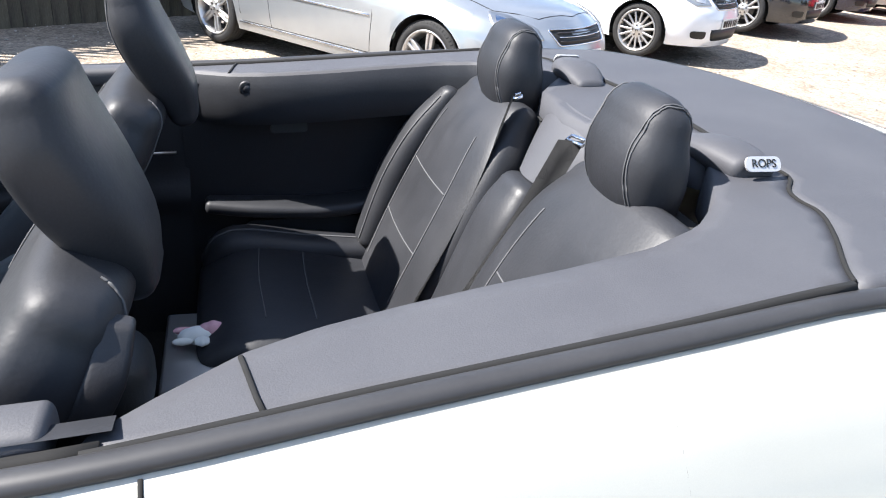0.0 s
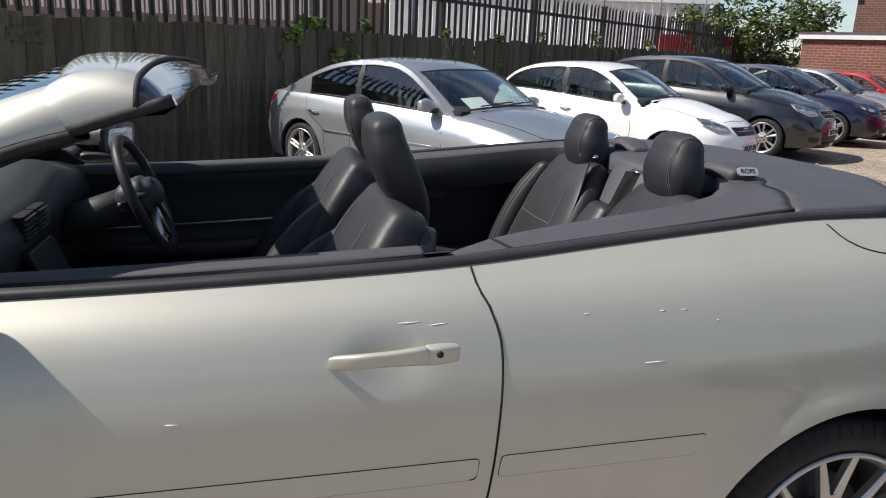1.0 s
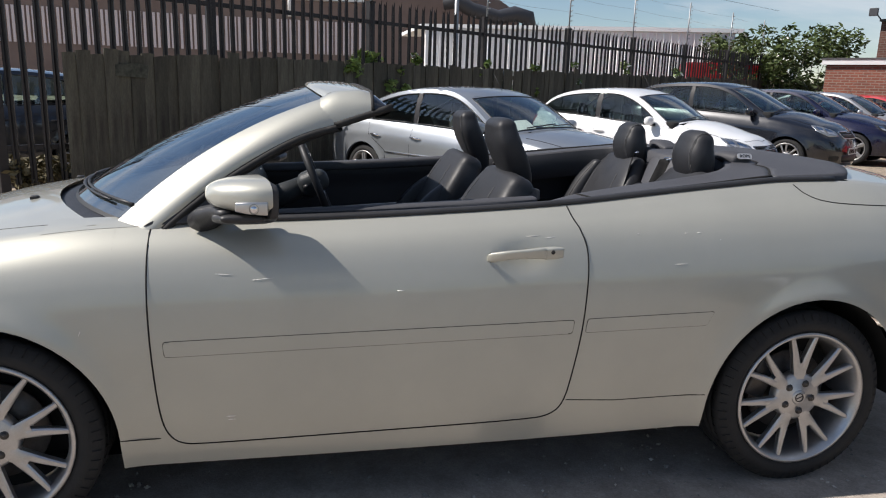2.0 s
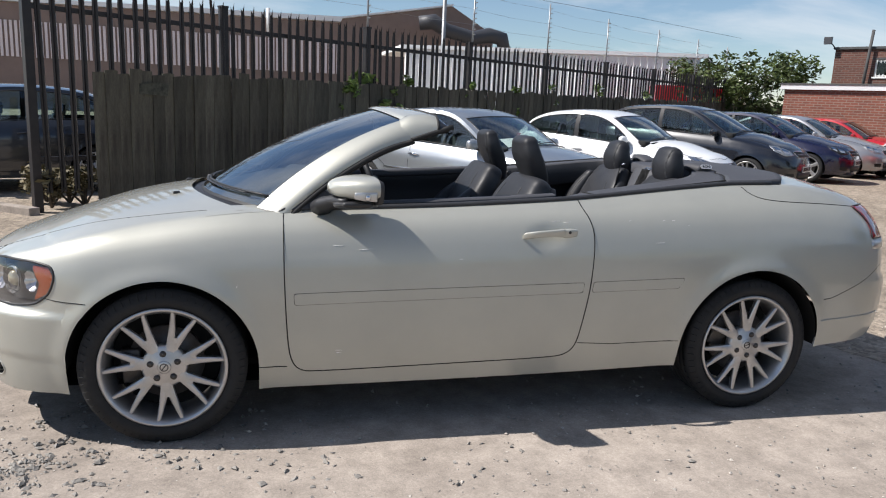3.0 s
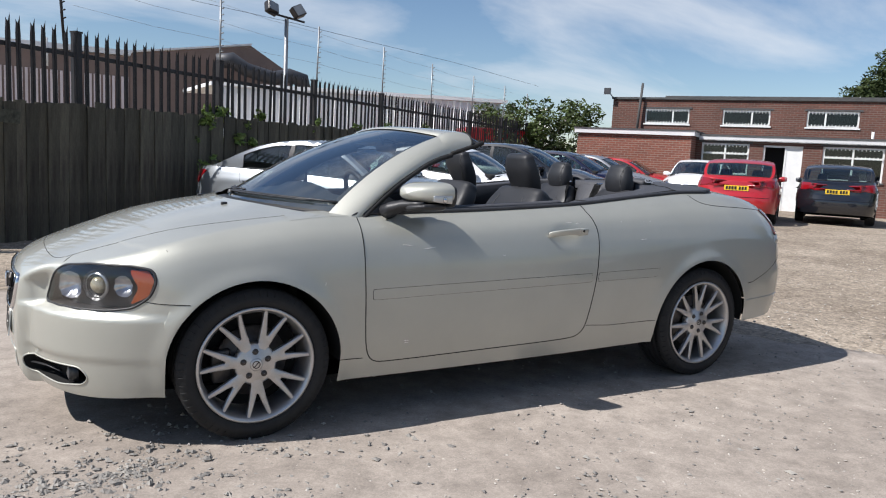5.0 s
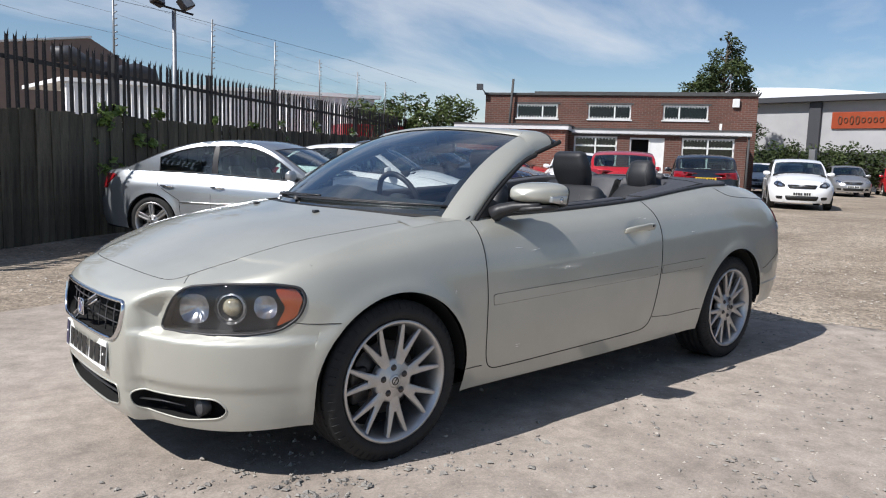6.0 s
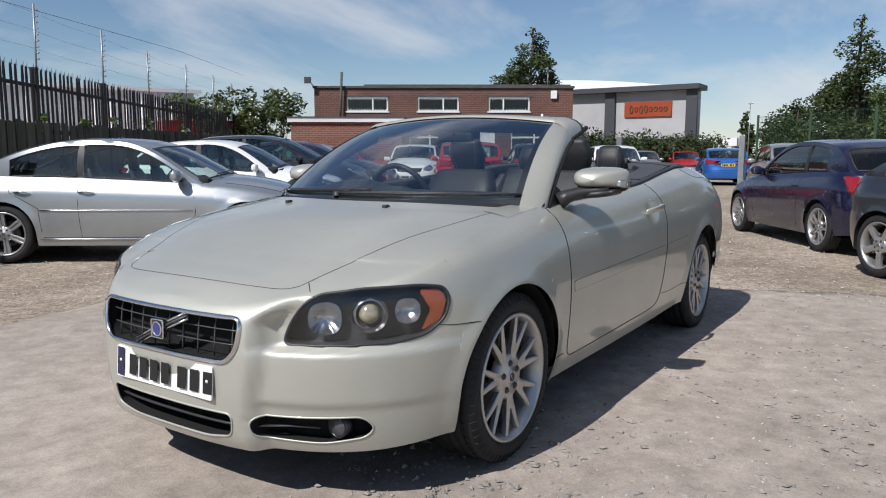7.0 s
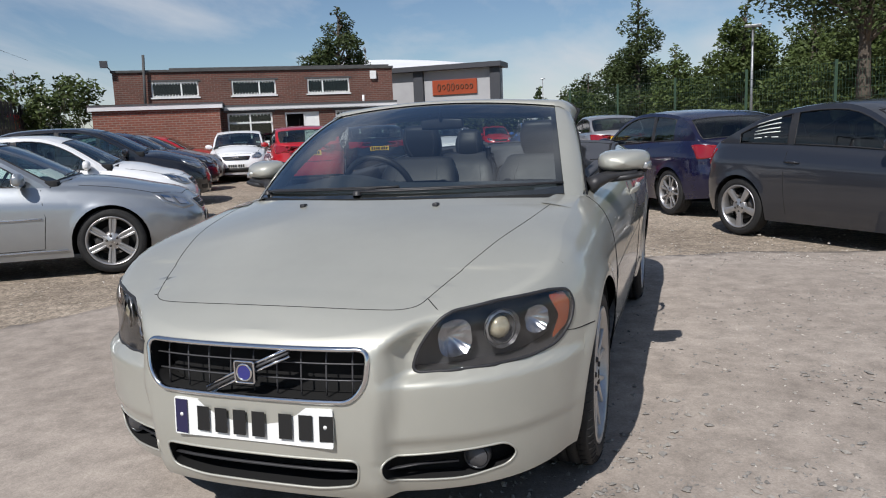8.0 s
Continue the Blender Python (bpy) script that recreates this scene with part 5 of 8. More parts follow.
# ---- door mirrors ----
for sg in (-1, 1):
    def cup(u, v, sg=sg):
        c, q = math.cos(6.28319 * u), math.sin(6.28319 * u)
        k = max(0.0, 1 - v ** 2.6) ** (1 / 2.3)
        y = 0.908 + 0.010 * v + 0.112 * k * math.copysign(abs(c) ** 0.62, c)
        z = 1.056 - 0.006 * v + (0.050 if q > 0 else 0.044) * k * math.copysign(abs(q) ** 0.66, q)
        return Vector((-0.497 + 0.30 * (y - 1.0) - 0.158 * v * (1 - 0.30 * max(0.0, (y - 0.90) / 0.12) ** 2), sg * y, z))
    shell = grid(cup, 40, 16, loop_u=True)
    bmesh.ops.recalc_face_normals(shell, faces=shell.faces[:])
    mir = part("door_mirror", shell, GOLD, hero, "painted door mirror with clear indicator strip")
    part("mirror_glass", prism(rounded([(0.815, 1.006), (0.985, 1.010), (0.99, 1.076), (0.825, 1.082)], 0.02, 3), 0, 0.002, lambda a, b, d: Vector((-0.479 + 0.32 * (a - 1.0) + d, sg * a, b))), MIRROR, mir, smooth=False)
    part("mirror_edge", prism(rounded([(0.795, 0.992), (1.012, 0.996), (1.018, 1.092), (0.802, 1.100)], 0.03, 4), 0, 0.022, lambda a, b, d: Vector((-0.502 + 0.32 * (a - 1.0) + d, sg * a, b)), bev=0.004), TRIM, mir)
    ind = pillow([(-0.588, sg * 1.003, 1.034), (-0.555, sg * 1.013, 1.033), (-0.508, sg * 1.015, 1.032)], (0, 1, 0), [(0.012, 0.013), (0.012, 0.017), (0.012, 0.019)], p=5, seg=20, ends=0.15)
    lens = part("mirror_indicator", ind, SATIN, mir, "clear indicator lens")
    part("lens_bulb", lathe([(0.0005, 0.002), (0.006, 0.001), (0.011, -0.002)], 18, at=(-0.541, 0, 1.031)), CHROME, lens).matrix_local = pose(0, sg * 1.0265, 0) @ Matrix.Diagonal((1, sg, 1, 1))
    part("lens_rim", tube([(-0.541 + 0.012 * math.cos(a), sg * 1.0262, 1.031 + 0.014 * math.sin(a)) for a in np.linspace(0, 6.2832, 19)[:-1]], 0.0007, seg=5, closed=True), TRIM, lens)
    part("mirror_base", pillow([(-0.575, sg * y, z) for y, z in ((0.80, 0.982), (0.86, 0.984), (0.93, 0.989), (0.985, 0.997))], (1, 0, 0), [(0.06, 0.018), (0.085, 0.018), (0.088, 0.017), (0.06, 0.013)], p=3, seg=20), TRIM, mir, "black mirror underside")
    arm = tube([(-0.70, sg * 0.770, 0.955), (-0.685, sg * 0.80, 0.975), (-0.65, sg * 0.85, 0.995), (-0.63, sg * 0.92, 1.004), (-0.62, sg * 0.97, 1.008)], [0.055, 0.046, 0.034, 0.026, 0.016], seg=12, flat=0.7)
    part("mirror_arm", arm, TRIM, mir)
    tri = prism([(-0.875, 0.938), (-0.60, 0.958), (-0.66, 1.01), (-0.715, 1.035), (-0.80, 0.985)], 0.0, 0.02, lambda a, b, d, sg=sg: Vector((a, sg * (0.765 - 0.35 * (b - 0.93) + d - 0.006), b)), bev=0.004)
    part("mirror_sail", tri, TRIM, mir)

# ---- inside the car ----
WEBBING = mat("belt_webbing", (0.012, 0.012, 0.013), rough=0.75, col2=(0.018, 0.018, 0.019), scale=60)
def zdeck(x, y):
    z = 0.998 + 0.082 * min(max((x - 0.38) / 0.85, 0), 1) + 0.018 * min(max((x - 1.23) / 0.5, 0), 1) - 0.03 * min(max((x - 1.55) / 0.3, 0), 1) ** 2
    return z + 0.026 * (1 - min(1, abs(y) / 0.75) ** 2) * ramp01(0.5, 1.2, x) + 0.004


def deck_put(a, b, off=0.0):
    return Vector((a, b, zdeck(a, b) + off))


def belt_z(x):
    return HS.sh(x)


def belt_y(x):
    return HS.edge(x, HS.sh(x))


for sg in (-1, 1):
    # weather strip on top of the painted edge
    pts = [Vector((x, sg * (belt_y(x) - 0.012), belt_z(x) + 0.006)) for x in np.linspace(-0.80, 1.47, 40)]
    part("belt_seal", tube(pts, 0.016, seg=12, flat=0.7), SEAL, hero, "black rubber belt seal")
    pts = [Vector((x, sg * (belt_y(x) - 0.036), belt_z(x) + 0.0)) for x in np.linspace(-0.72, 0.40, 26)]
    part("window_slot", tube(pts, 0.012, seg=6), GAP, hero)
    pts = [Vector((x, sg * (belt_y(x) - 0.028), zdeck(x, belt_y(x) - 0.028) - 0.001)) for x in np.linspace(0.385, 1.23, 26)]
    part("window_slot", tube(pts, 0.0075, seg=6), GAP, hero)
    # door card with its padded top and arm rest
    card = bmesh.new()
    def f(u, v, sg=sg):
        x = -0.86 + 1.27 * u
        q = [(0.0, 0.62, 0.26), (0.25, 0.66, 0.45), (0.45, 0.675, 0.62), (0.52, 0.655, 0.66), (0.60, 0.685, 0.72), (0.80, 0.69, 0.88), (0.90, 0.675, 0.955), (0.96, 0.69, 0.995), (1.0, 0.725, 1.002)]
        for a, b in zip(q, q[1:]):
            if v <= b[0] + 1e-9:
                t = (v - a[0]) / (b[0] - a[0])
                y, z = a[1] + (b[1] - a[1]) * t, a[2] + (b[2] - a[2]) * t
                break
        rise = (belt_z(x) - 0.985) * max(0, (z - 0.6) / 0.4)
        return Vector((x, sg * y, z + rise))
    grid(f, 20, 30, bm=card)
    cd = part("door_card", card, LEATHER, hero, "black door lining with padded top")
    part("arm_rest", pillow([(-0.55, sg * 0.665, 0.66), (-0.3, sg * 0.655, 0.665), (0.0, sg * 0.655, 0.68), (0.25, sg * 0.665, 0.70)], (0, 1, 0), [(0.03, 0.025), (0.045, 0.03), (0.045, 0.03), (0.03, 0.025)], seg=16), LEATHER, cd)
    part("card_trim_line", tube([(x, sg * 0.672, 0.735 + 0.06 * (x + 0.6)) for x in np.linspace(-0.6, 0.38, 10)], 0.004, seg=5), SATIN, cd)
    part("door_pull", tube([(-0.42, sg * 0.665, 0.845), (-0.37, sg * 0.645, 0.85), (-0.33, sg * 0.65, 0.86)], 0.012, seg=8, flat=0.6), SATIN, cd)
    part("door_top_pad", pillow([Vector((x, sg * (belt_y(x) - 0.078), belt_z(x) + 0.002)) for x in (-0.66, -0.4, -0.1, 0.15, 0.345)], (0, 1, 0), [(0.026, 0.018), (0.032, 0.022), (0.034, 0.024), (0.034, 0.024), (0.032, 0.022)], p=3.2, seg=20, ends=0.3), DECK, cd, "dark grey padded door top")
    # rear quarter lining
    q = bmesh.new()
    grid(lambda u, v, sg=sg: Vector((0.40 + 0.85 * u, sg * (0.66 - 0.05 * u + 0.03 * math.sin(3.1416 * v)), 0.28 + (belt_z(0.4 + 0.85 * u) - 0.30) * v)), 14, 14, bm=q)
    rq = part("rear_side_lining", q, LEATHER, hero, "black rear side lining with arm rest")
    part("rear_arm_rest", pillow([(0.46, sg * 0.64, 0.655), (0.6, sg * 0.63, 0.65), (0.8, sg * 0.62, 0.655), (0.98, sg * 0.615, 0.70), (1.03, sg * 0.62, 0.78), (1.05, sg * 0.63, 0.86)], (0, 1, 0), [(0.035, 0.02), (0.05, 0.022), (0.055, 0.022), (0.05, 0.022), (0.04, 0.02), (0.03, 0.02)], seg=16), LEATHER, rq)
    part("lining_pocket", prism(rounded([(0.55, 0.44), (0.86, 0.46), (0.92, 0.62), (0.55, 0.61)], 0.03, 3), 0, 0.008, lambda a, b, d, sg=sg: Vector((a, sg * (0.635 - d), b))), DASH, rq, smooth=False)
    part("speaker", prism(rounded([(0.62, 0.86), (0.72, 0.865), (0.715, 0.90), (0.625, 0.895)], 0.012, 3), 0, 0.006, lambda a, b, d, sg=sg: Vector((a, sg * (0.632 - d), b))), DASH, rq, smooth=False)
    p = Vector((0.564, sg * 0.655, 0.985))
    knob = part("coat_knob", lathe([(0.001, 0.006), (0.008, 0.006), (0.011, 0.001), (0.016, 0.004), (0.020, 0.0), (0.020, -0.03)], 20, at=(0.564, 0, 0)), TRIM, rq)
    knob.matrix_local = pose(0, sg * 0.5985, 0.985, 0, 0, 0) @ Matrix.Diagonal((1, -sg, 1, 1))
    # grey vinyl side of the deck
    side = [(0.375, -0.742), (0.388, -0.712), (0.44, -0.674), (0.525, -0.620), (0.605, -0.594), (0.70, -0.577), (0.80, -0.565), (0.915, -0.556), (1.04, -0.540), (1.13, -0.505), (1.195, -0.445), (1.255, -0.345), (1.275, -0.30), (1.345, -0.30), (1.375, -0.345), (1.372, -0.385), (1.335, -0.425), (1.325, -0.46), (1.335, -0.50), (1.30, -0.57), (1.25, -0.645)] + [(x, 0.026 - belt_y(x)) for x in (1.235, 1.1, 0.95, 0.8, 0.65, 0.5, 0.42)]
    side = [(x, -sg * y) for x, y in side]
    dp = part("deck_side", patch(side, deck_put, 0.0, 46, thick=0.09), DECK, hero, "grey vinyl deck panel beside the rear seats")
    edge = [(x, y) for x, y in side[1:11]]
    # added black roll: gives the deck's upright edge its shade by colour
    def roll(u, v, edge=edge, sg=sg):
        t = u * (len(edge) - 1)
        i = min(int(t), len(edge) - 2)
        x, y = edge[i][0] + (edge[i + 1][0] - edge[i][0]) * (t - i), edge[i][1] + (edge[i + 1][1] - edge[i][1]) * (t - i)
        p = deck_put(x, y, -0.006)
        return p + Vector((0, -sg * (0.002 + 0.014 * max(0.0, math.sin(3.1416 * v)) ** 0.6), -0.125 * v))
    part("edge_shade_roll", grid(roll, 28, 8), LEATHER, rq, "black roll added for the shade under the deck edge")
    part("deck_joint", tube([deck_put(x, -sg * y, 0.001) for x, y in ((0.541, -0.725), (0.535, -0.70), (0.528, -0.66), (0.522, -0.628))], 0.0035, seg=5), GAP, dp)
    seam = [(1.285, -0.30), (1.345, -0.298), (1.378, -0.345), (1.375, -0.385), (1.335, -0.425), (1.325, -0.46), (1.335, -0.50), (1.30, -0.57), (1.25, -0.645), (1.238, -0.675)]
    part("cover_seam", tube([deck_put(x, -sg * y, 0.0) for x, y in dense(chaikin(seam, 2), 0.015, closed=False)], 0.0035, seg=5), GAP, hero)
    hump = pillow([(1.30, -sg * -0.20, 1.11), (1.305, -sg * -0.25, 1.118), (1.31, -sg * -0.30, 1.120), (1.315, -sg * -0.355, 1.114)], (1, 0, 0), [(0.035, 0.015), (0.048, 0.022), (0.052, 0.026), (0.042, 0.026)], p=2.4, seg=20, ends=0.5)
    hp = part("roll_bar_cover", hump, DECK, hero, "raised vinyl cover over the roll bar")
    bp = part("cover_badge", prism(rounded([(-0.032, -0.012), (0.032, -0.012), (0.032, 0.012), (-0.032, 0.012)], 0.011, 4), 0, 0.004, lambda a, b, d, sg=sg: Vector((1.318 + a, sg * (0.376 + d * 0.8 - b * 0.55), 1.130 + b * 0.85 + d * 0.5))), BADGE, hp, "oval chrome badge", smooth=False)
    txt = bpy.data.curves.new("lettering", "FONT")
    txt.body, txt.size, txt.align_x, txt.align_y, txt.extrude = "ROPS", 0.019, "CENTER", "CENTER", 0.0004
    txt.materials.append(INK)
    to = new("lettering", txt)
    to.parent = bp
    to.matrix_local = Matrix.Translation((1.318, sg * 0.3800, 1.1326)) @ (pose(0, 0, 0, 57, 0, 0) if sg < 0 else pose(0, 0, 0, 57, 0, 180))

mid = [(1.275, -0.30), (1.23, -0.24), (1.17, -0.16), (1.15, 0.0), (1.17, 0.16), (1.23, 0.24), (1.275, 0.30), (1.345, 0.30), (1.36, 0.2), (1.365, 0), (1.36, -0.2), (1.345, -0.30)]
part("deck_middle", patch(mid, deck_put, -0.001, 30, thick=0.05), DECK, hero, "grey vinyl panel behind the rear seats")
part("cover_seam", tube([deck_put(1.345 + 0.02 * (1 - (y / 0.3) ** 2), y, 0.0) for y in np.linspace(-0.30, 0.30, 14)], 0.005, seg=5), GAP, hero)
rear = [(1.24, 0.026 - belt_y(1.24)), (1.255, -0.645), (1.305, -0.57), (1.34, -0.50), (1.33, -0.46), (1.34, -0.425), (1.38, -0.385), (1.383, -0.345), (1.35, -0.30), (1.37, 0.0)]
rear = rear + [(x, -y) for x, y in rear[::-1][1:]]
back_edge = [(1.795 - 0.32 * (y / 0.74) ** 2 + 0.02, y) for y in np.linspace(0.67, -0.67, 25)]
rear = rear + [(x, belt_y(x) - 0.026) for x in (1.32, 1.40, 1.47)] + back_edge + [(x, 0.026 - belt_y(x)) for x in (1.47, 1.40, 1.32)]
part("tonneau_cover", patch(rear, deck_put, 0.0, 60, thick=0.03), DECK, hero, "smooth dark grey roof cover behind the seats")
# the tongue between the rear seats with its belt slot
tg = bmesh.new()
grid(lambda u, v: Vector((1.18 - 0.075 * v - 0.02 * v * v + 0.03 * (2 * u - 1) ** 2, 0.15 * (2 * u - 1) * (1 - 0.42 * v * v), 1.106 - 0.035 * v - 0.10 * v * v - 0.02 * (2 * u - 1) ** 4)), 10, 10, bm=tg)
part("deck_tongue", tg, DECK, hero)
for sg in (-1, 1):
    part("belt_guide", tube([(1.125, sg * 0.165, 1.098), (1.110, sg * 0.130, 1.098), (1.098, sg * 0.135, 1.092), (1.112, sg * 0.172, 1.092)], 0.0035, seg=6, closed=True), CHROME, hero)
    # rear belt across the seat back
    wd = Vector((0.80, -0.55, 0.10)).normalized() if sg < 0 else Vector((0.35, 0.9, 0.1)).normalized()
    f = lambda u, v, sg=sg, wd=wd: Vector((1.10 - 0.235 * v + 0.012 * math.sin(4 * v), sg * (0.15 - 0.075 * v), 1.095 - 0.545 * v)) + wd * 0.047 * (u - 0.5)
    bm = grid(f, 2, 14)
    bmesh.ops.solidify(bm, geom=bm.faces[:], thickness=0.002)
    part("seat_belt", bm, WEBBING, hero, "black seat belt")


def seams(pairs, parent, r=0.0022):
    for pts in pairs:
        part("seam", tube(pts, r, seg=5), STITCH, parent)


def stitch(pts, skin, parent, r=0.002):
    """A seam laid on a cushion's skin."""
    tree = BVHTree.FromPolygons([v.co for v in skin.vertices], [p.vertices for p in skin.polygons])
    line = []
    pts = chaikin([tuple(q) for q in pts], 3)
    for a, b in zip(pts, pts[1:]):
        for i in range(2):
            q, n, _, _ = tree.find_nearest(Vector(a).lerp(Vector(b), i / 6))
            line.append(q + n * 0.0008)
    part("seam", tube(line, r, seg=5), STITCH, parent)


# ---- seats ----
for sg in (-1, 1):
    y0 = sg * 0.37
    back_a = 0.022 if sg > 0 else 0.032
    bk = pillow([(0.03, y0, 0.50), (0.095, y0, 0.62), (0.165, y0, 0.76), (0.235, y0, 0.89), (0.283, y0, 0.97), (0.312, y0, 1.020)], (0, 1, 0),
                [(0.240, 0.060), (0.255, 0.066), (0.255, 0.070), (0.250, 0.072), (0.236, 0.070), (0.210, 0.062)], p=4.2, seg=44, ends=0.35)
    st = part("front_seat", bk, LEATHER, hero, "black leather front seat with tall headrest")
    hr = pillow([(0.402, y0, 1.0), (0.388, y0, 1.05), (0.356, y0, 1.115), (0.326, y0, 1.18), (0.316, y0, 1.228)], (0, 1, 0), [(0.066, 0.032), (0.088, 0.044), (0.114, 0.050), (0.119, 0.049), (0.106, 0.043)], p=3.8, seg=36, ends=0.5)
    rest = part("headrest", hr, LEATHER, st, "tapered black leather headrest")
    part("cushion", pillow([(-0.50, y0, 0.50), (-0.38, y0, 0.53), (-0.15, y0, 0.515), (0.03, y0, 0.50)], (0, 1, 0), [(0.24, 0.06), (0.26, 0.075), (0.26, 0.075), (0.22, 0.06)], p=3.2, seg=28), LEATHER, st)
    for e in (-1, 1):
        part("bolster", pillow([(-0.02, y0 + e * 0.19, 0.56), (0.055, y0 + e * 0.20, 0.70), (0.145, y0 + e * 0.19, 0.84), (0.235, y0 + e * 0.165, 0.94)], (0, 1, 0), [(0.045, 0.06), (0.055, 0.072), (0.048, 0.058), (0.026, 0.026)], p=2.6, seg=18), LEATHER, st)
        stitch([(-0.02, y0 + e * 0.15, 0.66), (0.055, y0 + e * 0.155, 0.80), (0.145, y0 + e * 0.14, 0.95), (0.215, y0 + e * 0.12, 1.035)], st.data, st)
        stitch([(0.30, y0 + e * 0.20, 0.70), (0.36, y0 + e * 0.20, 0.86), (0.40, y0 + e * 0.16, 1.0), (0.36, y0 + e * 0.13, 1.08)], st.data, st)
        for w in (0.0, 0.007):
            stitch([(0.275, y0 + e * (0.068 + w), 1.04), (0.262, y0 + e * (0.094 + w), 1.13), (0.252, y0 + e * (0.096 + w), 1.20), (0.272, y0 + e * (0.085 + w), 1.25)], rest.data, st, 0.0014)
    out = -1 if sg < 0 else 1
    part("release_lever", pillow([(0.322, y0 + out * 0.222, 0.915), (0.350, y0 + out * 0.208, 0.970), (0.364, y0 + out * 0.182, 1.018)], (0, 1, 0), [(0.015, 0.020), (0.016, 0.022), (0.014, 0.018)], p=5, seg=20, ends=0.25), TRIM, st, "black seat release lever")
    part("lever_surround", rim(rounded([(0.275, 0.87), (0.335, 0.88), (0.392, 1.01), (0.350, 1.025)], 0.02, 3), lambda a, b, o: Vector((a - 0.014, y0 + out * (0.229 - 0.28 * max(0, b - 0.87)), b + 0.005)), 0, 0.003), TRIM, st)
    part("belt_slot", rim(rounded([(0.29, 0.06), (0.29, -0.06), (0.325, -0.06), (0.325, 0.06)], 0.012, 3), lambda a, b, o: Vector((a + 0.030, y0 + out * (0.115 + b * 0.55), 1.046 - 0.35 * (a - 0.29))), 0, 0.006), TRIM, st)
    for ob in (st, rest):
        if ob is st:
            ob.location.x += back_a
        elif sg < 0:
            ob.location.x -= back_a + 0.006
    # rear seat
    y1 = sg * 0.32
    rb = pillow([(0.90, y1, 0.52), (0.965, y1, 0.66), (1.035, y1, 0.82), (1.095, y1, 0.95), (1.135, y1, 1.025)], (0, 1, 0), [(0.24, 0.06), (0.25, 0.07), (0.245, 0.07), (0.225, 0.065), (0.18, 0.05)], p=3.4, seg=30)
    rs = part("rear_seat", rb, LEATHER, hero, "black leather rear seat with padded bolsters")
    cu = part("cushion", pillow([(0.47, y1, 0.50), (0.56, y1, 0.525), (0.72, y1, 0.505), (0.92, y1, 0.48)], (0, 1, 0), [(0.255, 0.055), (0.27, 0.07), (0.27, 0.07), (0.25, 0.06)], p=3.4, seg=28), LEATHER, rs)
    cb = part("cushion_bolster", pillow([(0.46, y1 + sg * 0.22, 0.535), (0.52, y1 + sg * 0.225, 0.575), (0.7, y1 + sg * 0.225, 0.555), (0.90, y1 + sg * 0.21, 0.55)], (0, 1, 0), [(0.05, 0.03), (0.06, 0.05), (0.06, 0.05), (0.05, 0.04)], p=2.6, seg=18), LEATHER, rs)
    stitch([(0.44, y1 + sg * 0.215, 0.56), (0.50, y1 + sg * 0.215, 0.64), (0.70, y1 + sg * 0.215, 0.63), (0.88, y1 + sg * 0.205, 0.61)], cb.data, rs, 0.003)
    for x in (0.58, 0.70):
        stitch([(x, y1 - 0.18, 0.62), (x - 0.01, y1, 0.62), (x, y1 + 0.18, 0.62)], cu.data, rs)
    sb = part("side_bolster", pillow([(0.88, y1 + sg * 0.205, 0.60), (0.945, y1 + sg * 0.215, 0.76), (1.01, y1 + sg * 0.205, 0.90), (1.065, y1 + sg * 0.18, 1.0)], (0, 1, 0), [(0.05, 0.04), (0.06, 0.055), (0.055, 0.05), (0.035, 0.03)], p=2.6, seg=18), LEATHER, rs)
    stitch([(0.80, y1 + sg * 0.165, 0.62), (0.865, y1 + sg * 0.165, 0.78), (0.945, y1 + sg * 0.16, 0.92), (1.02, y1 + sg * 0.145, 1.02)], sb.data, rs)
    yh = sg * 0.297
    hb = part("headrest", pillow([(1.165, yh, 1.035), (1.15, yh, 1.073), (1.14, yh, 1.128), (1.145, yh, 1.176)], (0, 1, 0), [(0.080, 0.046), (0.096, 0.060), (0.100, 0.062), (0.088, 0.050)], p=2.8, seg=32, ends=0.55), LEATHER, rs, "plump black leather headrest")
    for e in (-1, 1):
        for w in (0.0, 0.007):
            stitch([(1.12, yh + e * (0.070 + w), 1.02), (1.07, yh + e * (0.074 + w), 1.09), (1.06, yh + e * (0.074 + w), 1.16), (1.12, yh + e * (0.070 + w), 1.24), (1.20, yh + e * (0.072 + w), 1.21), (1.23, yh + e * (0.072 + w), 1.11)], hb.data, rs, 0.0014)
        stitch([(0.82, y1 + e * 0.14, 0.60), (0.88, y1 + e * 0.15, 0.74), (0.955, y1 + e * 0.145, 0.89), (1.03, y1 + e * 0.12, 1.0)], rs.data, rs)
    stitch([(0.865, y1 - 0.15, 0.735), (0.86, y1, 0.73), (0.865, y1 + 0.15, 0.735)], rs.data, rs)
    stitch([(0.93, y1 - 0.14, 0.88), (0.93, y1, 0.875), (0.93, y1 + 0.14, 0.88)], rs.data, rs)
    part("belt_buckle", box(0.80, 0.84, sg * 0.10 - 0.015, sg * 0.10 + 0.015, 0.565, 0.592, 0.004), REDPAPER, rs, "red seat belt buckle button")
part("rear_arm_rest", pillow([(0.93, 0, 0.55), (1.0, 0, 0.70), (1.06, 0, 0.86), (1.09, 0, 0.93)], (0, 1, 0), [(0.07, 0.05), (0.085, 0.06), (0.085, 0.06), (0.07, 0.05)], seg=18), LEATHER, hero)
part("cabin_floor", box(-1.1, 1.25, -0.66, 0.66, 0.24, 0.27, 0.01), CARPET, hero, smooth=False)
part("rear_bulkhead", box(1.17, 1.22, -0.64, 0.64, 0.26, 1.04, 0.01), CARPET, hero, smooth=False)
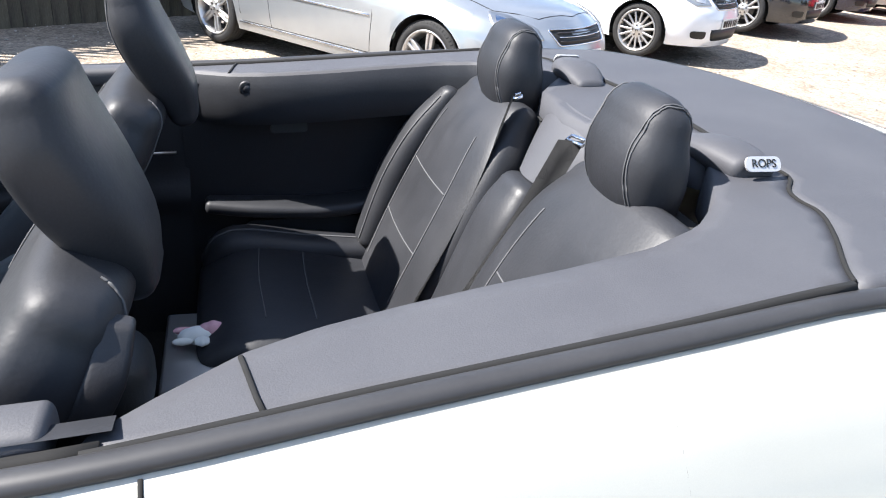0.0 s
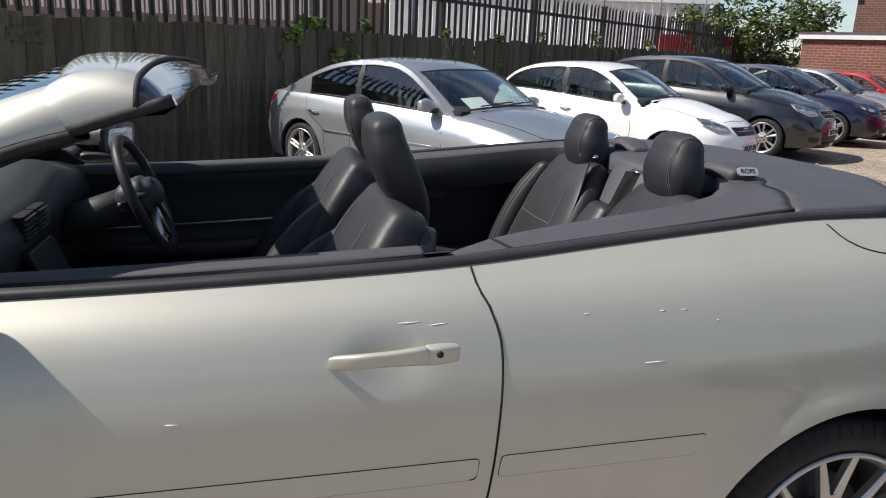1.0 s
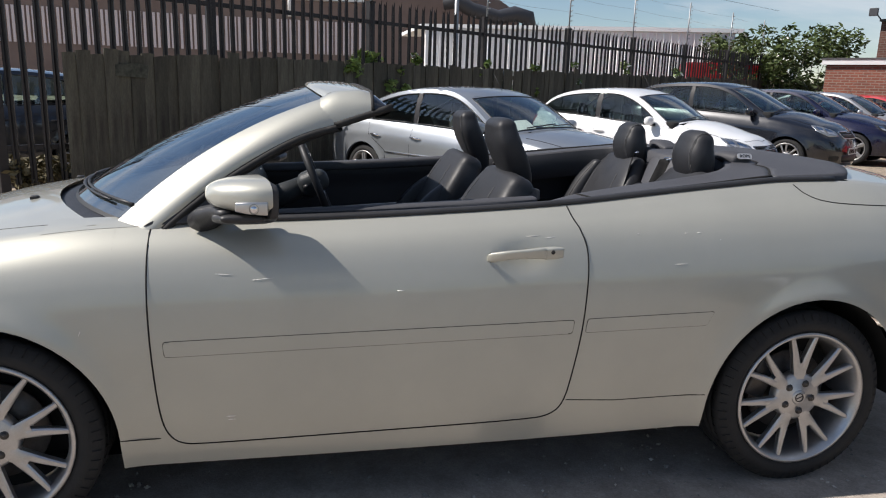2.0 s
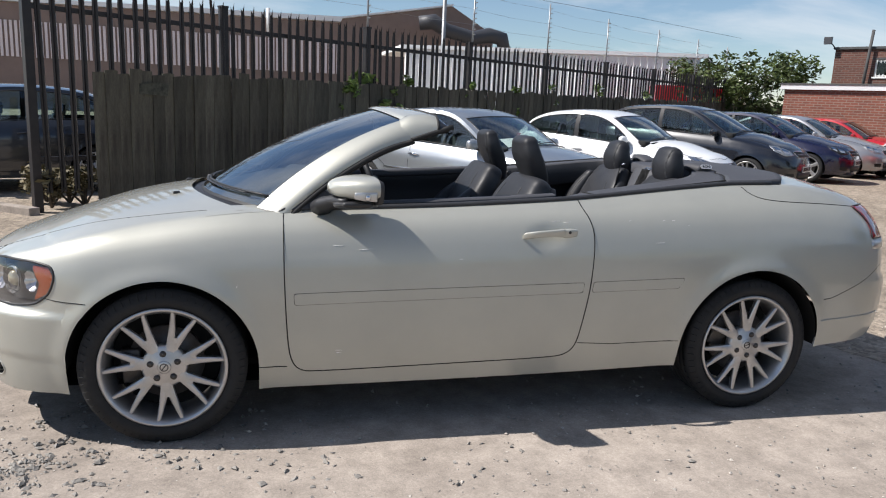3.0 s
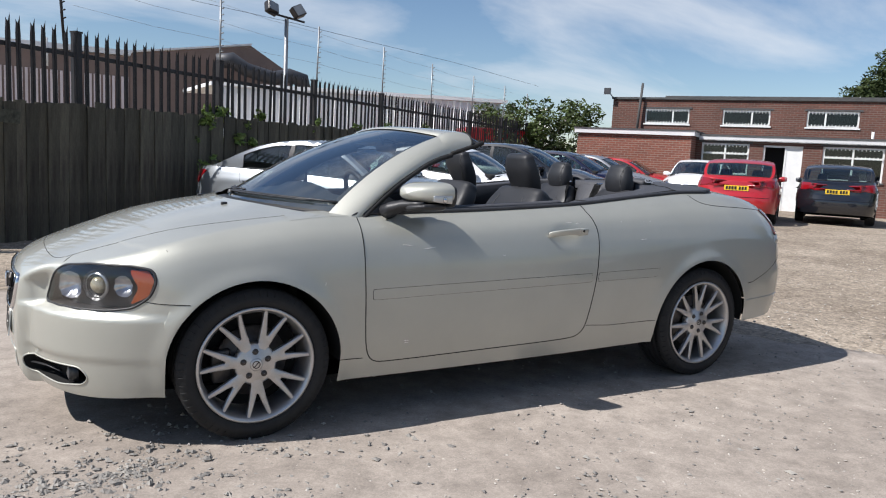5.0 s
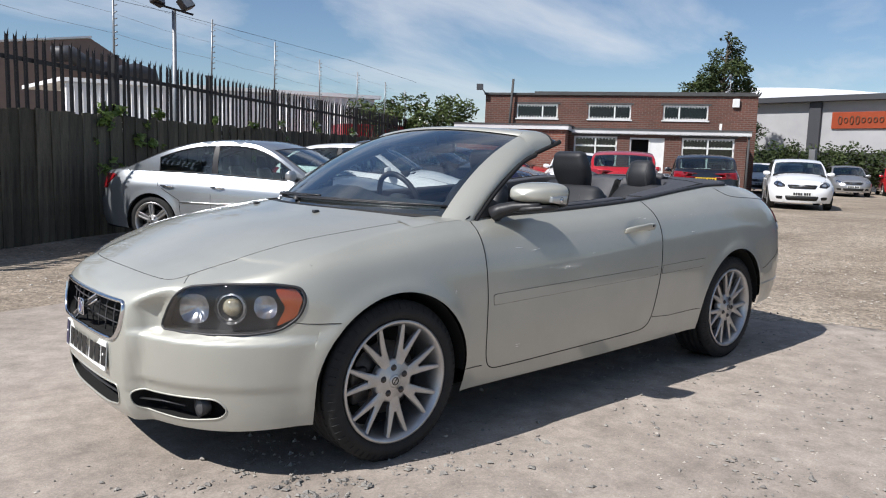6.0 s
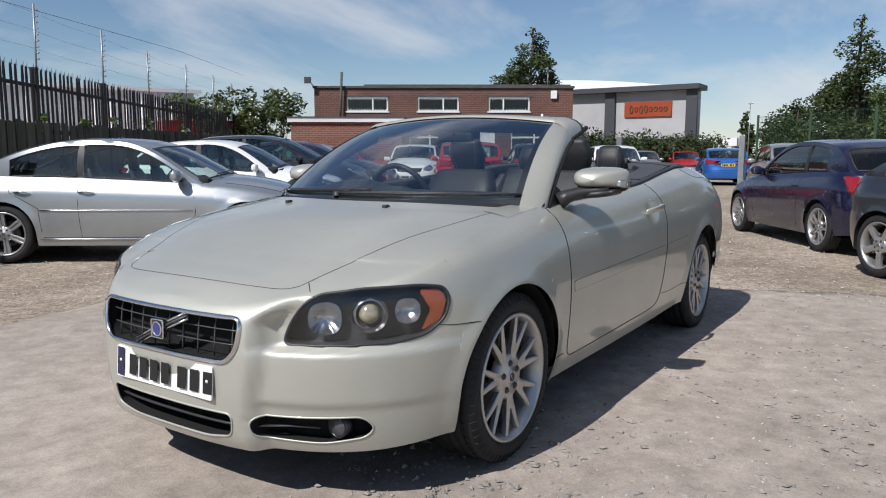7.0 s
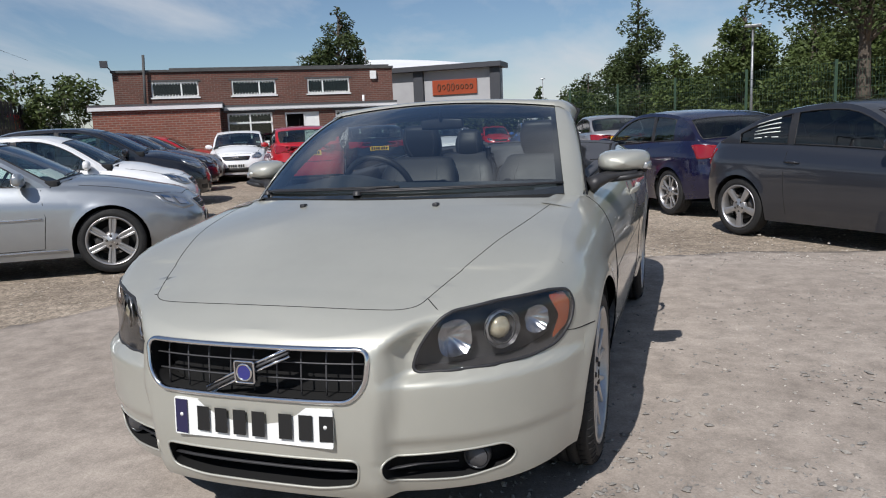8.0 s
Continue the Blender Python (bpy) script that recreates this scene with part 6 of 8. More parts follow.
part("front_bulkhead", box(-1.12, -1.08, -0.66, 0.66, 0.26, 0.90, 0.01), CARPET, hero, smooth=False)
part("boot_floor", box(1.22, 2.05, -0.5, 0.5, 0.5, 0.53), CARPET, hero, smooth=False)
part("centre_console", pillow([(-0.60, 0, 0.50), (-0.35, 0, 0.52), (0.0, 0, 0.55), (0.30, 0, 0.56)], (0, 1, 0), [(0.11, 0.08), (0.11, 0.07), (0.10, 0.08), (0.09, 0.08)], p=4, seg=20), DASH, hero)
part("gear_lever", tube([(-0.33, 0, 0.58), (-0.32, 0, 0.66), (-0.30, 0, 0.70)], [0.012, 0.012, 0.026], seg=10), SATIN, hero)
part("parcel_tray", box(0.36, 0.52, -0.60, 0.30, 0.50, 0.52, 0.006), SATIN, hero, smooth=False)

# ---- dashboard and wheel ----
def dash(u, v):
    k = 2 * u - 1
    q = [(-1.18, 0.945), (-1.0, 0.965), (-0.80, 0.985), (-0.68, 0.985), (-0.60, 0.955), (-0.575, 0.90), (-0.60, 0.80), (-0.62, 0.70), (-0.68, 0.55), (-0.75, 0.45)]
    t = v * (len(q) - 1)
    i = min(int(t), len(q) - 2)
    x, z = q[i][0] + (q[i + 1][0] - q[i][0]) * (t - i), q[i][1] + (q[i + 1][1] - q[i][1]) * (t - i)
    x = max(x, SB(min(1, abs(k) * 0.98)).x + 0.045)
    hood = 0.045 * math.exp(-((k * 0.68 - 0.37) / 0.17) ** 2) * (1 if z > 0.9 else 0.4) if x > -0.85 else 0
    return Vector((x + 0.006 * (1 - k * k) * (v > 0.2), 0.68 * k, z + hood))


ds = part("dashboard", grid(dash, 36, 27), DASH, hero, "dark grey moulded dashboard")
for y0, y1, n in ((-0.105, 0.105, 2), (-0.60, -0.50, 1)):
    for j in range(n):
        vx = -0.566
        a, b = y0 + (y1 - y0) * j / n, y0 + (y1 - y0) * (j + 1) / n - 0.012
        part("air_vent", box(vx - 0.06, vx, a, b, 0.885, 0.955, 0.004), GAP, ds, smooth=False)
        for k in range(5):
            z = 0.894 + 0.0125 * k
            part("vent_slat", box(vx - 0.012, vx + 0.006, a + 0.004, b - 0.004, z, z + 0.004), SATIN, ds, smooth=False)
part("centre_stack", prism(rounded([(-0.10, 0.50), (0.10, 0.50), (0.11, 0.86), (-0.11, 0.86)], 0.02, 3), 0, 0.02, lambda a, b, d: Vector((-0.580 + 0.40 * (0.86 - b) + d, a, b)), bev=0.004), TRIM, ds, smooth=False)
wc, wn = Vector((-0.345, 0.37, 0.925)), Vector((-0.15, 0, -0.37)).normalized()
wup = Vector((-0.15, 0, 0.37)).normalized()
ring = [wc + 0.187 * (math.cos(a) * Vector((0, 1, 0)) + math.sin(a) * wup) for a in np.linspace(0, 6.28319, 49)[:-1]]
sw = part("steering_wheel", tube(ring, 0.0165, seg=12, closed=True), LEATHER, hero, "black leather steering wheel")
ax = Vector((-0.37, 0, -0.15)).normalized()
part("wheel_hub", pillow([wc - ax * -0.045, wc, wc + ax * -0.012], (0, 1, 0), [(0.07, 0.06), (0.075, 0.062), (0.06, 0.05)], p=3, seg=24), DASH, sw)
for a in (0.15, math.pi - 0.15, -1.25, math.pi + 1.25):
    d = math.cos(a) * Vector((0, 1, 0)) + math.sin(a) * wup
    part("wheel_spoke", tube([wc + d * 0.06, wc + d * 0.13, wc + d * 0.185], [0.02, 0.014, 0.012], seg=8, flat=0.5), DASH if abs(a) < 1 or a > 2 and a < 3.2 else SATIN, sw)
part("steering_column", tube([wc + ax * 0.02, wc + ax * 0.35], [0.045, 0.06], seg=14), DASH, sw)
for e in (-1, 1):
    part("stalk", tube([wc + ax * 0.06 + Vector((0, e * 0.03, 0)), wc + ax * 0.05 + Vector((0, e * 0.17, 0.015))], [0.008, 0.010], seg=8), TRIM, sw)
part("interior_mirror", pillow([(-0.36, -0.10, 1.255), (-0.36, 0.0, 1.26), (-0.36, 0.10, 1.255)], (0, 0, 1), [(0.026, 0.016), (0.033, 0.02), (0.026, 0.016)], p=3, seg=20), TRIM, hero)
part("mirror_stem", tube([(-0.375, 0, 1.27), (-0.405, 0, 1.335)], 0.010, seg=8), TRIM, hero)
for e in (-1, 1):
    part("sun_visor", prism(rounded([(e * 0.08, 0.0), (e * 0.50, 0.0), (e * 0.50, 0.13), (e * 0.08, 0.14)], 0.02, 3), 0, 0.014, lambda a, b, d: Vector((-0.345 + b * 0.9, a, 1.305 - d - b * 0.06 - 0.08 * a * a))), DASH, hero, smooth=False)
# a small plush toy on the floor behind the front seat
toy = thing("soft_toy", "small white and pink plush toy lying behind the seat", "toy", pose(0.432, 0.16, 0.545) @ Matrix.Scale(0.75, 4))
for nm, c, r, m in (("toy_body", (0, 0, 0), (0.04, 0.03, 0.028), PAPER), ("toy_head", (0.045, 0.01, 0.012), (0.028, 0.026, 0.026), PINK), ("toy_leg", (-0.04, 0.03, 0.0), (0.026, 0.012, 0.012), PINK), ("toy_leg", (-0.04, -0.03, 0.0), (0.026, 0.012, 0.012), PAPER), ("toy_arm", (0.015, -0.04, 0.004), (0.012, 0.026, 0.012), PAPER)):
    part(nm, pillow([Vector(c) + Vector((t * r[0], 0, 0)) for t in (-0.6, 0, 0.6)], (0, 1, 0), [(r[1] * 0.8, r[2] * 0.8), (r[1], r[2]), (r[1] * 0.8, r[2] * 0.8)], p=2, seg=14, ends=0.7), m, toy)

# ---- parked cars ----
def bars_plate(car, where, face, material, name="number_plate", n=7):
    """A plate with plain bars; where(a, b, d) gives its points, face: +1 reads towards -x."""
    pl = part(name, prism([(-0.26, -0.055), (0.26, -0.055), (0.26, 0.055), (-0.26, 0.055)], 0, 0.006, where), material, car, "number plate with black bars", smooth=False)
    for k in range(n):
        bm = bmesh.new()
        yy = face * (0.205 - 0.062 * k - (0.03 if k > 3 else 0))
        prism([(yy - 0.022, -0.036), (yy + 0.022, -0.036), (yy + 0.022, 0.036), (yy - 0.022, 0.036)], 0.0062, 0.0075, where, bm=bm)
        part("plate_bar", bm, INK, pl, smooth=False)


def bend(pts, r, n=6):
    """An open line with its inner corners rounded."""
    out = [pts[0]]
    for a, p, b in zip(pts, pts[1:], pts[2:]):
        a, p, b = Vector(a), Vector(p), Vector(b)
        t0, t1 = min(r, (a - p).length * 0.48), min(r, (b - p).length * 0.48)
        p0, p1 = p + (a - p).normalized() * t0, p + (b - p).normalized() * t1
        out += [tuple((1 - j / n) ** 2 * p0 + 2 * (j / n) * (1 - j / n) * p + (j / n) ** 2 * p1) for j in range(n + 1)]
    return out + [pts[-1]]


def run_of(pts):
    """Points along a line by the share of its length."""
    q = np.array(pts, float)
    d = np.concatenate([[0], np.cumsum(np.hypot(*np.diff(q, axis=0).T))])
    return lambda t: (float(np.interp(t * d[-1], d, q[:, 0])), float(np.interp(t * d[-1], d, q[:, 1])))


def parked_car(name, label, at, paint, wb, nose, tail, half, R, cowl, roof, back, belt, style, detail=True, lean=0.06, plate_rear=True, moulding=None, group="", stickers=0, lamps_dark=False, marked=False, rear_cabin=0.96, doors=5, pane=None):
    """A saloon or hatchback in its own frame, nose towards -x. cowl (x, z), roof (x0, z0, x1, z1), back (x, z) the foot of the rear glass, belt (front z, rear z)."""
    car = thing(name, label, "car", at, group)
    fa, ra = -wb / 2, wb / 2
    pane = pane or GLASSD
    mid = 0.485 if doors == 5 else 0.56
    (cx, cz), (rx0, rz0, rx1, rz1), (bx, bz), (b0, b1) = cowl, roof, back, belt
    ax = cx + 0.26
    hood0 = cz - 0.30
    crown = [(nose, hood0 - 0.02), (nose + 0.14, hood0 + 0.10), (nose + 0.45, cz - 0.13), (cx, cz), ((cx + bx) / 2, (cz + bz) / 2), (bx, bz), (max(tail - 0.12, bx + 0.05), bz - 0.02), (max(tail, bx + 0.1), bz - 0.10)]
    shoulder = [(nose, hood0 - 0.08), (nose + 0.2, hood0 + 0.0), (nose + 0.5, b0 - 0.16), (ax - 0.1, b0 - 0.02), (ax + 0.2, b0), (bx, b1), (tail - 0.06, b1 - 0.06), (tail, b1 - 0.12)]
    sh = Shell(nose=nose, tail=tail, wide=[(nose, half), (tail, half)], sill=[(nose, 0.20), (fa - R, 0.20), (fa + R, 0.19), (ra - R, 0.19), (tail, 0.27)], shoulder=shoulder, crown=crown,
               side=[(-0.1, -0.07), (0.0, -0.055), (0.15, -0.025), (0.35, -0.006), (0.55, 0.0), (0.735, -0.003), (0.755, -0.006), (0.87, -0.040), (0.96, -0.072), (1.0, -0.095)],
               front_lean=[(0.19, 0.05), (0.3, 0.01), (0.45, 0.0), (0.6, 0.035), (0.75, 0.10), (0.9, 0.2)], rear_lean=[(0.25, -0.05), (0.4, 0.0), (0.6, 0.0), (0.66, -0.04), (0.9, -lean), (1.1, -lean * 1.8)],
               arches=[(fa, R, R * 1.13), (ra, R, R * 1.13)], f0=fa + 0.05, r0=ra + 0.02, pf=2.7, pr=3.4, is_open=lambda x, y: cx + 0.02 + 0.24 * (y / half) ** 2 < x < bx - 0.01,
               step=0.07 if detail else 0.14, ns=14 if detail else 9, nt=8 if detail else 5, arch_n=16 if detail else 10)
    part("body", sh.bm, paint, car)
    # canopy: an arched side rail and a centre line, joined across by the screens and the roof
    yb = lambda x: sh.edge(x, sh.sh(x)) - 0.015
    yt = half - 0.27
    xe = bx - 0.03
    rail = run_of(bend([(ax - 0.02, sh.sh(ax) - 0.004), (rx0 + 0.06, rz0 - 0.035), ((rx0 + rx1) / 2, (rz0 + rz1) / 2 + 0.012), (rx1, rz1 - 0.045), (xe, sh.sh(xe) - 0.004)], 0.42))
    keel = run_of(bend([(cx + 0.02, cz - 0.005), (rx0 - 0.06, rz0 + 0.012), ((rx0 + rx1) / 2, (rz0 + rz1) / 2 + 0.055), (rx1 + 0.05, rz1 + 0.005), (bx + 0.01, bz - 0.005)], 0.40))
    tall = max(rz0, rz1) - min(b0, b1)

    def inset(z, low):
        """How far up the cabin's side a height is, from 0 at the belt to 1 at the roof."""
        return max(0.0, min(1.0, (z - low) / tall))

    def edge_at(t):
        x, z = rail(t)
        low = sh.sh(x) - 0.004
        h = inset(z, low)
        return Vector((x, yb(x) * (1 - h) + (yt + 0.02) * h + 0.03 * math.sin(math.pi * h), max(z, low)))

    def flank(u, v, sg):
        e = edge_at(u)
        low = sh.sh(e.x) - 0.004
        z = low + (e.z - low) * v
        h = inset(z, low)
        return Vector((e.x, sg * (yb(e.x) * (1 - h) + (yt + 0.02) * h + 0.03 * math.sin(math.pi * h)), z))

    def where_x(x):
        return min((abs(rail(k / 200)[0] - x), k / 200) for k in range(201))[1]

    def tops(u):
        return 1 - min(0.9, 0.05 / max(0.06, edge_at(u).z - sh.sh(edge_at(u).x)))
    ua, ub = where_x(ax + 0.24), where_x(ax + (xe - ax) * mid)
    uc, ud = where_x(ax + (xe - ax) * mid + 0.075), where_x(ax + (xe - ax) * min(rear_cabin, 0.93) - 0.02)
    frame_bm = bmesh.new()
    for sg in (-1, 1):
        for u0, u1, n in ((0.0, ua, 5), (ud, 1.0, 6)):
            grid(lambda u, v: flank(u0 + (u1 - u0) * u, v, sg), n, 4, bm=frame_bm)
        pillars = grid(lambda u, v: flank(ub + (uc - ub) * u, 0.05 + (tops(ub + (uc - ub) * u) - 0.05) * v, sg) + Vector((0, -sg * 0.002, 0)), 2, 4)
        part("door_pillar", pillars, TRIM, car)
        for v0, v1 in ((0.0, 0.05), (None, 1.0)):
            grid(lambda u, v: flank(ua + (ud - ua) * u, (tops(ua + (ud - ua) * u) if v0 is None else v0) * (1 - v) + v1 * v, sg), 18, 1, bm=frame_bm)
        for a, b in ((ua, ub), (uc, ud)):
            g = grid(lambda u, v: flank(a + (b - a) * u, 0.05 + (tops(a + (b - a) * u) - 0.05) * v, sg) + Vector((0, -sg * 0.008, 0)), 8, 5)
            gp = part("side_window", g, pane, car)
            lines = [(a + (b - a) * t, 0.05) for t in np.linspace(0, 1, 8)] + [(b + (a - b) * t, tops(b + (a - b) * t)) for t in np.linspace(0, 1, 10)]
            part("window_seal", tube([flank(u, v, sg) + Vector((0, sg * 0.002, 0)) for u, v in lines], 0.008, seg=4, closed=True), TRIM, gp)

    if marked:
        for k, (u0, u1, v) in enumerate(((0.10, 0.75, 0.80), (0.08, 0.72, 0.66), (0.08, 0.78, 0.52), (0.06, 0.82, 0.40), (0.10, 0.28, 0.24), (0.42, 0.48, 0.26), (0.58, 0.80, 0.24))):
            part("writing_bar", tube([flank(uc + (ud - uc) * q, v + 0.04 * q, 1) + Vector((0, 0.006, 0)) for q in (u0 * 0.7 + 0.12, (u0 + u1) * 0.35 + 0.12, u1 * 0.7 + 0.12)], 0.006, seg=5), PAPER, car)

    def skin(k, t):
        e, c = edge_at(t), keel(t)
        q = abs(k)
        return Vector((c[0] + (e.x - c[0]) * q * q, e.y * k, c[1] + (e.z - c[1]) * (0.65 * q * q + 0.35 * q ** 6)))
    t1, t2 = where_x(rx0 + 0.02), where_x(rx1)
    front = lambda u, v: skin(2 * u - 1, t1 * v)
    rear = lambda u, v: skin(2 * u - 1, 1 - (1 - t2) * v)
    for f, nm in ((front, "windscreen"), (rear, "rear_window")):
        gp = part(nm, grid(lambda u, v: f(0.045 + 0.91 * u, 0.05 + 0.90 * v), 16, 8), GLASSD if f is front else pane, car)
        gp.visible_shadow = False
        part("window_seal", tube([f(u, v) for u, v in dense([(0.045, 0.05), (0.955, 0.05), (0.955, 0.95), (0.045, 0.95)], 0.12)], 0.010, seg=4, closed=True), TRIM, gp)
        for u0, u1, v0, v1 in ((0, 0.045, 0, 1), (0.955, 1, 0, 1), (0.045, 0.955, 0.95, 1), (0.045, 0.955, 0, 0.05)):
            grid(lambda u, v: f(u0 + (u1 - u0) * u, v0 + (v1 - v0) * v), 8, 8, bm=frame_bm)
    rf = lambda u, v: skin(2 * u - 1, t1 + (t2 - t1) * v)
    grid(rf, 20, 14, bm=frame_bm)
    bmesh.ops.remove_doubles(frame_bm, verts=frame_bm.verts[:], dist=0.002)
    bmesh.ops.recalc_face_normals(frame_bm, faces=frame_bm.faces[:])
    part("cabin_frame", frame_bm, paint, car)
    # inside
    inner = bmesh.new()
    box(cx + 0.1, bx, -half + 0.16, half - 0.16, 0.30, 0.34, bm=inner)
    box(cx + 0.15, cx + 0.62, -half + 0.14, half - 0.14, 0.55, cz - 0.02, 0.05, bm=inner)
    part("cabin_lining", inner, CARPET, car, smooth=False)
    for xx in (ax + 0.75, ax + 1.55):
        for yy in (-0.36, 0.36):
            if xx < bx - 0.2:
                s = pillow([(xx - 0.06, yy, 0.5), (xx + 0.05, yy, 0.8), (xx + 0.12, yy, 1.02)], (0, 1, 0), [(0.22, 0.07), (0.22, 0.07), (0.17, 0.05)], seg=12)
                se = part("seat", s, LEATHER, car)
                part("headrest", pillow([(xx + 0.14, yy, 1.09), (xx + 0.15, yy, 1.19)], (0, 1, 0), [(0.12, 0.045), (0.10, 0.04)], seg=12), LEATHER, se)
    ring = [Vector((cx + 0.72, 0.36, 0.92)) + 0.18 * (math.cos(a) * Vector((0, 1, 0)) + math.sin(a) * Vector((-0.4, 0, 0.9))) for a in np.linspace(0, 6.2832, 21)[:-1]]
    part("steering_wheel", tube(ring, 0.014, seg=6, closed=True), TRIM, car)
    # wheel houses and floor
    for xc in (fa, ra):
        for sg in (-1, 1):
            un = bmesh.new()
            rr = R * 1.13 + 0.004
            grid(lambda u, v: (xc - rr * math.cos(math.radians(-12 + 204 * u)), sg * (half - 0.03 - 0.3 * v), R + rr * math.sin(math.radians(-12 + 204 * u))), 16, 2, bm=un)
            grid(lambda u, v: (xc - rr * v * math.cos(math.radians(-12 + 204 * u)), sg * (half - 0.33), R + rr * v * math.sin(math.radians(-12 + 204 * u))), 16, 2, bm=un)
            part("wheel_arch_liner", un, GAP, car)
    un = grid(lambda u, v: Vector((nose + 0.08 + (tail - nose - 0.16) * u, (sh.width(nose + 0.08 + (tail - nose - 0.16) * u) - 0.08) * (2 * v - 1), 0.215)), 24, 4)
    part("underbody", un, GAP, car)
    for xc in (fa, ra):
        for sg in (-1, 1):
            add_wheel(car, (xc, sg * (half - 0.115), R), R, R * (0.755 if detail else 0.70), 0.205, style, WHEELS, flip=sg > 0, turn=17 * xc + 11 * sg, low=not detail)
    # front: grille, intake, lamps, plate
    gz = hood0 - 0.06
    W = half
    fput = lambda a, b, o=0.0: sh.on_front(a, b, o)
    gr = rounded([(-0.40, gz + 0.05), (-0.34, gz - 0.06), (0.34, gz - 0.06), (0.40, gz + 0.05)], 0.03, 3)
    part("grille", patch(gr, fput, 0.004, 14, thick=0.02), INK, car)
    part("grille_frame", rim(gr, fput, 0.006, 0.007, seg=5, step=0.04), CHROME, car)
    for k in range(3):
        part("grille_bar", tube([fput(a, gz - 0.03 + 0.028 * k, 0.008) for a in np.linspace(-0.32, 0.32, 8)], 0.005, seg=4), CHROME if k == 1 else TRIM, car)
    lo = rounded([(-0.45, 0.40), (-0.40, 0.27), (0.40, 0.27), (0.45, 0.40)], 0.04, 3)
    part("lower_intake", patch(lo, fput, 0.004, 14, thick=0.02), INK, car)
    p = fput(0, 0.46, 0)
    bars_plate(car, lambda a, b, d, p=p: Vector((p.x - 0.012 - d + 0.25 * a * a, a, 0.455 + b)), 1, PLATE_W)
    d45 = Vector((0.75, 0.66, 0)).normalized()
    for sg in (-1, 1):
        e = Vector((0.66, 0.75 * sg, 0))
        base = Vector((nose + 0.10, sg * (W - 0.40), 0))

        def lput(a, b, o=0.0, sg=sg, e=e, base=base):
            q = base + e * a - Vector((d45.x, -sg * d45.y, 0)) * 1.2 + Vector((0, 0, b))
            hit = sh.along(q, Vector((d45.x, -sg * d45.y, 0)), o)
            return hit if hit is not None else base + e * a + Vector((0, 0, b))
        lp = rounded([(-0.02, gz - 0.02), (0.04, gz + 0.06), (0.26, gz + 0.135), (0.42, gz + 0.15), (0.40, gz + 0.06), (0.20, gz - 0.03)], 0.02, 3)
        lm = part("headlamp", patch(lp, lput, 0.004, 16, thick=0.02), LAMPDARK if lamps_dark else SATIN, car, "clear headlamp")
        part("lamp_reflector", patch(rounded([(0.07, gz + 0.0), (0.10, gz + 0.06), (0.24, gz + 0.105), (0.22, gz + 0.02)], 0.02, 3), lput, 0.009, 8), CHROME, lm)
        part("lamp_reflector", patch(rounded([(0.27, gz + 0.03), (0.28, gz + 0.11), (0.37, gz + 0.13), (0.36, gz + 0.07)], 0.02, 3), lput, 0.009, 8), CHROME, lm)
        fg = rounded([(sg * 0.50, 0.38), (sg * 0.50, 0.29), (sg * 0.66, 0.30), (sg * 0.68, 0.38)], 0.03, 3)
        part("fog_recess", patch(fg, fput, 0.004, 8), INK, car)
        # tail lamps
        tl = rounded([(sg * (W - 0.34), b1 - 0.07), (sg * (W - 0.09), b1 - 0.05), (sg * (W - 0.09), b1 - 0.25), (sg * (W - 0.30), b1 - 0.22)], 0.03, 3)
        tm = part("tail_lamp", patch(tl, lambda a, b, o=0.0: sh.on_back(a, b, o), 0.008, 10, thick=0.02), REDLENS, car, "red tail lamp")
        tw = rounded([(tail - 0.17, b1 - 0.08), (tail - 0.04, b1 - 0.07), (tail - 0.04, b1 - 0.25), (tail - 0.12, b1 - 0.22)], 0.02, 3)
        part("tail_lamp_side", patch(tw, lambda a, b, o=0.0, sg=sg: sh.on_side(a, b, sg, o), 0.008, 10, thick=0.02), REDLENS, tm)
        # doors
        sp = lambda x, z, o=0.0, sg=sg: sh.on_side(x, z, sg, o)
        xb = ax + (bx - ax) * (mid + 0.015) - 0.02
        seams_at = ([(ax + 0.05, b0 - 0.03), (ax + 0.02, 0.6), (ax + 0.06, 0.30)], [(xb, b0 + 0.0), (xb, 0.6), (xb - 0.02, 0.28)], [(ra - 0.05, b1 - 0.04), (ra - 0.10, 0.80), (ra - R * 1.25, 0.62), (ra - R * 1.32, 0.35)], [(ax + 0.06, 0.29), (ra - R * 1.35, 0.285)])
        for pts in seams_at if doors == 5 else seams_at[:2]:
            part("door_gap", tube([sp(x, z, -0.0005) for x, z in dense(pts, 0.10, closed=False)], 0.004, seg=4), GAP, car)
        for xh in (xb - 0.10, ra - 0.24)[:doors // 2]:
            part("door_handle", tube([sp(xh - 0.09, b0 - 0.12, 0.012), sp(xh, b0 - 0.115, 0.035), sp(xh + 0.09, b0 - 0.11, 0.012)], [0.010, 0.014, 0.010], seg=6), paint if moulding is None else CHROME, car)
        if moulding is not None:
            part("side_strip", tube([sp(x, moulding, 0.004) for x in np.linspace(ax + 0.05, ra - R * 1.3, 12)], 0.012, seg=6, flat=0.6), CHROME, car)
            part("sill_strip", tube([sp(x, 0.27, 0.003) for x in np.linspace(fa + R * 1.25, ra - R * 1.25, 12)], 0.009, seg=6, flat=0.6), CHROME, car)
        my = yb(ax + 0.2)
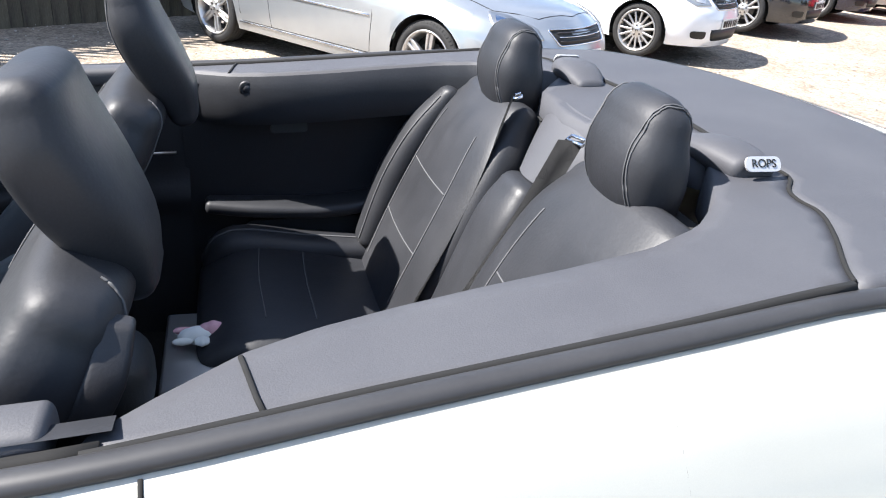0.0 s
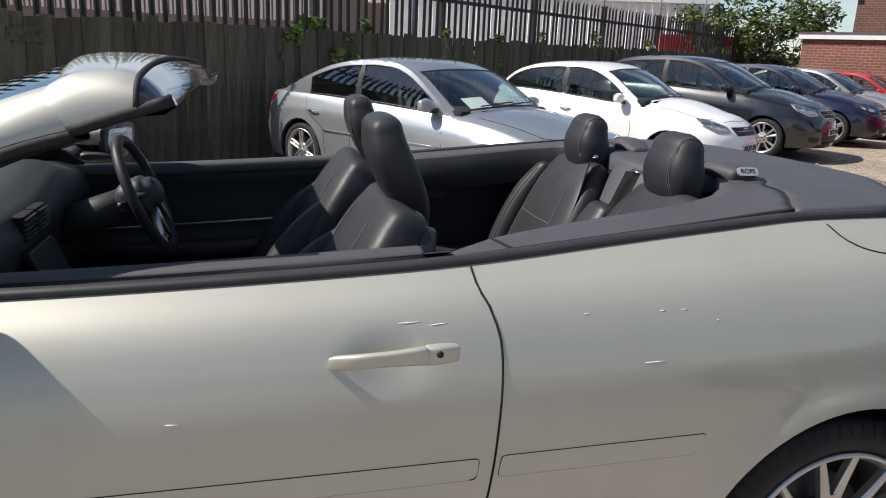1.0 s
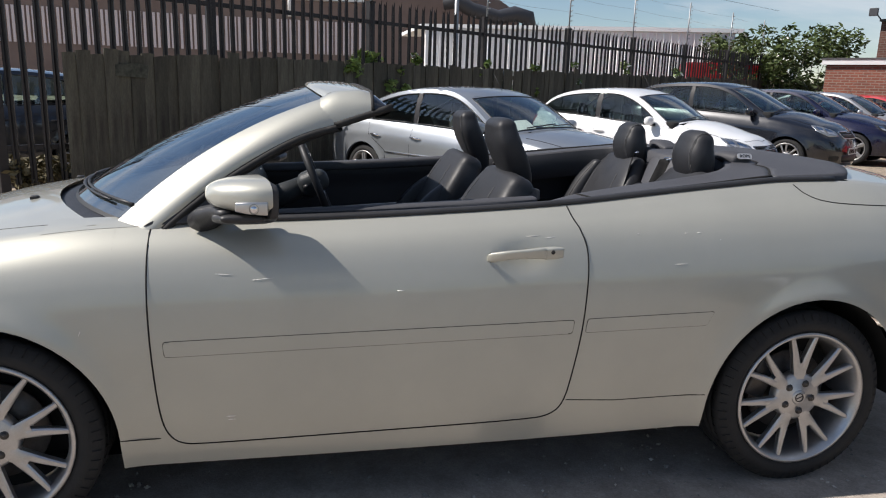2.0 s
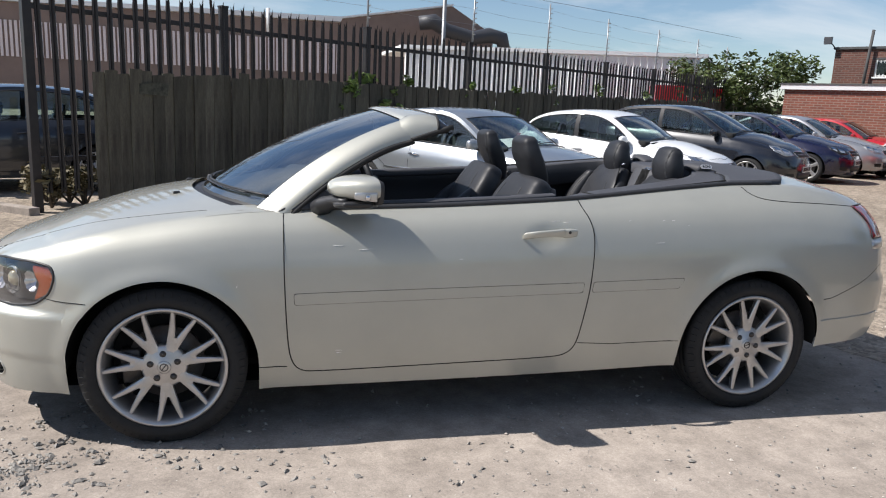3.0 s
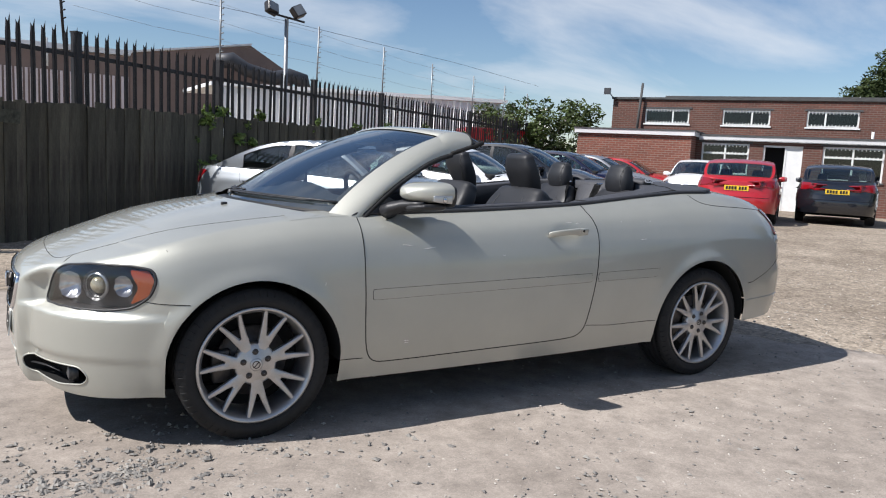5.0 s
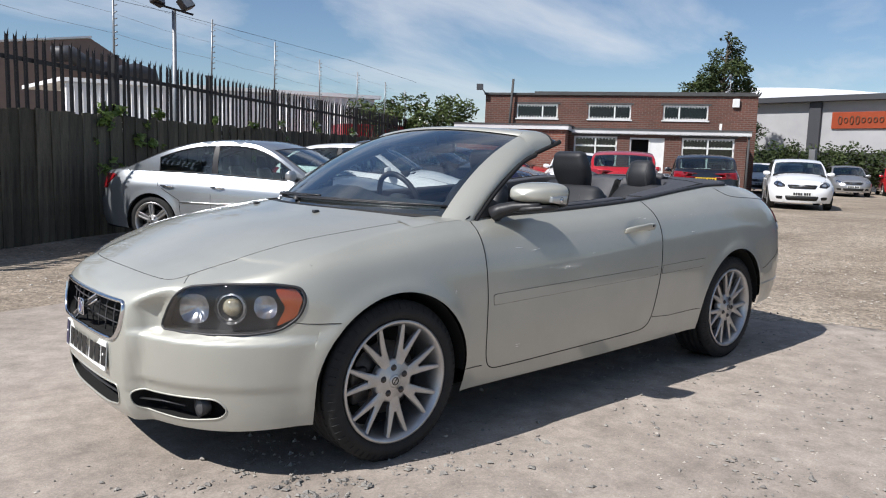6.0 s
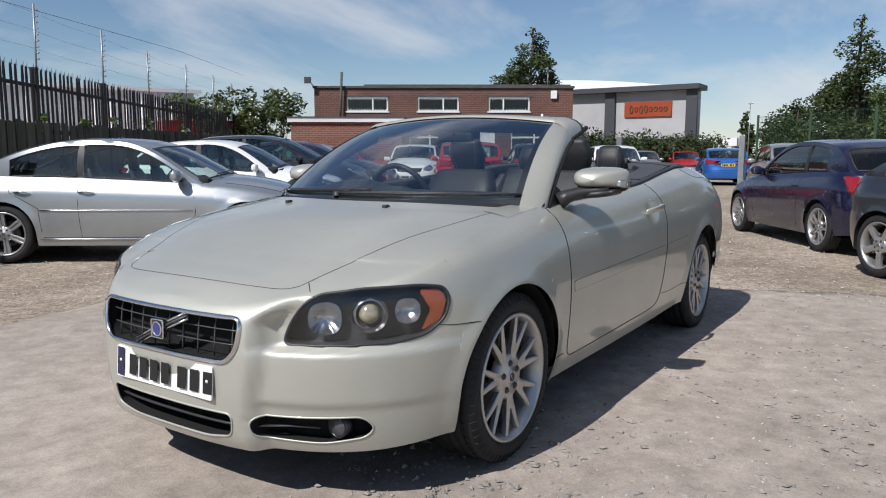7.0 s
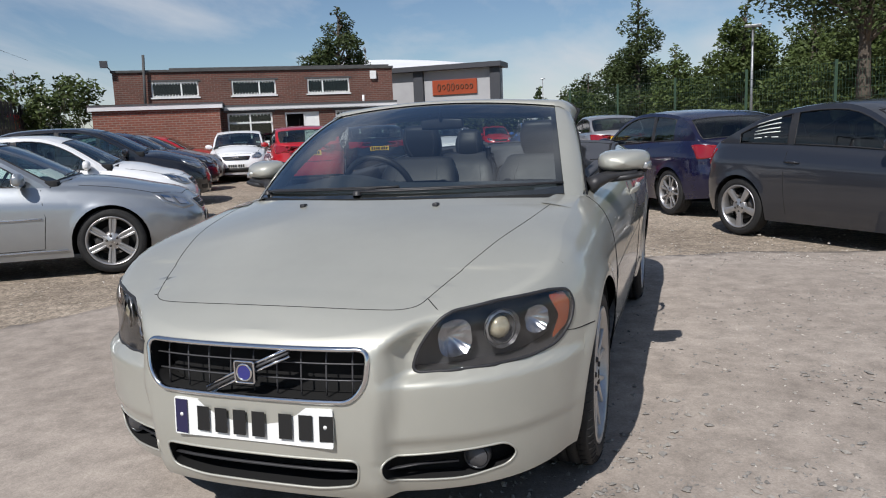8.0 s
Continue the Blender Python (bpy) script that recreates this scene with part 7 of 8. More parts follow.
        mi = part("door_mirror", pillow([(ax + 0.22, sg * (my + 0.05), b0 + 0.075), (ax + 0.22, sg * (my + 0.12), b0 + 0.08), (ax + 0.22, sg * (my + 0.19), b0 + 0.08)], (0, 0, 1), [(0.05, 0.045), (0.068, 0.06), (0.055, 0.045)], p=2.6, seg=14), paint, car)
        part("mirror_arm", tube([(ax + 0.20, sg * (my - 0.02), b0 + 0.02), (ax + 0.21, sg * (my + 0.08), b0 + 0.04)], 0.025, seg=6), TRIM, mi)
        part("mirror_glass", prism(rounded([(my + 0.06, b0 + 0.035), (my + 0.20, b0 + 0.04), (my + 0.20, b0 + 0.12), (my + 0.06, b0 + 0.125)], 0.02, 3), 0, 0.003, lambda a, b, d: Vector((ax + 0.262 + d, sg * a, b))), MIRROR, mi, smooth=False)
    bp = sh.on_back(0, 0.78, 0)
    if plate_rear:
        bars_plate(car, lambda a, b, d: Vector((sh.on_back(0, 0.80 + b, 0).x + 0.012 + d - 0.12 * a * a, a, 0.80 + b)), -1, PLATE_Y, "rear_plate")
    part("rear_bumper_line", tube([sh.on_back(a, 0.60, 0.001) for a in np.linspace(-W + 0.2, W - 0.2, 12)], 0.006, seg=4), GAP, car)
    part("bonnet_gap", tube([sh.on_top(x, y, 0.0) for x, y in dense([(cx - 0.02, -W + 0.20), (nose + 0.5, -W + 0.26), (nose + 0.24, -0.40), (nose + 0.17, 0), (nose + 0.24, 0.40), (nose + 0.5, W - 0.26), (cx - 0.02, W - 0.20)], 0.12, closed=False)], 0.004, seg=4), GAP, car)
    for y0 in (0.1, 0.55):
        part("wiper", tube([front((y0 + (-0.55) * t) / (2 * half) + 0.5, 0.07 + 0.05 * t) + Vector((-0.012, 0, 0.012)) for t in np.linspace(0, 1, 8)], 0.007, seg=4), TRIM, car)
    part("aerial", tube([rf(0.5, 0.12), rf(0.5, 0.12) + Vector((0.16, 0, 0.22))], [0.005, 0.002], seg=4), TRIM, car)
    for k in range(stickers):
        c = front(0.26 + 0.46 * k, 0.24)
        part("price_card", grid(lambda u, v: front(0.18 + 0.5 * k + 0.16 * u, 0.06 + 0.26 * v) + Vector((0.03, 0, -0.02)), 3, 3), PAPER, car, "pale paper sale card behind the glass")
    return car


def row_pose(s, n, turn=0.0):
    """A car of the row along the fence: n is how far its middle stands from the fence."""
    p = fence_pt(s, n)
    return pose(p.x, p.y, ground_z(p.x, p.y), 0, 0, 126.05 + turn)


ROW = "cars parked along the fence"
mond = parked_car("hatchback_car", "silver blue five-door hatchback parked nose-out by the fence", row_pose(-0.70, 3.02), SILVER, 2.754, -2.31, 2.40, 0.905, 0.328, (-1.08, 0.985), (-0.22, 1.395, 1.02, 1.385), (1.90, 1.045), (0.91, 0.985), "six", moulding=0.60, group=ROW, stickers=2, rear_cabin=0.80, lean=0.05)
parked_car("hatchback_car", "white five-door hatchback with bright alloy wheels, parked nose-out", row_pose(3.05, 3.20), WHITE, 2.489, -2.03, 1.90, 0.86, 0.305, (-0.98, 1.03), (-0.14, 1.455, 1.25, 1.42), (1.66, 1.06), (0.93, 1.06), "fan", group=ROW, lamps_dark=False, stickers=1)
parked_car("family_car", "black people carrier with a tall roof, parked nose-out", row_pose(6.35, 3.28), BLACKP, 2.64, -2.16, 2.14, 0.905, 0.32, (-1.12, 1.09), (-0.16, 1.55, 1.55, 1.52), (1.95, 1.10), (0.99, 1.08), "twin", group=ROW, stickers=1)
parked_car("hatchback_car", "dark blue hatchback parked between two other cars", row_pose(9.55, 3.55), NAVY, 2.578, -2.10, 2.08, 0.88, 0.315, (-1.02, 1.02), (-0.15, 1.45, 1.35, 1.42), (1.80, 1.06), (0.93, 1.02), "five", group=ROW, lamps_dark=True)
parked_car("hatchback_car", "silver hatchback parked nose-out in the row", row_pose(12.1, 3.75), SILV2, 2.6, -2.08, 2.05, 0.87, 0.315, (-1.0, 1.0), (-0.15, 1.42, 1.30, 1.40), (1.78, 1.04), (0.92, 1.0), "six", group=ROW, detail=False)
parked_car("hatchback_car", "dark red hatchback at the end of the row, by brick", row_pose(14.5, 4.1), REDP, 2.55, -2.05, 2.0, 0.86, 0.31, (-1.0, 0.98), (-0.15, 1.40, 1.30, 1.38), (1.74, 1.02), (0.90, 0.98), "five", group=ROW, detail=False)


def on_yard(x, y, yaw):
    return pose(x, y, ground_z(x, y), 0, 0, yaw)


def axle_pose(front, rear, side):
    """From the ground points under a car's two wheels on one side; side: +1 where they lie on its right, looking forward."""
    f, r = Vector(front), Vector(rear)
    d = (f - r).normalized()
    left = Vector((-d.y, d.x))
    mid = (f + r) / 2 + left * 0.80 * side
    return on_yard(mid.x, mid.y, math.degrees(math.atan2(d.y, d.x)) + 180)


parked_car("hatchback_car", "deep blue three-door hot hatchback with split-spoke alloy wheels", axle_pose((9.1, 0.43), (6.95, -1.0), -1), NAVY, 2.578, -2.12, 2.09, 0.89, 0.315, (-1.02, 1.02), (-0.12, 1.445, 1.50, 1.40), (1.82, 1.05), (0.93, 1.03), "twin", plate_rear=True, doors=3, pane=GLASSK, rear_cabin=0.80)
parked_car("hatchback_car", "dark grey three-door hatchback with five-spoke alloy wheels", axle_pose((4.99 - 2.578 * 0.735, -1.78 - 2.578 * 0.678), (4.99, -1.78), 1), GREYP, 2.578, -2.08, 2.02, 0.885, 0.318, (-1.0, 1.0), (-0.15, 1.42, 1.0, 1.385), (1.76, 1.03), (0.94, 1.02), "five", marked=True, doors=3, pane=GLASSK, rear_cabin=0.86)
parked_car("hatchback_car", "bright red hatchback parked facing the brick office", on_yard(13.6, 8.6, 215), REDP, 2.6, -2.15, 2.12, 0.90, 0.32, (-1.0, 1.02), (-0.12, 1.45, 1.45, 1.42), (1.86, 1.06), (0.95, 1.06), "six", detail=False)
parked_car("hatchback_car", "black hatchback with a yellow rear plate by the office", on_yard(16.6, 8.0, 213), BLACKP, 2.6, -2.15, 2.12, 0.90, 0.32, (-1.0, 1.02), (-0.12, 1.45, 1.45, 1.42), (1.86, 1.06), (0.95, 1.06), "six", detail=False)
parked_car("hatchback_car", "white small car with its nose towards the yard", on_yard(16.0, 12.1, 30), WHITE, 2.5, -2.0, 1.9, 0.86, 0.305, (-0.98, 1.03), (-0.14, 1.455, 1.25, 1.42), (1.66, 1.06), (0.93, 1.06), "fan", detail=False)
parked_car("estate_van", "white small car parked beside the office", on_yard(20.4, 6.9, 28), WHITE, 2.61, -2.1, 2.1, 0.88, 0.315, (-1.0, 1.02), (-0.12, 1.44, 1.75, 1.45), (2.05, 1.08), (0.94, 1.0), "fan", detail=False, lamps_dark=True)
parked_car("hatchback_car", "bright blue hatchback parked across the yard", on_yard(28.6, 5.3, 200), BLUEP, 2.64, -2.15, 2.15, 0.90, 0.315, (-1.0, 1.02), (-0.12, 1.46, 1.45, 1.43), (1.86, 1.06), (0.95, 1.06), "six", detail=False)
for x, y, yaw, pt, lab in ((31.7, 12.2, 20, BLACKP, "black car in the far row"), (35.6, 11.0, 30, SILV2, "silver hatchback in the far row"), (39.6, 9.9, 25, REDP, "red hatchback in the far row"), (33.0, 14.0, 25, WHITE, "white hatchback in the far row"), (43.0, 8.8, 20, WHITE, "white car far across the yard")):
    parked_car("hatchback_car", lab + ", facing the yard", on_yard(x, y, yaw), pt, 2.55, -2.05, 2.0, 0.86, 0.31, (-1.0, 0.98), (-0.15, 1.43, 1.30, 1.40), (1.74, 1.02), (0.90, 0.98), "five", detail=False, group="cars in the far row")
parked_car("hatchback_car", "silver car behind the green mesh fence", on_yard(18.5, 1.2, 200), SILV2, 2.55, -2.05, 2.0, 0.86, 0.31, (-1.0, 0.98), (-0.15, 1.43, 1.30, 1.40), (1.74, 1.02), (0.90, 0.98), "five", detail=False)
parked_car("hatchback_car", "dark grey car behind the steel palisade fence", on_yard(-4.9, 8.2, 20), GREYP, 2.6, -2.1, 2.1, 0.89, 0.315, (-1.02, 1.02), (-0.15, 1.46, 1.35, 1.43), (1.80, 1.06), (0.93, 1.02), "twin")

# ---- fences ----
WOOD = mat("old_dark_boards", (0.050, 0.042, 0.034), rough=0.85, col2=(0.105, 0.098, 0.072), scale=2.2, stretch=(6, 6, 0.7), bump=0.5, bscale=22, vary=0.35, fine=0.2, fscale=40)
STEEL = mat("black_steel", (0.012, 0.011, 0.013), rough=0.42, col2=(0.024, 0.02, 0.02), scale=9)
GALV = mat("galvanised", (0.32, 0.33, 0.34), rough=0.45, metal=0.7, col2=(0.24, 0.25, 0.26), scale=7)
LEAF = mat("leaves", (0.040, 0.060, 0.017), rough=0.62, spec=0.3, col2=(0.082, 0.112, 0.032), scale=1.6, fine=0.3, fscale=5)
LEAFD = mat("dark_leaves", (0.027, 0.042, 0.014), rough=0.62, spec=0.3, col2=(0.058, 0.080, 0.026), scale=0.9, fine=0.3, fscale=3)
LEAFB = mat("young_leaves", (0.10, 0.16, 0.03), rough=0.5, col2=(0.19, 0.26, 0.07), scale=4, fine=0.3, fscale=9)
DRYLEAF = mat("dry_weeds", (0.10, 0.085, 0.04), rough=0.7, col2=(0.16, 0.13, 0.07), scale=3, fine=0.3, fscale=8)
BARK = mat("bark", (0.06, 0.05, 0.04), rough=0.9, col2=(0.11, 0.09, 0.07), scale=8, bump=0.6, bscale=30)
PETAL = mat("white_petals", (0.75, 0.74, 0.70), rough=0.7)

U_ANG = math.degrees(math.atan2(FENCE_U.y, FENCE_U.x))


def board_mesh(w, h, t, seed):
    rng = random.Random(seed)
    bm = bmesh.new()
    k = [rng.uniform(-0.012, 0.012) for _ in range(4)]
    pts = [(-w / 2, 0), (w / 2, 0), (w / 2 + k[0] * 0.3, h + k[1]), (w * 0.1, h + k[2]), (-w / 2 + k[0] * 0.3, h + k[3])]
    prism(pts, 0, t, lambda a, b, d: Vector((a, -d, b)), bm=bm)
    return mesh_of(bm, "board", WOOD, smooth=False)


fence = thing("timber_fence", "old dark close-board timber fence with uneven board tops", "fence", kind="structure")
boards = [board_mesh(0.160, 1.80, 0.022, 10 + k) for k in range(5)]
rng = random.Random(3)
s, n = -4.62, 0
while s < 24:
    p = fence_pt(s, 0.16 + 0.014 * (n % 2))
    gz = ground_z(p.x, p.y) - 0.05
    top = 1.62 + 0.009 * (s + 4.6) + rng.uniform(-0.028, 0.028) + (0.05 if n % 11 == 3 else 0)
    if s < 23:
        b = part("board", boards[n % 5], None, fence)
        b.matrix_world = pose(p.x, p.y, gz, rng.uniform(-0.5, 0.5), rng.uniform(-0.5, 0.5), U_ANG) @ Matrix.Diagonal((1, 1, (top - gz) / 1.80, 1))
    s += 0.147
    n += 1
for z in (0.35, 1.0, 1.5):
    a, b = fence_pt(-4.6, 0.11), fence_pt(23, 0.11)
    part("fence_rail", box(0, (b - a).length, -0.03, 0.03, 0, 0.08), WOOD, fence, smooth=False).matrix_world = pose(a.x, a.y, z, 0, 0, U_ANG)
part("notice_board", prism([(-0.20, -0.07), (0.19, -0.085), (0.20, 0.06), (0.05, 0.085), (-0.19, 0.06)], 0, 0.01, lambda a, b, d: Vector((a, -d, b))), mat("weathered_board", (0.10, 0.10, 0.075), rough=0.9, col2=(0.035, 0.035, 0.028), scale=14), fence, "faded patch of a removed sign", smooth=False).matrix_world = pose(*(fence_pt(-3.95, 0.205, 1.43)), 0, 0, U_ANG)


def pale_mesh():
    """A W-section pale with a split, pointed head."""
    bm = bmesh.new()
    h, w = 2.46, 0.072
    prof = [(-0.5, 0.0), (-0.28, 0.02), (0.0, 0.004), (0.28, 0.02), (0.5, 0.0)]
    lv = [(0.0, 1.0, 0.0), (h - 0.17, 1.0, 0.0), (h - 0.05, 0.75, 0.0)]
    rows = [[bm.verts.new((x * w * k, -y - 0.0, z)) for x, y in prof] for z, k, o in lv]
    for a, b in zip(rows, rows[1:]):
        for i in range(4):
            bm.faces.new((a[i], a[i + 1], b[i + 1], b[i]))
    t = rows[-1]
    for i, (dx, dz, out) in enumerate(((-0.022, 0.045, 0.02), (0.0, 0.10, 0.03), (0.0, 0.10, 0.03), (0.022, 0.045, 0.02))):
        tip = bm.verts.new(((t[i].co.x + t[i + 1].co.x) / 2 + dx, t[i].co.y - out, h - 0.05 + dz))
        bm.faces.new((t[i], t[i + 1], tip))
    return mesh_of(bm, "pale", STEEL, smooth=False)


pal = thing("palisade_fence", "black steel palisade fence with pointed pales", "fence", kind="structure")
pm = pale_mesh()
s = -5.20
while s < 17.2:
    if abs((s + 27.5) % 2.75) > 0.06:
        p = fence_pt(s, 0.0)
        b = part("pale", pm, None, pal)
        b.matrix_world = pose(p.x, p.y, 0.15, rng.uniform(-0.4, 0.4), rng.uniform(-0.5, 0.5), U_ANG)
    s += 0.1617
for z in (2.30, 0.55):
    a, b = fence_pt(-5.33, -0.03), fence_pt(17.2, -0.03)
    part("rail", box(0, (b - a).length, -0.02, 0.02, -0.03, 0.03, 0.004), STEEL, pal, smooth=False).matrix_world = pose(a.x, a.y, z, 0, 0, U_ANG)
posts = [-5.33] + [-2.75 + 2.75 * k for k in range(8)]
for i, s in enumerate(posts):
    p = fence_pt(s, -0.05)
    part("post", box(-0.05, 0.05, -0.05, 0.05, -0.1, 2.60, 0.006, bm=box(-0.056, 0.056, -0.056, 0.056, 2.585, 2.61)), STEEL, pal, smooth=False).matrix_world = pose(p.x, p.y, 0, 0, 0, U_ANG)
    if i:
        mst = tube([(0, 0, 2.2), (0, 0, 3.66)], 0.018, seg=6)
        for k in range(9):
            tube([(0, -0.01, 2.75 + 0.1 * k), (0, -0.065, 2.76 + 0.1 * k)], 0.011, seg=5, bm=mst)
        m = part("wire_mast", mst, STEEL if i < 2 else GALV, pal, "thin mast with insulators for electric wires")
        m.matrix_world = pose(p.x, p.y, 0, rng.uniform(-1.2, 1.2), rng.uniform(-1.5, 1.5) - (2.5 if i == 1 else 0), U_ANG)
for z in (2.95, 3.25, 3.55):
    a = [fence_pt(s + 1.375 * k, -0.1, z - (0.03 if k == 1 else 0)) for s in posts[1:-1] for k in (0, 1)]
    part("fence_wire", tube(a, 0.0025, seg=3), GALV, pal)


# ---- plants ----
def leaf_cloud(name, blobs, count, size, material, seed, parent=None, flat=0.0):
    """Many small leaves in uneven clumps: blobs of (centre, radii)."""
    rng = random.Random(seed)
    vs, fs = [], []
    vol = [b[1][0] * b[1][1] * b[1][2] for b in blobs]
    tot = sum(vol)
    for (c, r), v in zip(blobs, vol):
        m = max(12, int(count * v / tot))
        for _ in range(m):
            d = Vector((rng.gauss(0, 1), rng.gauss(0, 1), rng.gauss(0, 1))).normalized()
            k = (0.45 + 0.55 * rng.random()) * (1 + 0.25 * noise.noise(Vector(c) + d * 1.7))
            p = Vector((c[0] + d.x * r[0] * k, c[1] + d.y * r[1] * k, c[2] + d.z * r[2] * k))
            a = Vector((rng.uniform(-1, 1), rng.uniform(-1, 1), rng.uniform(-0.6, 0.6))).normalized()
            b = a.cross(Vector((rng.uniform(-1, 1), rng.uniform(-1, 1), rng.uniform(-1, 1)))).normalized()
            sz = size * rng.uniform(0.6, 1.4)
            o = len(vs)
            vs += [p - a * sz, p + b * sz * 0.45, p + a * sz, p - b * sz * 0.45]
            fs.append((o, o + 1, o + 2, o + 3))
    me = bpy.data.meshes.new(name)
    me.from_pydata(vs, [], fs)
    me.materials.append(material)
    ob = new(name, me)
    if parent:
        ob.parent = parent
    return ob


def tree(label, x, y, height, wide, seed, cone=0.5, leaves=5000, material=None, bare=0.2, size=0.16, lean=0.0):
    rng = random.Random(seed)
    z0 = ground_z(x, y)
    t = thing("tree", label, "tree", pose(x, y, z0))
    tr = tube([(0, 0, -0.2), (0.05, 0.02, height * 0.25), (0.1 * rng.uniform(-1, 1), 0.08, height * 0.6), (0, 0, height * 0.92)], [height * 0.028, height * 0.02, height * 0.012, 0.01], seg=8)
    blobs = []
    n = 44
    for k in range(n):
        f = bare + (1 - bare) * (k + rng.random()) / n
        prof = (1 - f) ** 0.75 * cone + (1 - cone) * math.sin(math.pi * min(1, max(0.03, (f - bare) / (1 - bare) * 0.9 + 0.08)))
        rad = wide * prof * rng.uniform(0.55, 1.0)
        a = rng.uniform(0, 6.28)
        c = (rad * 0.62 * math.cos(a), rad * 0.62 * math.sin(a), height * f * 0.97)
        r = max(0.3, rad * rng.uniform(0.38, 0.62))
        blobs.append((c, (r, r, r * rng.uniform(0.6, 0.9))))
        base = (0, 0, max(height * 0.12, c[2] - rad * 0.5))
        tube([base, ((base[0] + c[0]) / 2, (base[1] + c[1]) / 2, (base[2] + c[2]) / 2 + 0.1), c], [height * 0.008, height * 0.005, 0.008], seg=5, bm=tr)
    part("trunk", tr, BARK, t)
    leaf_cloud("crown", blobs, leaves, size, material or LEAF, seed + 1, t)
    return t


def shrub(label, x, y, z, w, h, seed, count=700, size=0.07, flowers=0, material=None):
    rng = random.Random(seed)
    t = thing("shrub", label, "shrub", pose(x, y, z))
    st, blobs = bmesh.new(), []
    for k in range(9):
        a, q = rng.uniform(0, 6.28), rng.random()
        c = (w * q * math.cos(a), w * q * math.sin(a), h * rng.uniform(0.45, 0.95))
        r = w * rng.uniform(0.25, 0.5)
        blobs.append((c, (r, r, r * 0.9)))
        tube([(0, 0, 0), (c[0] * 0.5, c[1] * 0.5, c[2] * 0.6), c], [0.018, 0.012, 0.004], seg=5, bm=st)
    part("stem", st, BARK, t)
    leaf_cloud("foliage", blobs, count, size, material or LEAF, seed + 3, t)
    if flowers:
        leaf_cloud("blossom", blobs[:5], flowers, 0.05, PETAL, seed + 5, t)
    return t


for s, w, h, fl, k in ((-0.72, 0.16, 2.04, 0, 10), (-0.42, 0.28, 2.02, 0, 1), (0.05, 0.30, 1.95, 0, 11), (0.48, 0.2, 1.84, 0, 12), (0.86, 0.17, 2.12, 4, 2), (2.2, 0.25, 1.84, 30, 3), (2.7, 0.2, 1.92, 40, 4), (4.2, 0.25, 2.0, 0, 5), (5.6, 0.22, 2.02, 8, 6), (8.0, 0.25, 2.1, 12, 7), (10.5, 0.25, 2.15, 10, 8), (3.4, 0.18, 1.78, 6, 9)):
    p = fence_pt(s, 0.06)
    shrub("green climber showing over the timber fence", p.x, p.y, ground_z(p.x, p.y), w, h, 40 + k, count=620 if w > 0.26 else 260, size=0.055, flowers=fl, material=LEAFB)
for s, n, w, h, fl, k in ((15.6, -0.4, 0.5, 3.3, 30, 2), (16.8, -1.2, 0.8, 3.1, 0, 3), (18.4, -1.8, 1.0, 3.6, 0, 4), (20.0, -2.4, 1.2, 3.7, 0, 5), (17.2, 0.5, 0.7, 2.4, 25, 6), (21.8, -3.0, 1.5, 3.4, 0, 7), (16.2, 0.9, 0.5, 2.2, 20, 8)):
    p = fence_pt(s, n)
    shrub("loose green bush with pale blossom beyond the fence" if fl else "tall straggling green bush beyond the fence", p.x, p.y, ground_z(p.x, p.y), w, h, 60 + k, count=650, size=0.075, flowers=fl, material=LEAF if k % 2 else LEAFD)
for k, (x, y, w, h) in enumerate(((13.9, 18.0, 0.9, 3.2), (15.0, 18.8, 1.0, 3.5), (16.2, 19.4, 1.1, 3.6), (17.4, 19.9, 1.2, 3.7))):
    shrub("leafy green bush beside the brick office", x, y, 0.0, w, h, 160 + k, count=1300, size=0.08, flowers=20 if k < 2 else 0, material=LEAF)
for k, (x, y) in enumerate(((-3.45, 6.5), (-3.2, 6.2), (-3.75, 6.6), (-3.55, 6.05))):
    shrub("dry low weeds at the foot of the fence", x, y, ground_z(x, y), 0.3, 0.45, 90 + k, count=350, size=0.05, material=DRYLEAF)

tree("tall dark conifer-like tree behind the parked cars", 44.0, 1.7, 9.2, 3.6, 5, cone=0.8, leaves=18270, material=LEAFD, bare=0.08, size=0.106)
tree("broad green tree behind the mesh fence", 38.0, -4.0, 7.2, 3.0, 6, cone=0.5, leaves=16239, bare=0.15, size=0.106)
tree("broad green tree behind the mesh fence", 40.6, -7.5, 7.4, 3.4, 7, cone=0.45, leaves=16239, bare=0.15, size=0.106)
tree("broad green tree in the distance", 52.0, 2.0, 6.5, 3.4, 8, cone=0.4, leaves=10150, material=LEAFD, bare=0.05, size=0.125)
tree("broad green tree in the distance", 50.0, 5.5, 5.0, 3.0, 9, cone=0.3, leaves=9135, material=LEAFD, bare=0.05, size=0.125)
tree("broad green tree in the distance", 41.0, -0.5, 5.6, 2.8, 10, cone=0.4, leaves=10150, material=LEAF, bare=0.05, size=0.112)
tree("broad green tree in the distance", 36.5, -7.0, 6.0, 3.2, 11, cone=0.3, leaves=12180, material=LEAF, bare=0.1, size=0.106)
tree("dense green tree behind the mesh fence", 30.0, -8.2, 6.8, 3.2, 12, cone=0.3, leaves=14210, material=LEAF, bare=0.15, size=0.093)
tree("large spreading tree with a dark trunk", 20.2, -6.0, 9.0, 4.2, 13, cone=0.15, leaves=16239, material=LEAFD, bare=0.42, size=0.081)
tree("tall narrow tree standing behind the brick office", 39.7, 19.9, 9.6, 4.0, 14, cone=0.75, leaves=18270, material=LEAFD, bare=0.25, size=0.106)
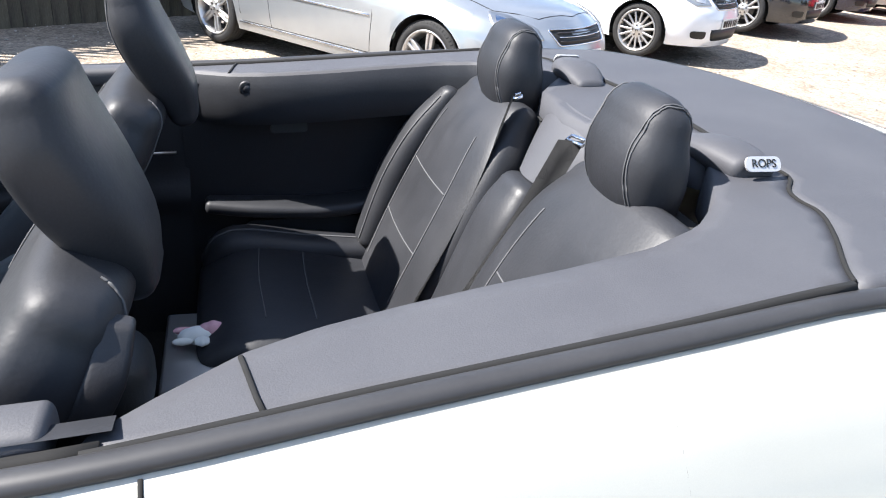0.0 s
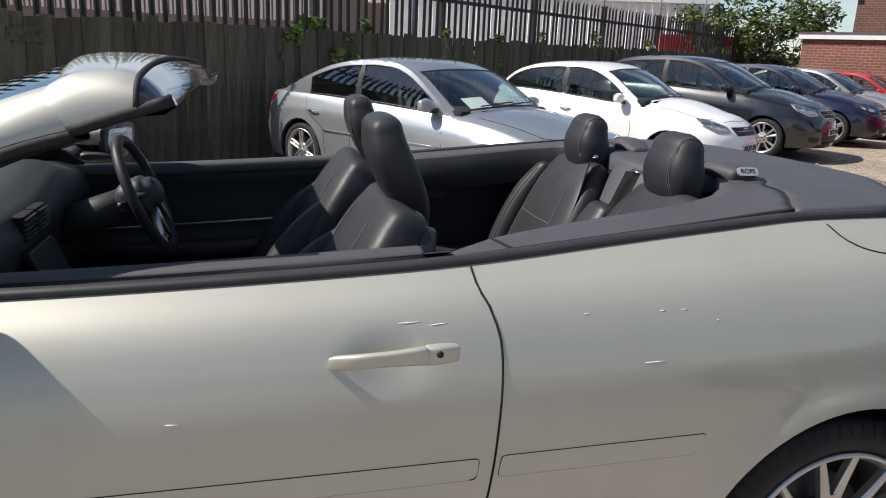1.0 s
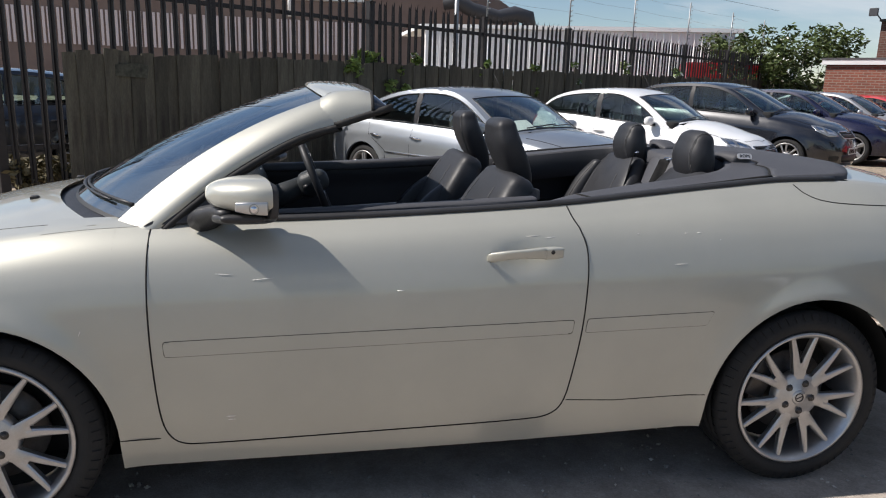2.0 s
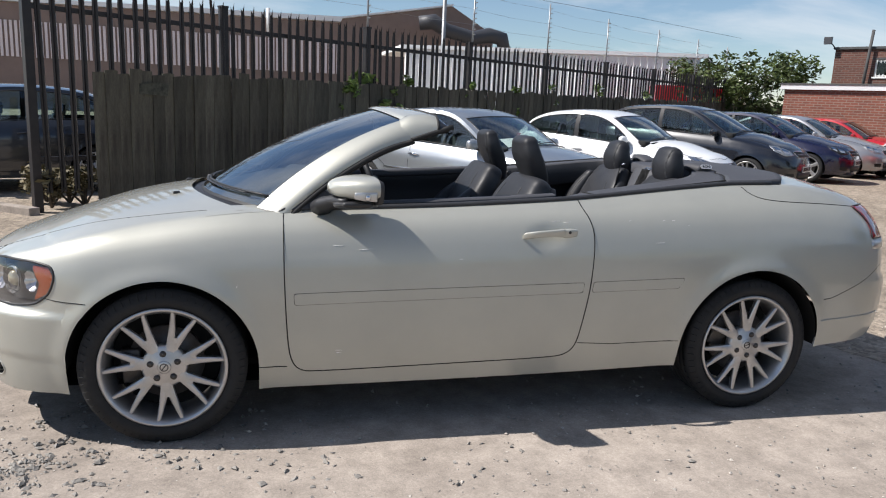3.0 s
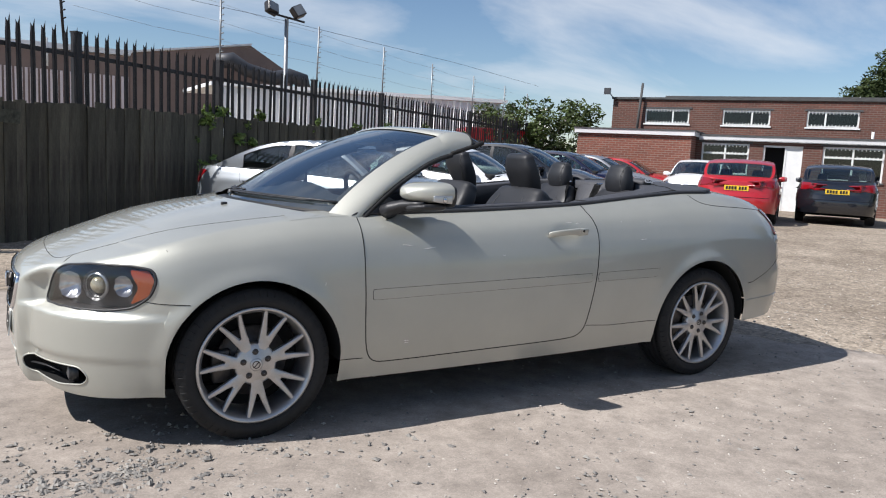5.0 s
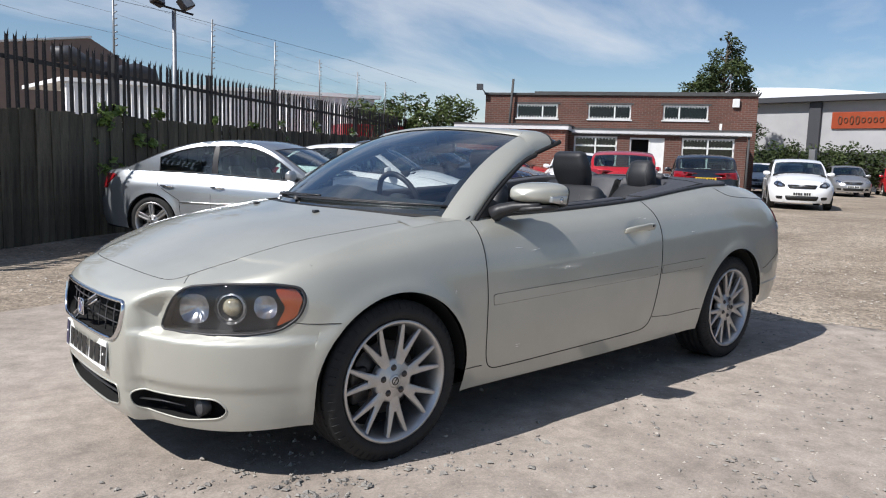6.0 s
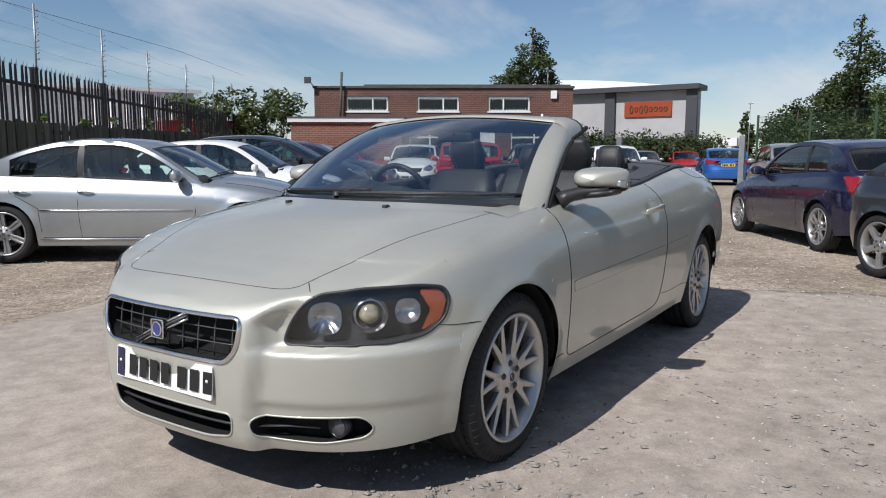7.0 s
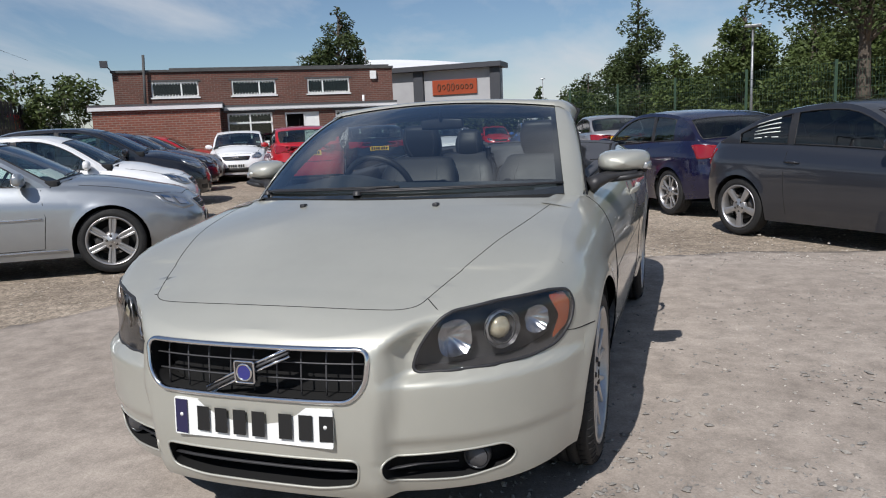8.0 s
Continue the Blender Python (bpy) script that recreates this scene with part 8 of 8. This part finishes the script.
tree("small tree far beyond the shop", 74.0, 13.6, 5.5, 1.8, 15, cone=0.7, leaves=3045, material=LEAFD, bare=0.05, size=0.187)
for k, (x, y, h) in enumerate(((78, 10, 4.5), (80, 5, 5.0), (76, 1, 5.5), (70, -3, 6), (64, -8, 6.5), (58, -12, 6.5), (50, -14, 7), (46, -17, 7), (40, -18, 7.5))):
    tree("tree in the far belt of woodland", x, y, h, 3.6, 120 + k, cone=0.3, leaves=2500, material=LEAFD, bare=0.02, size=0.3)
hed = thing("hedge", "clipped dark green hedge along the far side of the yard", "hedge", pose(0, 0, 0))
leaf_cloud("foliage", [((34.0 + 0.85 * k, 14.9 - 0.6 * k, 1.25 + 0.1 * (k % 3)), (0.85, 0.85, 1.25)) for k in range(11)], 14000, 0.09, LEAFD, 77, hed)

# ---- buildings ----
def brick_mat(name, c1, c2, mortar):
    m = bpy.data.materials.new(name)
    m.use_nodes = True
    nt = m.node_tree
    N, L = nt.nodes, nt.links
    b = N["Principled BSDF"]
    b.inputs["Roughness"].default_value = 0.88
    tc = N.new("ShaderNodeTexCoord")
    mp = N.new("ShaderNodeMapping")
    mp.inputs["Rotation"].default_value = (radians(90), 0, 0)
    L.new(tc.outputs["Object"], mp.inputs[0])
    br = N.new("ShaderNodeTexBrick")
    br.inputs["Color1"].default_value, br.inputs["Color2"].default_value = (*c1, 1), (*c2, 1)
    br.inputs["Mortar"].default_value = (*mortar, 1)
    br.inputs["Scale"].default_value, br.inputs["Mortar Size"].default_value = 1.0, 0.010
    br.inputs["Brick Width"].default_value, br.inputs["Row Height"].default_value = 0.225, 0.075
    br.inputs["Bias"].default_value = 0.0
    L.new(mp.outputs[0], br.inputs["Vector"])
    n = N.new("ShaderNodeTexNoise"); n.inputs["Scale"].default_value = 1.3; n.inputs["Detail"].default_value = 6
    L.new(tc.outputs["Object"], n.inputs["Vector"])
    r = N.new("ShaderNodeMapRange"); r.inputs["To Min"].default_value, r.inputs["To Max"].default_value = 0.7, 1.35
    L.new(n.outputs["Fac"], r.inputs["Value"])
    h = N.new("ShaderNodeHueSaturation")
    L.new(br.outputs["Color"], h.inputs["Color"]); L.new(r.outputs[0], h.inputs["Value"])
    L.new(h.outputs[0], b.inputs["Base Color"])
    bp = N.new("ShaderNodeBump"); bp.inputs["Strength"].default_value, bp.inputs["Distance"].default_value, bp.invert = 0.6, 0.01, True
    L.new(br.outputs["Fac"], bp.inputs["Height"]); L.new(bp.outputs[0], b.inputs["Normal"])
    return m


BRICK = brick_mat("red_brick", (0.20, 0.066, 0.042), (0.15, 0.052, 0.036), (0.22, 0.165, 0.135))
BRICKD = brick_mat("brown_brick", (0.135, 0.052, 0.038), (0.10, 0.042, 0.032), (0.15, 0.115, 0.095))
FELT = mat("dark_felt", (0.06, 0.06, 0.062), rough=0.9, col2=(0.09, 0.09, 0.09), scale=4)
UPVC = mat("white_upvc", (0.78, 0.78, 0.77), rough=0.4, col2=(0.7, 0.7, 0.69), scale=5)
# near-black, so that the shade of the unlit rooms is in the colour
ROOM_SHADE = mat("painted_room_shade", (0.012, 0.012, 0.013), rough=0.9)
CLAD = mat("pale_cladding", (0.66, 0.66, 0.66), rough=0.6, col2=(0.58, 0.58, 0.59), scale=0.6)
MAUVE = mat("mauve_cladding", (0.74, 0.65, 0.65), rough=0.6, col2=(0.66, 0.58, 0.575), scale=0.6)
WHITECLAD = mat("white_cladding", (0.84, 0.84, 0.84), rough=0.5, col2=(0.76, 0.76, 0.77), scale=0.6)
BROWN = mat("brown_cladding", (0.19, 0.135, 0.115), rough=0.7, col2=(0.24, 0.175, 0.15), scale=0.5)
WHITEROOF = mat("white_roof_sheet", (0.80, 0.81, 0.82), rough=0.5, col2=(0.72, 0.73, 0.75), scale=0.4)
SHOPGREY = mat("shop_panel", (0.34, 0.34, 0.35), rough=0.5, col2=(0.40, 0.40, 0.41), scale=0.5)
SHOPDARK = mat("shop_steel", (0.05, 0.052, 0.06), rough=0.5)
ORANGE = mat("orange_sign", (0.30, 0.048, 0.012), rough=0.5, col2=(0.26, 0.042, 0.012), scale=2)
SIGNTONE = mat("brown_sign_shape", (0.10, 0.04, 0.02), rough=0.5)

BL, BF, BN = Vector((14.76, 16.54, 0.0)), Vector((0.545, -0.839, 0)), Vector((-0.839, -0.545, 0))
B_POSE = Matrix(((BF.x, -BN.x, 0, BL.x), (BF.y, -BN.y, 0, BL.y), (0, 0, 1, 0), (0, 0, 0, 1)))
office = thing("brick_office", "two-storey flat-roofed red brick office with barred white windows", "building", B_POSE)


def wall_with(name, s0, s1, y, z0, z1, holes, thick=0.22, material=None):
    """A wall along s at depth y (growing away from the yard), cut by openings (s0, s1, z0, z1)."""
    bm = bmesh.new()
    edges = sorted({s0, s1, *[h[0] for h in holes], *[h[1] for h in holes]})
    for a, b in zip(edges, edges[1:]):
        mid = (a + b) / 2
        cut = sorted([(h[2], h[3]) for h in holes if h[0] < mid < h[1]])
        z = z0
        for c0, c1 in cut:
            if c0 > z + 1e-6:
                box(a, b, y, y + thick, z, c0, bm=bm)
            z = c1
        if z < z1:
            box(a, b, y, y + thick, z, z1, bm=bm)
    bmesh.ops.remove_doubles(bm, verts=bm.verts[:], dist=0.001)
    return part(name, bm, material or BRICKD, office, smooth=False)


def window(s0, s1, z0, z1, y, split=0.5, bars=True, top=0.0):
    fr = bmesh.new()
    t = 0.055
    sm = s0 + (s1 - s0) * split
    box(s0, s1, y + 0.04, y + 0.10, z0, z0 + t, bm=fr)
    w = part("window", fr, UPVC, office, "white window with security bars", smooth=False)
    bars_at = [(s0, s1, z1 - t, z1), (s0, s0 + t, z0 + t, z1 - t), (s1 - t, s1, z0 + t, z1 - t), (sm - t / 2, sm + t / 2, z0 + t, z1 - t)]
    if top:
        bars_at.append((s0 + t, s1 - t, z1 - top, z1 - top + t))
    for a, b, c, d in bars_at:
        part("frame_bar", box(a, b, y + 0.04, y + 0.10, c, d), UPVC, w, smooth=False)
    for a, b in ((s0 + t, sm - t / 2), (sm + t / 2, s1 - t)):
        part("pane", box(a, b, y + 0.06, y + 0.068, z0 + t, z1 - t), PANE, w, smooth=False)
    # added panel, coloured as the shade inside the room
    part("room_shade_panel", box(s0 + 0.02, s1 - 0.02, y + 0.5, y + 0.52, z0, z1), ROOM_SHADE, w, smooth=False)
    part("sill", box(s0 - 0.05, s1 + 0.05, y - 0.04, y + 0.06, z0 - 0.05, z0 - 0.002), UPVC if z0 > 2 else FELT, w, smooth=False)
    part("lintel", box(s0 - 0.09, s1 + 0.09, y - 0.02, y - 0.002, z1 + 0.01, z1 + 0.075), FELT, w, smooth=False)
    if bars:
        zt, zb = (z1 - 0.02, z0 + 0.04) if not top else (z1 - 0.03, z1 - top + 0.02)
        b0 = bmesh.new()
        n = int((s1 - s0) / 0.11)
        if top or z0 > 2:
            for i in range(n):
                x = s0 + 0.06 + (s1 - s0 - 0.12) * i / (n - 1)
                box(x - 0.012, x + 0.012, y - 0.012, y + 0.01, z1 - 0.10, z1 + 0.0, bm=b0)
                box(x - 0.012, x + 0.012, y - 0.012, y + 0.01, zb - 0.03, zb + 0.06, bm=b0)
            tagged(part("window_guard", b0, UPVC, w, smooth=False), "white metal guard bars", kind="stuff")
    return w


gz0 = -0.1
wall_with("wall", 0.0, 3.85, 0.0, gz0, 2.30, [], material=BRICK)
part("wall", box(3.63, 3.85, 0.222, 1.0, gz0, 2.30), BRICK, office, smooth=False)
part("wall", box(0, 0.22, 0.222, 4.218, gz0, 2.30), BRICK, office, smooth=False)
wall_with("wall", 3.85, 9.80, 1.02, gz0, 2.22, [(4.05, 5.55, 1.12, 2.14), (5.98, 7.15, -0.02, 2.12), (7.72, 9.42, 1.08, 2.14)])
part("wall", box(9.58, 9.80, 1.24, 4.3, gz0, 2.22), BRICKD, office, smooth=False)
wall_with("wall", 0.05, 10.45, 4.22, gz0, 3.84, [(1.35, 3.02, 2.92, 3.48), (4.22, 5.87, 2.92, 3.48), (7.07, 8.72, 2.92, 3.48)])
for s0 in (0.05, 10.23):
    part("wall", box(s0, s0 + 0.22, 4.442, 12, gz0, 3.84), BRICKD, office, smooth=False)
part("roof", box(0.0, 10.5, 4.15, 12.1, 3.842, 3.92), FELT, office, smooth=False)
part("roof_kerb", box(2.0, 10.4, 4.6, 12, 3.922, 4.02), FELT, office, smooth=False)
part("roof", box(-0.08, 3.93, -0.08, 4.2, 2.30, 2.33), FELT, office, smooth=False)
part("fascia", box(-0.10, 3.95, -0.10, -0.07, 2.30, 2.44), CLAD, office, "pale fascia board", smooth=False)
part("fascia", box(3.92, 3.95, -0.068, 1.0, 2.30, 2.44), CLAD, office, smooth=False)
part("fascia", box(-0.1, -0.07, -0.068, 4.2, 2.30, 2.44), CLAD, office, smooth=False)
part("gutter_edge", box(-0.12, 3.97, -0.12, 4.2, 2.44, 2.49), FELT, office, smooth=False)
part("roof", box(3.85, 9.9, 0.9, 4.2, 2.22, 2.25), FELT, office, smooth=False)
part("fascia", box(3.96, 9.92, 0.90, 0.93, 2.22, 2.36), CLAD, office, smooth=False)
part("fascia", box(9.89, 9.92, 0.932, 4.2, 2.22, 2.36), CLAD, office, smooth=False)
part("gutter_edge", box(3.98, 9.94, 0.88, 4.2, 2.36, 2.42), FELT, office, smooth=False)
for a, b, sp in ((1.35, 3.02, 0.63), (4.22, 5.87, 0.62), (7.07, 8.72, 0.36)):
    window(a, b, 2.92, 3.48, 4.22, sp)
window(4.05, 5.55, 1.12, 2.14, 1.02, 0.5, top=0.36)
window(7.72, 9.42, 1.08, 2.14, 1.02, 0.5, top=0.36)
dr = part("door_frame", box(6.03, 7.10, 1.06, 1.14, 2.06, 2.12), UPVC, office, "white door frame", smooth=False)
for s0, top in ((5.98, 2.12), (7.10, 2.12), (6.62, 2.058)):
    part("frame_bar", box(s0, s0 + 0.05, 1.06, 1.14, -0.02, top), UPVC, dr, smooth=False)
part("door_panel", box(6.67, 7.10, 1.08, 1.12, -0.02, 2.06), UPVC, dr, "white door panel", smooth=False)
# the same shade-coloured panel behind the doorway
part("room_shade_panel", box(5.9, 7.2, 1.6, 1.65, -0.05, 2.2), ROOM_SHADE, dr, smooth=False)
part("vent_pipe", tube([(1.10, 4.05, 2.4), (1.14, 4.05, 3.3), (1.20, 4.05, 4.45)], 0.05, seg=8), FELT, office)
part("vent_pipe", tube([(9.15, 3.6, 2.3), (9.15, 3.6, 2.78)], 0.045, seg=8), UPVC, office)
part("alarm_box", box(9.55, 9.80, 4.12, 4.20, 3.42, 3.74, 0.015), UPVC, office, "white alarm box", smooth=False)
part("roof_pole", tube([(9.45, 4.4, 3.8), (9.45, 4.4, 4.55)], 0.022, seg=6, bm=tube([(9.45, 4.4, 4.5), (9.40, 4.25, 4.62)], 0.05, seg=6)), GALV, office)
part("floodlight", box(-0.28, -0.02, 3.9, 4.0, 4.0, 4.25, 0.01, bm=tube([(0.1, 4.1, 3.84), (-0.1, 4.0, 4.1)], 0.02, seg=6)), SHOPDARK, office, smooth=False)
part("downpipe", tube([(9.86, 1.0, 0.0), (9.86, 1.0, 2.3)], 0.035, seg=8), FELT, office)

shop = thing("retail_shop", "large grey retail shed with an orange sign and white roof", "building", pose(0, 0, 0))
part("wall", box(45.2, 45.6, 11.0, 40, 0.0, 5.42), SHOPGREY, shop, smooth=False)
part("wall", box(45.6, 46.8, 11.0, 11.4, 0.0, 5.42), SHOPGREY, shop, smooth=False)
part("base_band", box(45.16, 45.2, 11.0, 40, 0.0, 2.3), SHOPDARK, shop, smooth=False)
part("fascia", box(44.6, 46.8, 10.6, 40, 5.42, 5.75), SHOPDARK, shop, "dark steel roof edge", smooth=False)
rf_b = bmesh.new()
grid(lambda u, v: Vector((44.7 + 8 * u, 10.8 + 2.4 * u + (29 - 2.4 * u) * v, 5.752 + u * (0.35 + 1.25 * math.sin(math.pi * v) ** 0.8))), 6, 20, bm=rf_b)
part("roof", rf_b, WHITEROOF, shop)
for y in (11.1, 16.6, 22.4, 28):
    part("pillar", box(44.95, 45.2, y - 0.35, y + 0.35, 0, 5.42), SHOPDARK, shop, smooth=False)
sg_ = part("sign_board", box(45.08, 45.19, 12.4, 15.6, 3.75, 4.75, 0.01), ORANGE, shop, "orange shop sign with plain dark shapes", smooth=False)
lt = bmesh.new()
for k in range(8):
    y = 15.1 - 0.33 * k
    tube([(45.06, y + 0.1 * math.cos(a), 4.25 + 0.15 * math.sin(a) * (1.6 if k in (0, 2, 3) else 1)) for a in np.linspace(0, 6.28, 13)[:-1]], 0.035, seg=5, closed=True, bm=lt)
tagged(part("sign_shape", lt, SIGNTONE, sg_), kind="stuff")

wh = thing("warehouse", "long brown and pale corrugated warehouse behind the fences", "building", pose(0, 0, 0))
cor = bmesh.new()
for k in range(150):
    x = -38 + 0.28 * k
    box(x, x + 0.16, 46.6 + 0.09 * (x + 38) - 0.06, 46.6 + 0.09 * (x + 38) + 0.02, 3.2, 5.4, bm=cor)
tagged(part("cladding", cor, MAUVE, wh, smooth=False), "pale mauve ribbed cladding", kind="stuff")
part("wall", prism([(-40, 0), (4.2, 0), (4.2, 6.75), (-40, 6.2)], 0, 0.3, lambda a, b, d: Vector((a, 46.6 + 0.09 * (a + 38) + 0.02 + d, b))), BROWN, wh, smooth=False)
part("gable", prism([(4.0, 0), (4.0, 7.0), (12.3, 8.5), (15.6, 6.7), (15.6, 0)], 0, 0.3, lambda a, b, d: Vector((a, 50.3 + 0.1 * (a - 4) + d, b))), BROWN, wh, smooth=False)
part("roof", prism([(-40, 6.22), (4.0, 6.80), (4.1, 7.05), (12.3, 8.53), (12.3, 8.66), (4.0, 7.15), (-40, 6.36)], 0, 14, lambda a, b, d: Vector((a, 46.4 + 0.09 * (a + 38) + d, b))), WHITEROOF, wh, smooth=False)
part("duct", tube([(9.5, 49.6, 7.0), (10.5, 49.4, 7.15), (11.5, 49.4, 6.6), (13.5, 49.6, 6.2), (14.8, 49.8, 6.5), (15.8, 49.8, 6.3), (16.0, 49.8, 5.5)], [0.5, 0.55, 0.5, 0.5, 0.55, 0.55, 0.5], seg=12), SHOPDARK, wh, "thick black duct")
part("flue", tube([(-1.0, 48.6, 5.5), (-1.0, 48.6, 7.2)], 0.12, seg=8), UPVC, wh)
shed = thing("white_shed", "long white corrugated shed behind the palisade fence", "building", pose(0, 0, 0))
cor = bmesh.new()
for k in range(42):
    x = 4.6 + 0.26 * k
    box(x, x + 0.2, 27.2 - 0.4 * (x - 4.6) - 0.10, 27.2 - 0.4 * (x - 4.6) - 0.02, 0, 3.55, bm=cor)
part("wall", prism([(4.6, 0), (15.6, 0), (15.6, 3.6), (4.6, 3.6)], 0, 0.2, lambda a, b, d: Vector((a, 27.2 - 0.4 * (a - 4.6) + d, b))), WHITECLAD, shed, smooth=False)
tagged(part("cladding", cor, WHITECLAD, shed, smooth=False), kind="stuff")
part("roof", prism([(4.4, 3.6), (15.8, 3.6), (15.8, 3.75), (4.4, 3.75)], -0.15, 6, lambda a, b, d: Vector((a, 27.2 - 0.4 * (a - 4.6) + d, b))), WHITEROOF, shed, smooth=False)
van = thing("red_container", "red steel container behind the fence", "container", pose(14.2, 21.2, -0.35, 0, 0, -20))
part("body", box(-1.3, 1.3, -1, 1, 0, 2.75, 0.03), REDP, van, smooth=False)
hut = thing("low_hut", "low pale hut beyond the hedge", "building", pose(54.4, 12.9, 0, 0, 0, 10))
part("wall", box(-2.5, 2.5, -1.7, 1.7, 0, 1.9), CLAD, hut, smooth=False)
part("roof", prism([(-2.7, 1.9), (2.7, 1.9), (2.7, 2.1), (-2.7, 2.5)], -1.9, 1.9, lambda a, b, d: Vector((d, a, b))), WHITEROOF, hut, smooth=False)

# ---- posts, lamps ----
lp_ = thing("floodlight_mast", "tall steel mast with twin floodlights behind the fence", "lamp", pose(2.55, 11.3, 0))
part("pole", tube([(0, 0, 0), (0, 0, 3.85)], [0.05, 0.04], seg=10), GALV, lp_)
part("crossbar", tube([(-0.38, 0.0, 3.93), (0.38, 0.0, 3.83)], 0.022, seg=6), STEEL, lp_)
for x, r in ((-0.3, 15), (0.32, -25)):
    fl = part("floodlight", box(-0.13, 0.13, -0.06, 0.10, 0.02, 0.26, 0.02), STEEL, lp_, smooth=False)
    fl.matrix_local = pose(x, -0.02, 3.92, -25, r, 20)
    part("lamp_face", box(-0.11, 0.11, -0.065, -0.061, 0.04, 0.24), GALV, fl, smooth=False)
cab = thing("overhead_cable", "thin black cable slung across the sky", "cable", pose(0, 0, 0))
part("cable", tube([(-14, 13.0, 5.6), (-6, 12.6, 4.75), (0.1, 12.1, 4.15), (2.55, 11.3, 3.8), (8, 13.5, 3.7), (14, 18, 3.9)], 0.004, seg=4), STEEL, cab)
gp_ = thing("steel_post", "plain grey square steel post", "post", pose(22.3, 3.2, 0))
part("post", box(-0.09, 0.09, -0.09, 0.09, -0.1, 1.85, 0.008), GALV, gp_, smooth=False)
gp2 = thing("steel_post", "plain grey square steel post beside the hedge", "post", pose(27.6, 9.4, 0))
part("post", box(-0.12, 0.12, -0.12, 0.12, -0.1, 2.0, 0.008), GALV, gp2, smooth=False)
for x, y, h, lab in ((22.0, -3.14, 4.1, "pale lamp post behind the mesh fence"), (56, 7.2, 4.8, "pale lamp post far beyond the yard"), (70, 12.5, 6.0, "pale lamp post far beyond the yard"), (60, 3.0, 5.6, "pale lamp post far beyond the yard")):
    l = thing("lamp_post", lab, "lamp post", pose(x, y, 0))
    part("pole", tube([(0, 0, 0), (0, 0, h)], [0.055, 0.035], seg=8), GALV, l)
    part("lantern", box(-0.12, 0.12, -0.25, 0.25, h, h + 0.08, 0.02), GALV, l, smooth=False)
GREEN = mat("green_mesh", (0.02, 0.05, 0.028), rough=0.5)
mf = thing("mesh_fence", "tall dark green weld-mesh fence with steel posts", "fence", pose(0, 0, 0))
a0, a1 = Vector((21.5, 2.6, 0)), Vector((9.5, -9.5, 0))
ln, dv = (a1 - a0).length, (a1 - a0).normalized()
for k in range(8):
    p = a0 + dv * (ln * k / 7)
    part("post", box(p.x - 0.03, p.x + 0.03, p.y - 0.03, p.y + 0.03, -0.1, 2.45), GREEN, mf, smooth=False)
wires = bmesh.new()
for k in range(13):
    z = 0.1 + 0.19 * k
    tube([a0 + Vector((0, 0, z)), a1 + Vector((0, 0, z))], 0.005, seg=3, bm=wires)
for k in range(int(ln / 0.075)):
    p = a0 + dv * 0.075 * k
    tube([p, p + Vector((0, 0, 2.4))], 0.003, seg=3, bm=wires)
tagged(part("mesh", wires, GREEN, mf), kind="stuff")

# ---- loose stones and kerb ----
def near_slab(rng):
    x, y = rng.uniform(-5.5, 3.6), -rng.random() ** 0.8 * 5.2 - 0.2
    return (x, y) if noise.noise(Vector((x * 0.8, y * 0.8, 3))) > -0.25 else None


def by_front(rng):
    x, y = (rng.gauss(-1.82, 0.36), rng.gauss(-1.0, 0.26)) if rng.random() < 0.55 else (rng.gauss(-1.4, 1.1), rng.gauss(-1.9, 0.8))
    if noise.noise(Vector((x * 2.2, y * 2.2, 3))) + 0.5 * noise.noise(Vector((x * 7, y * 7, 8))) < rng.uniform(-0.25, 0.35):
        return None
    return (x, y)


def on_gravel(rng):
    x, y = rng.uniform(-3, 9), rng.uniform(-6, 8)
    e = (x > 3.0 or y > 3.3 or (x > 2.5 and y > -0.5))
    return (x, y) if e else None


stones("loose_stones", 9000, near_slab, (0.003, 0.013), STONE, "scattered grey stone chips on the concrete", 1)
stones("pale_grit", 6000, near_slab, (0.003, 0.011), STONEL, "pale grit scattered on the concrete", 2)
stones("stone_chips", 6500, by_front, (0.004, 0.019), STONE, "angular grey stone chips by the front wheel", 3)
stones("gravel_stones", 5000, on_gravel, (0.006, 0.02), STONEL, "loose brown gravel", 4)
kb = thing("kerb", "old concrete kerb at the end of the fence", "kerb", pose(-3.6, 5.55, ground_z(-3.6, 5.55), 0, 0, 142))
for k in range(4):
    part("kerb_stone", box(0.62 * k, 0.62 * k + 0.605, -0.07, 0.07, -0.05, 0.07, 0.012), CONCRETE, kb, smooth=False)
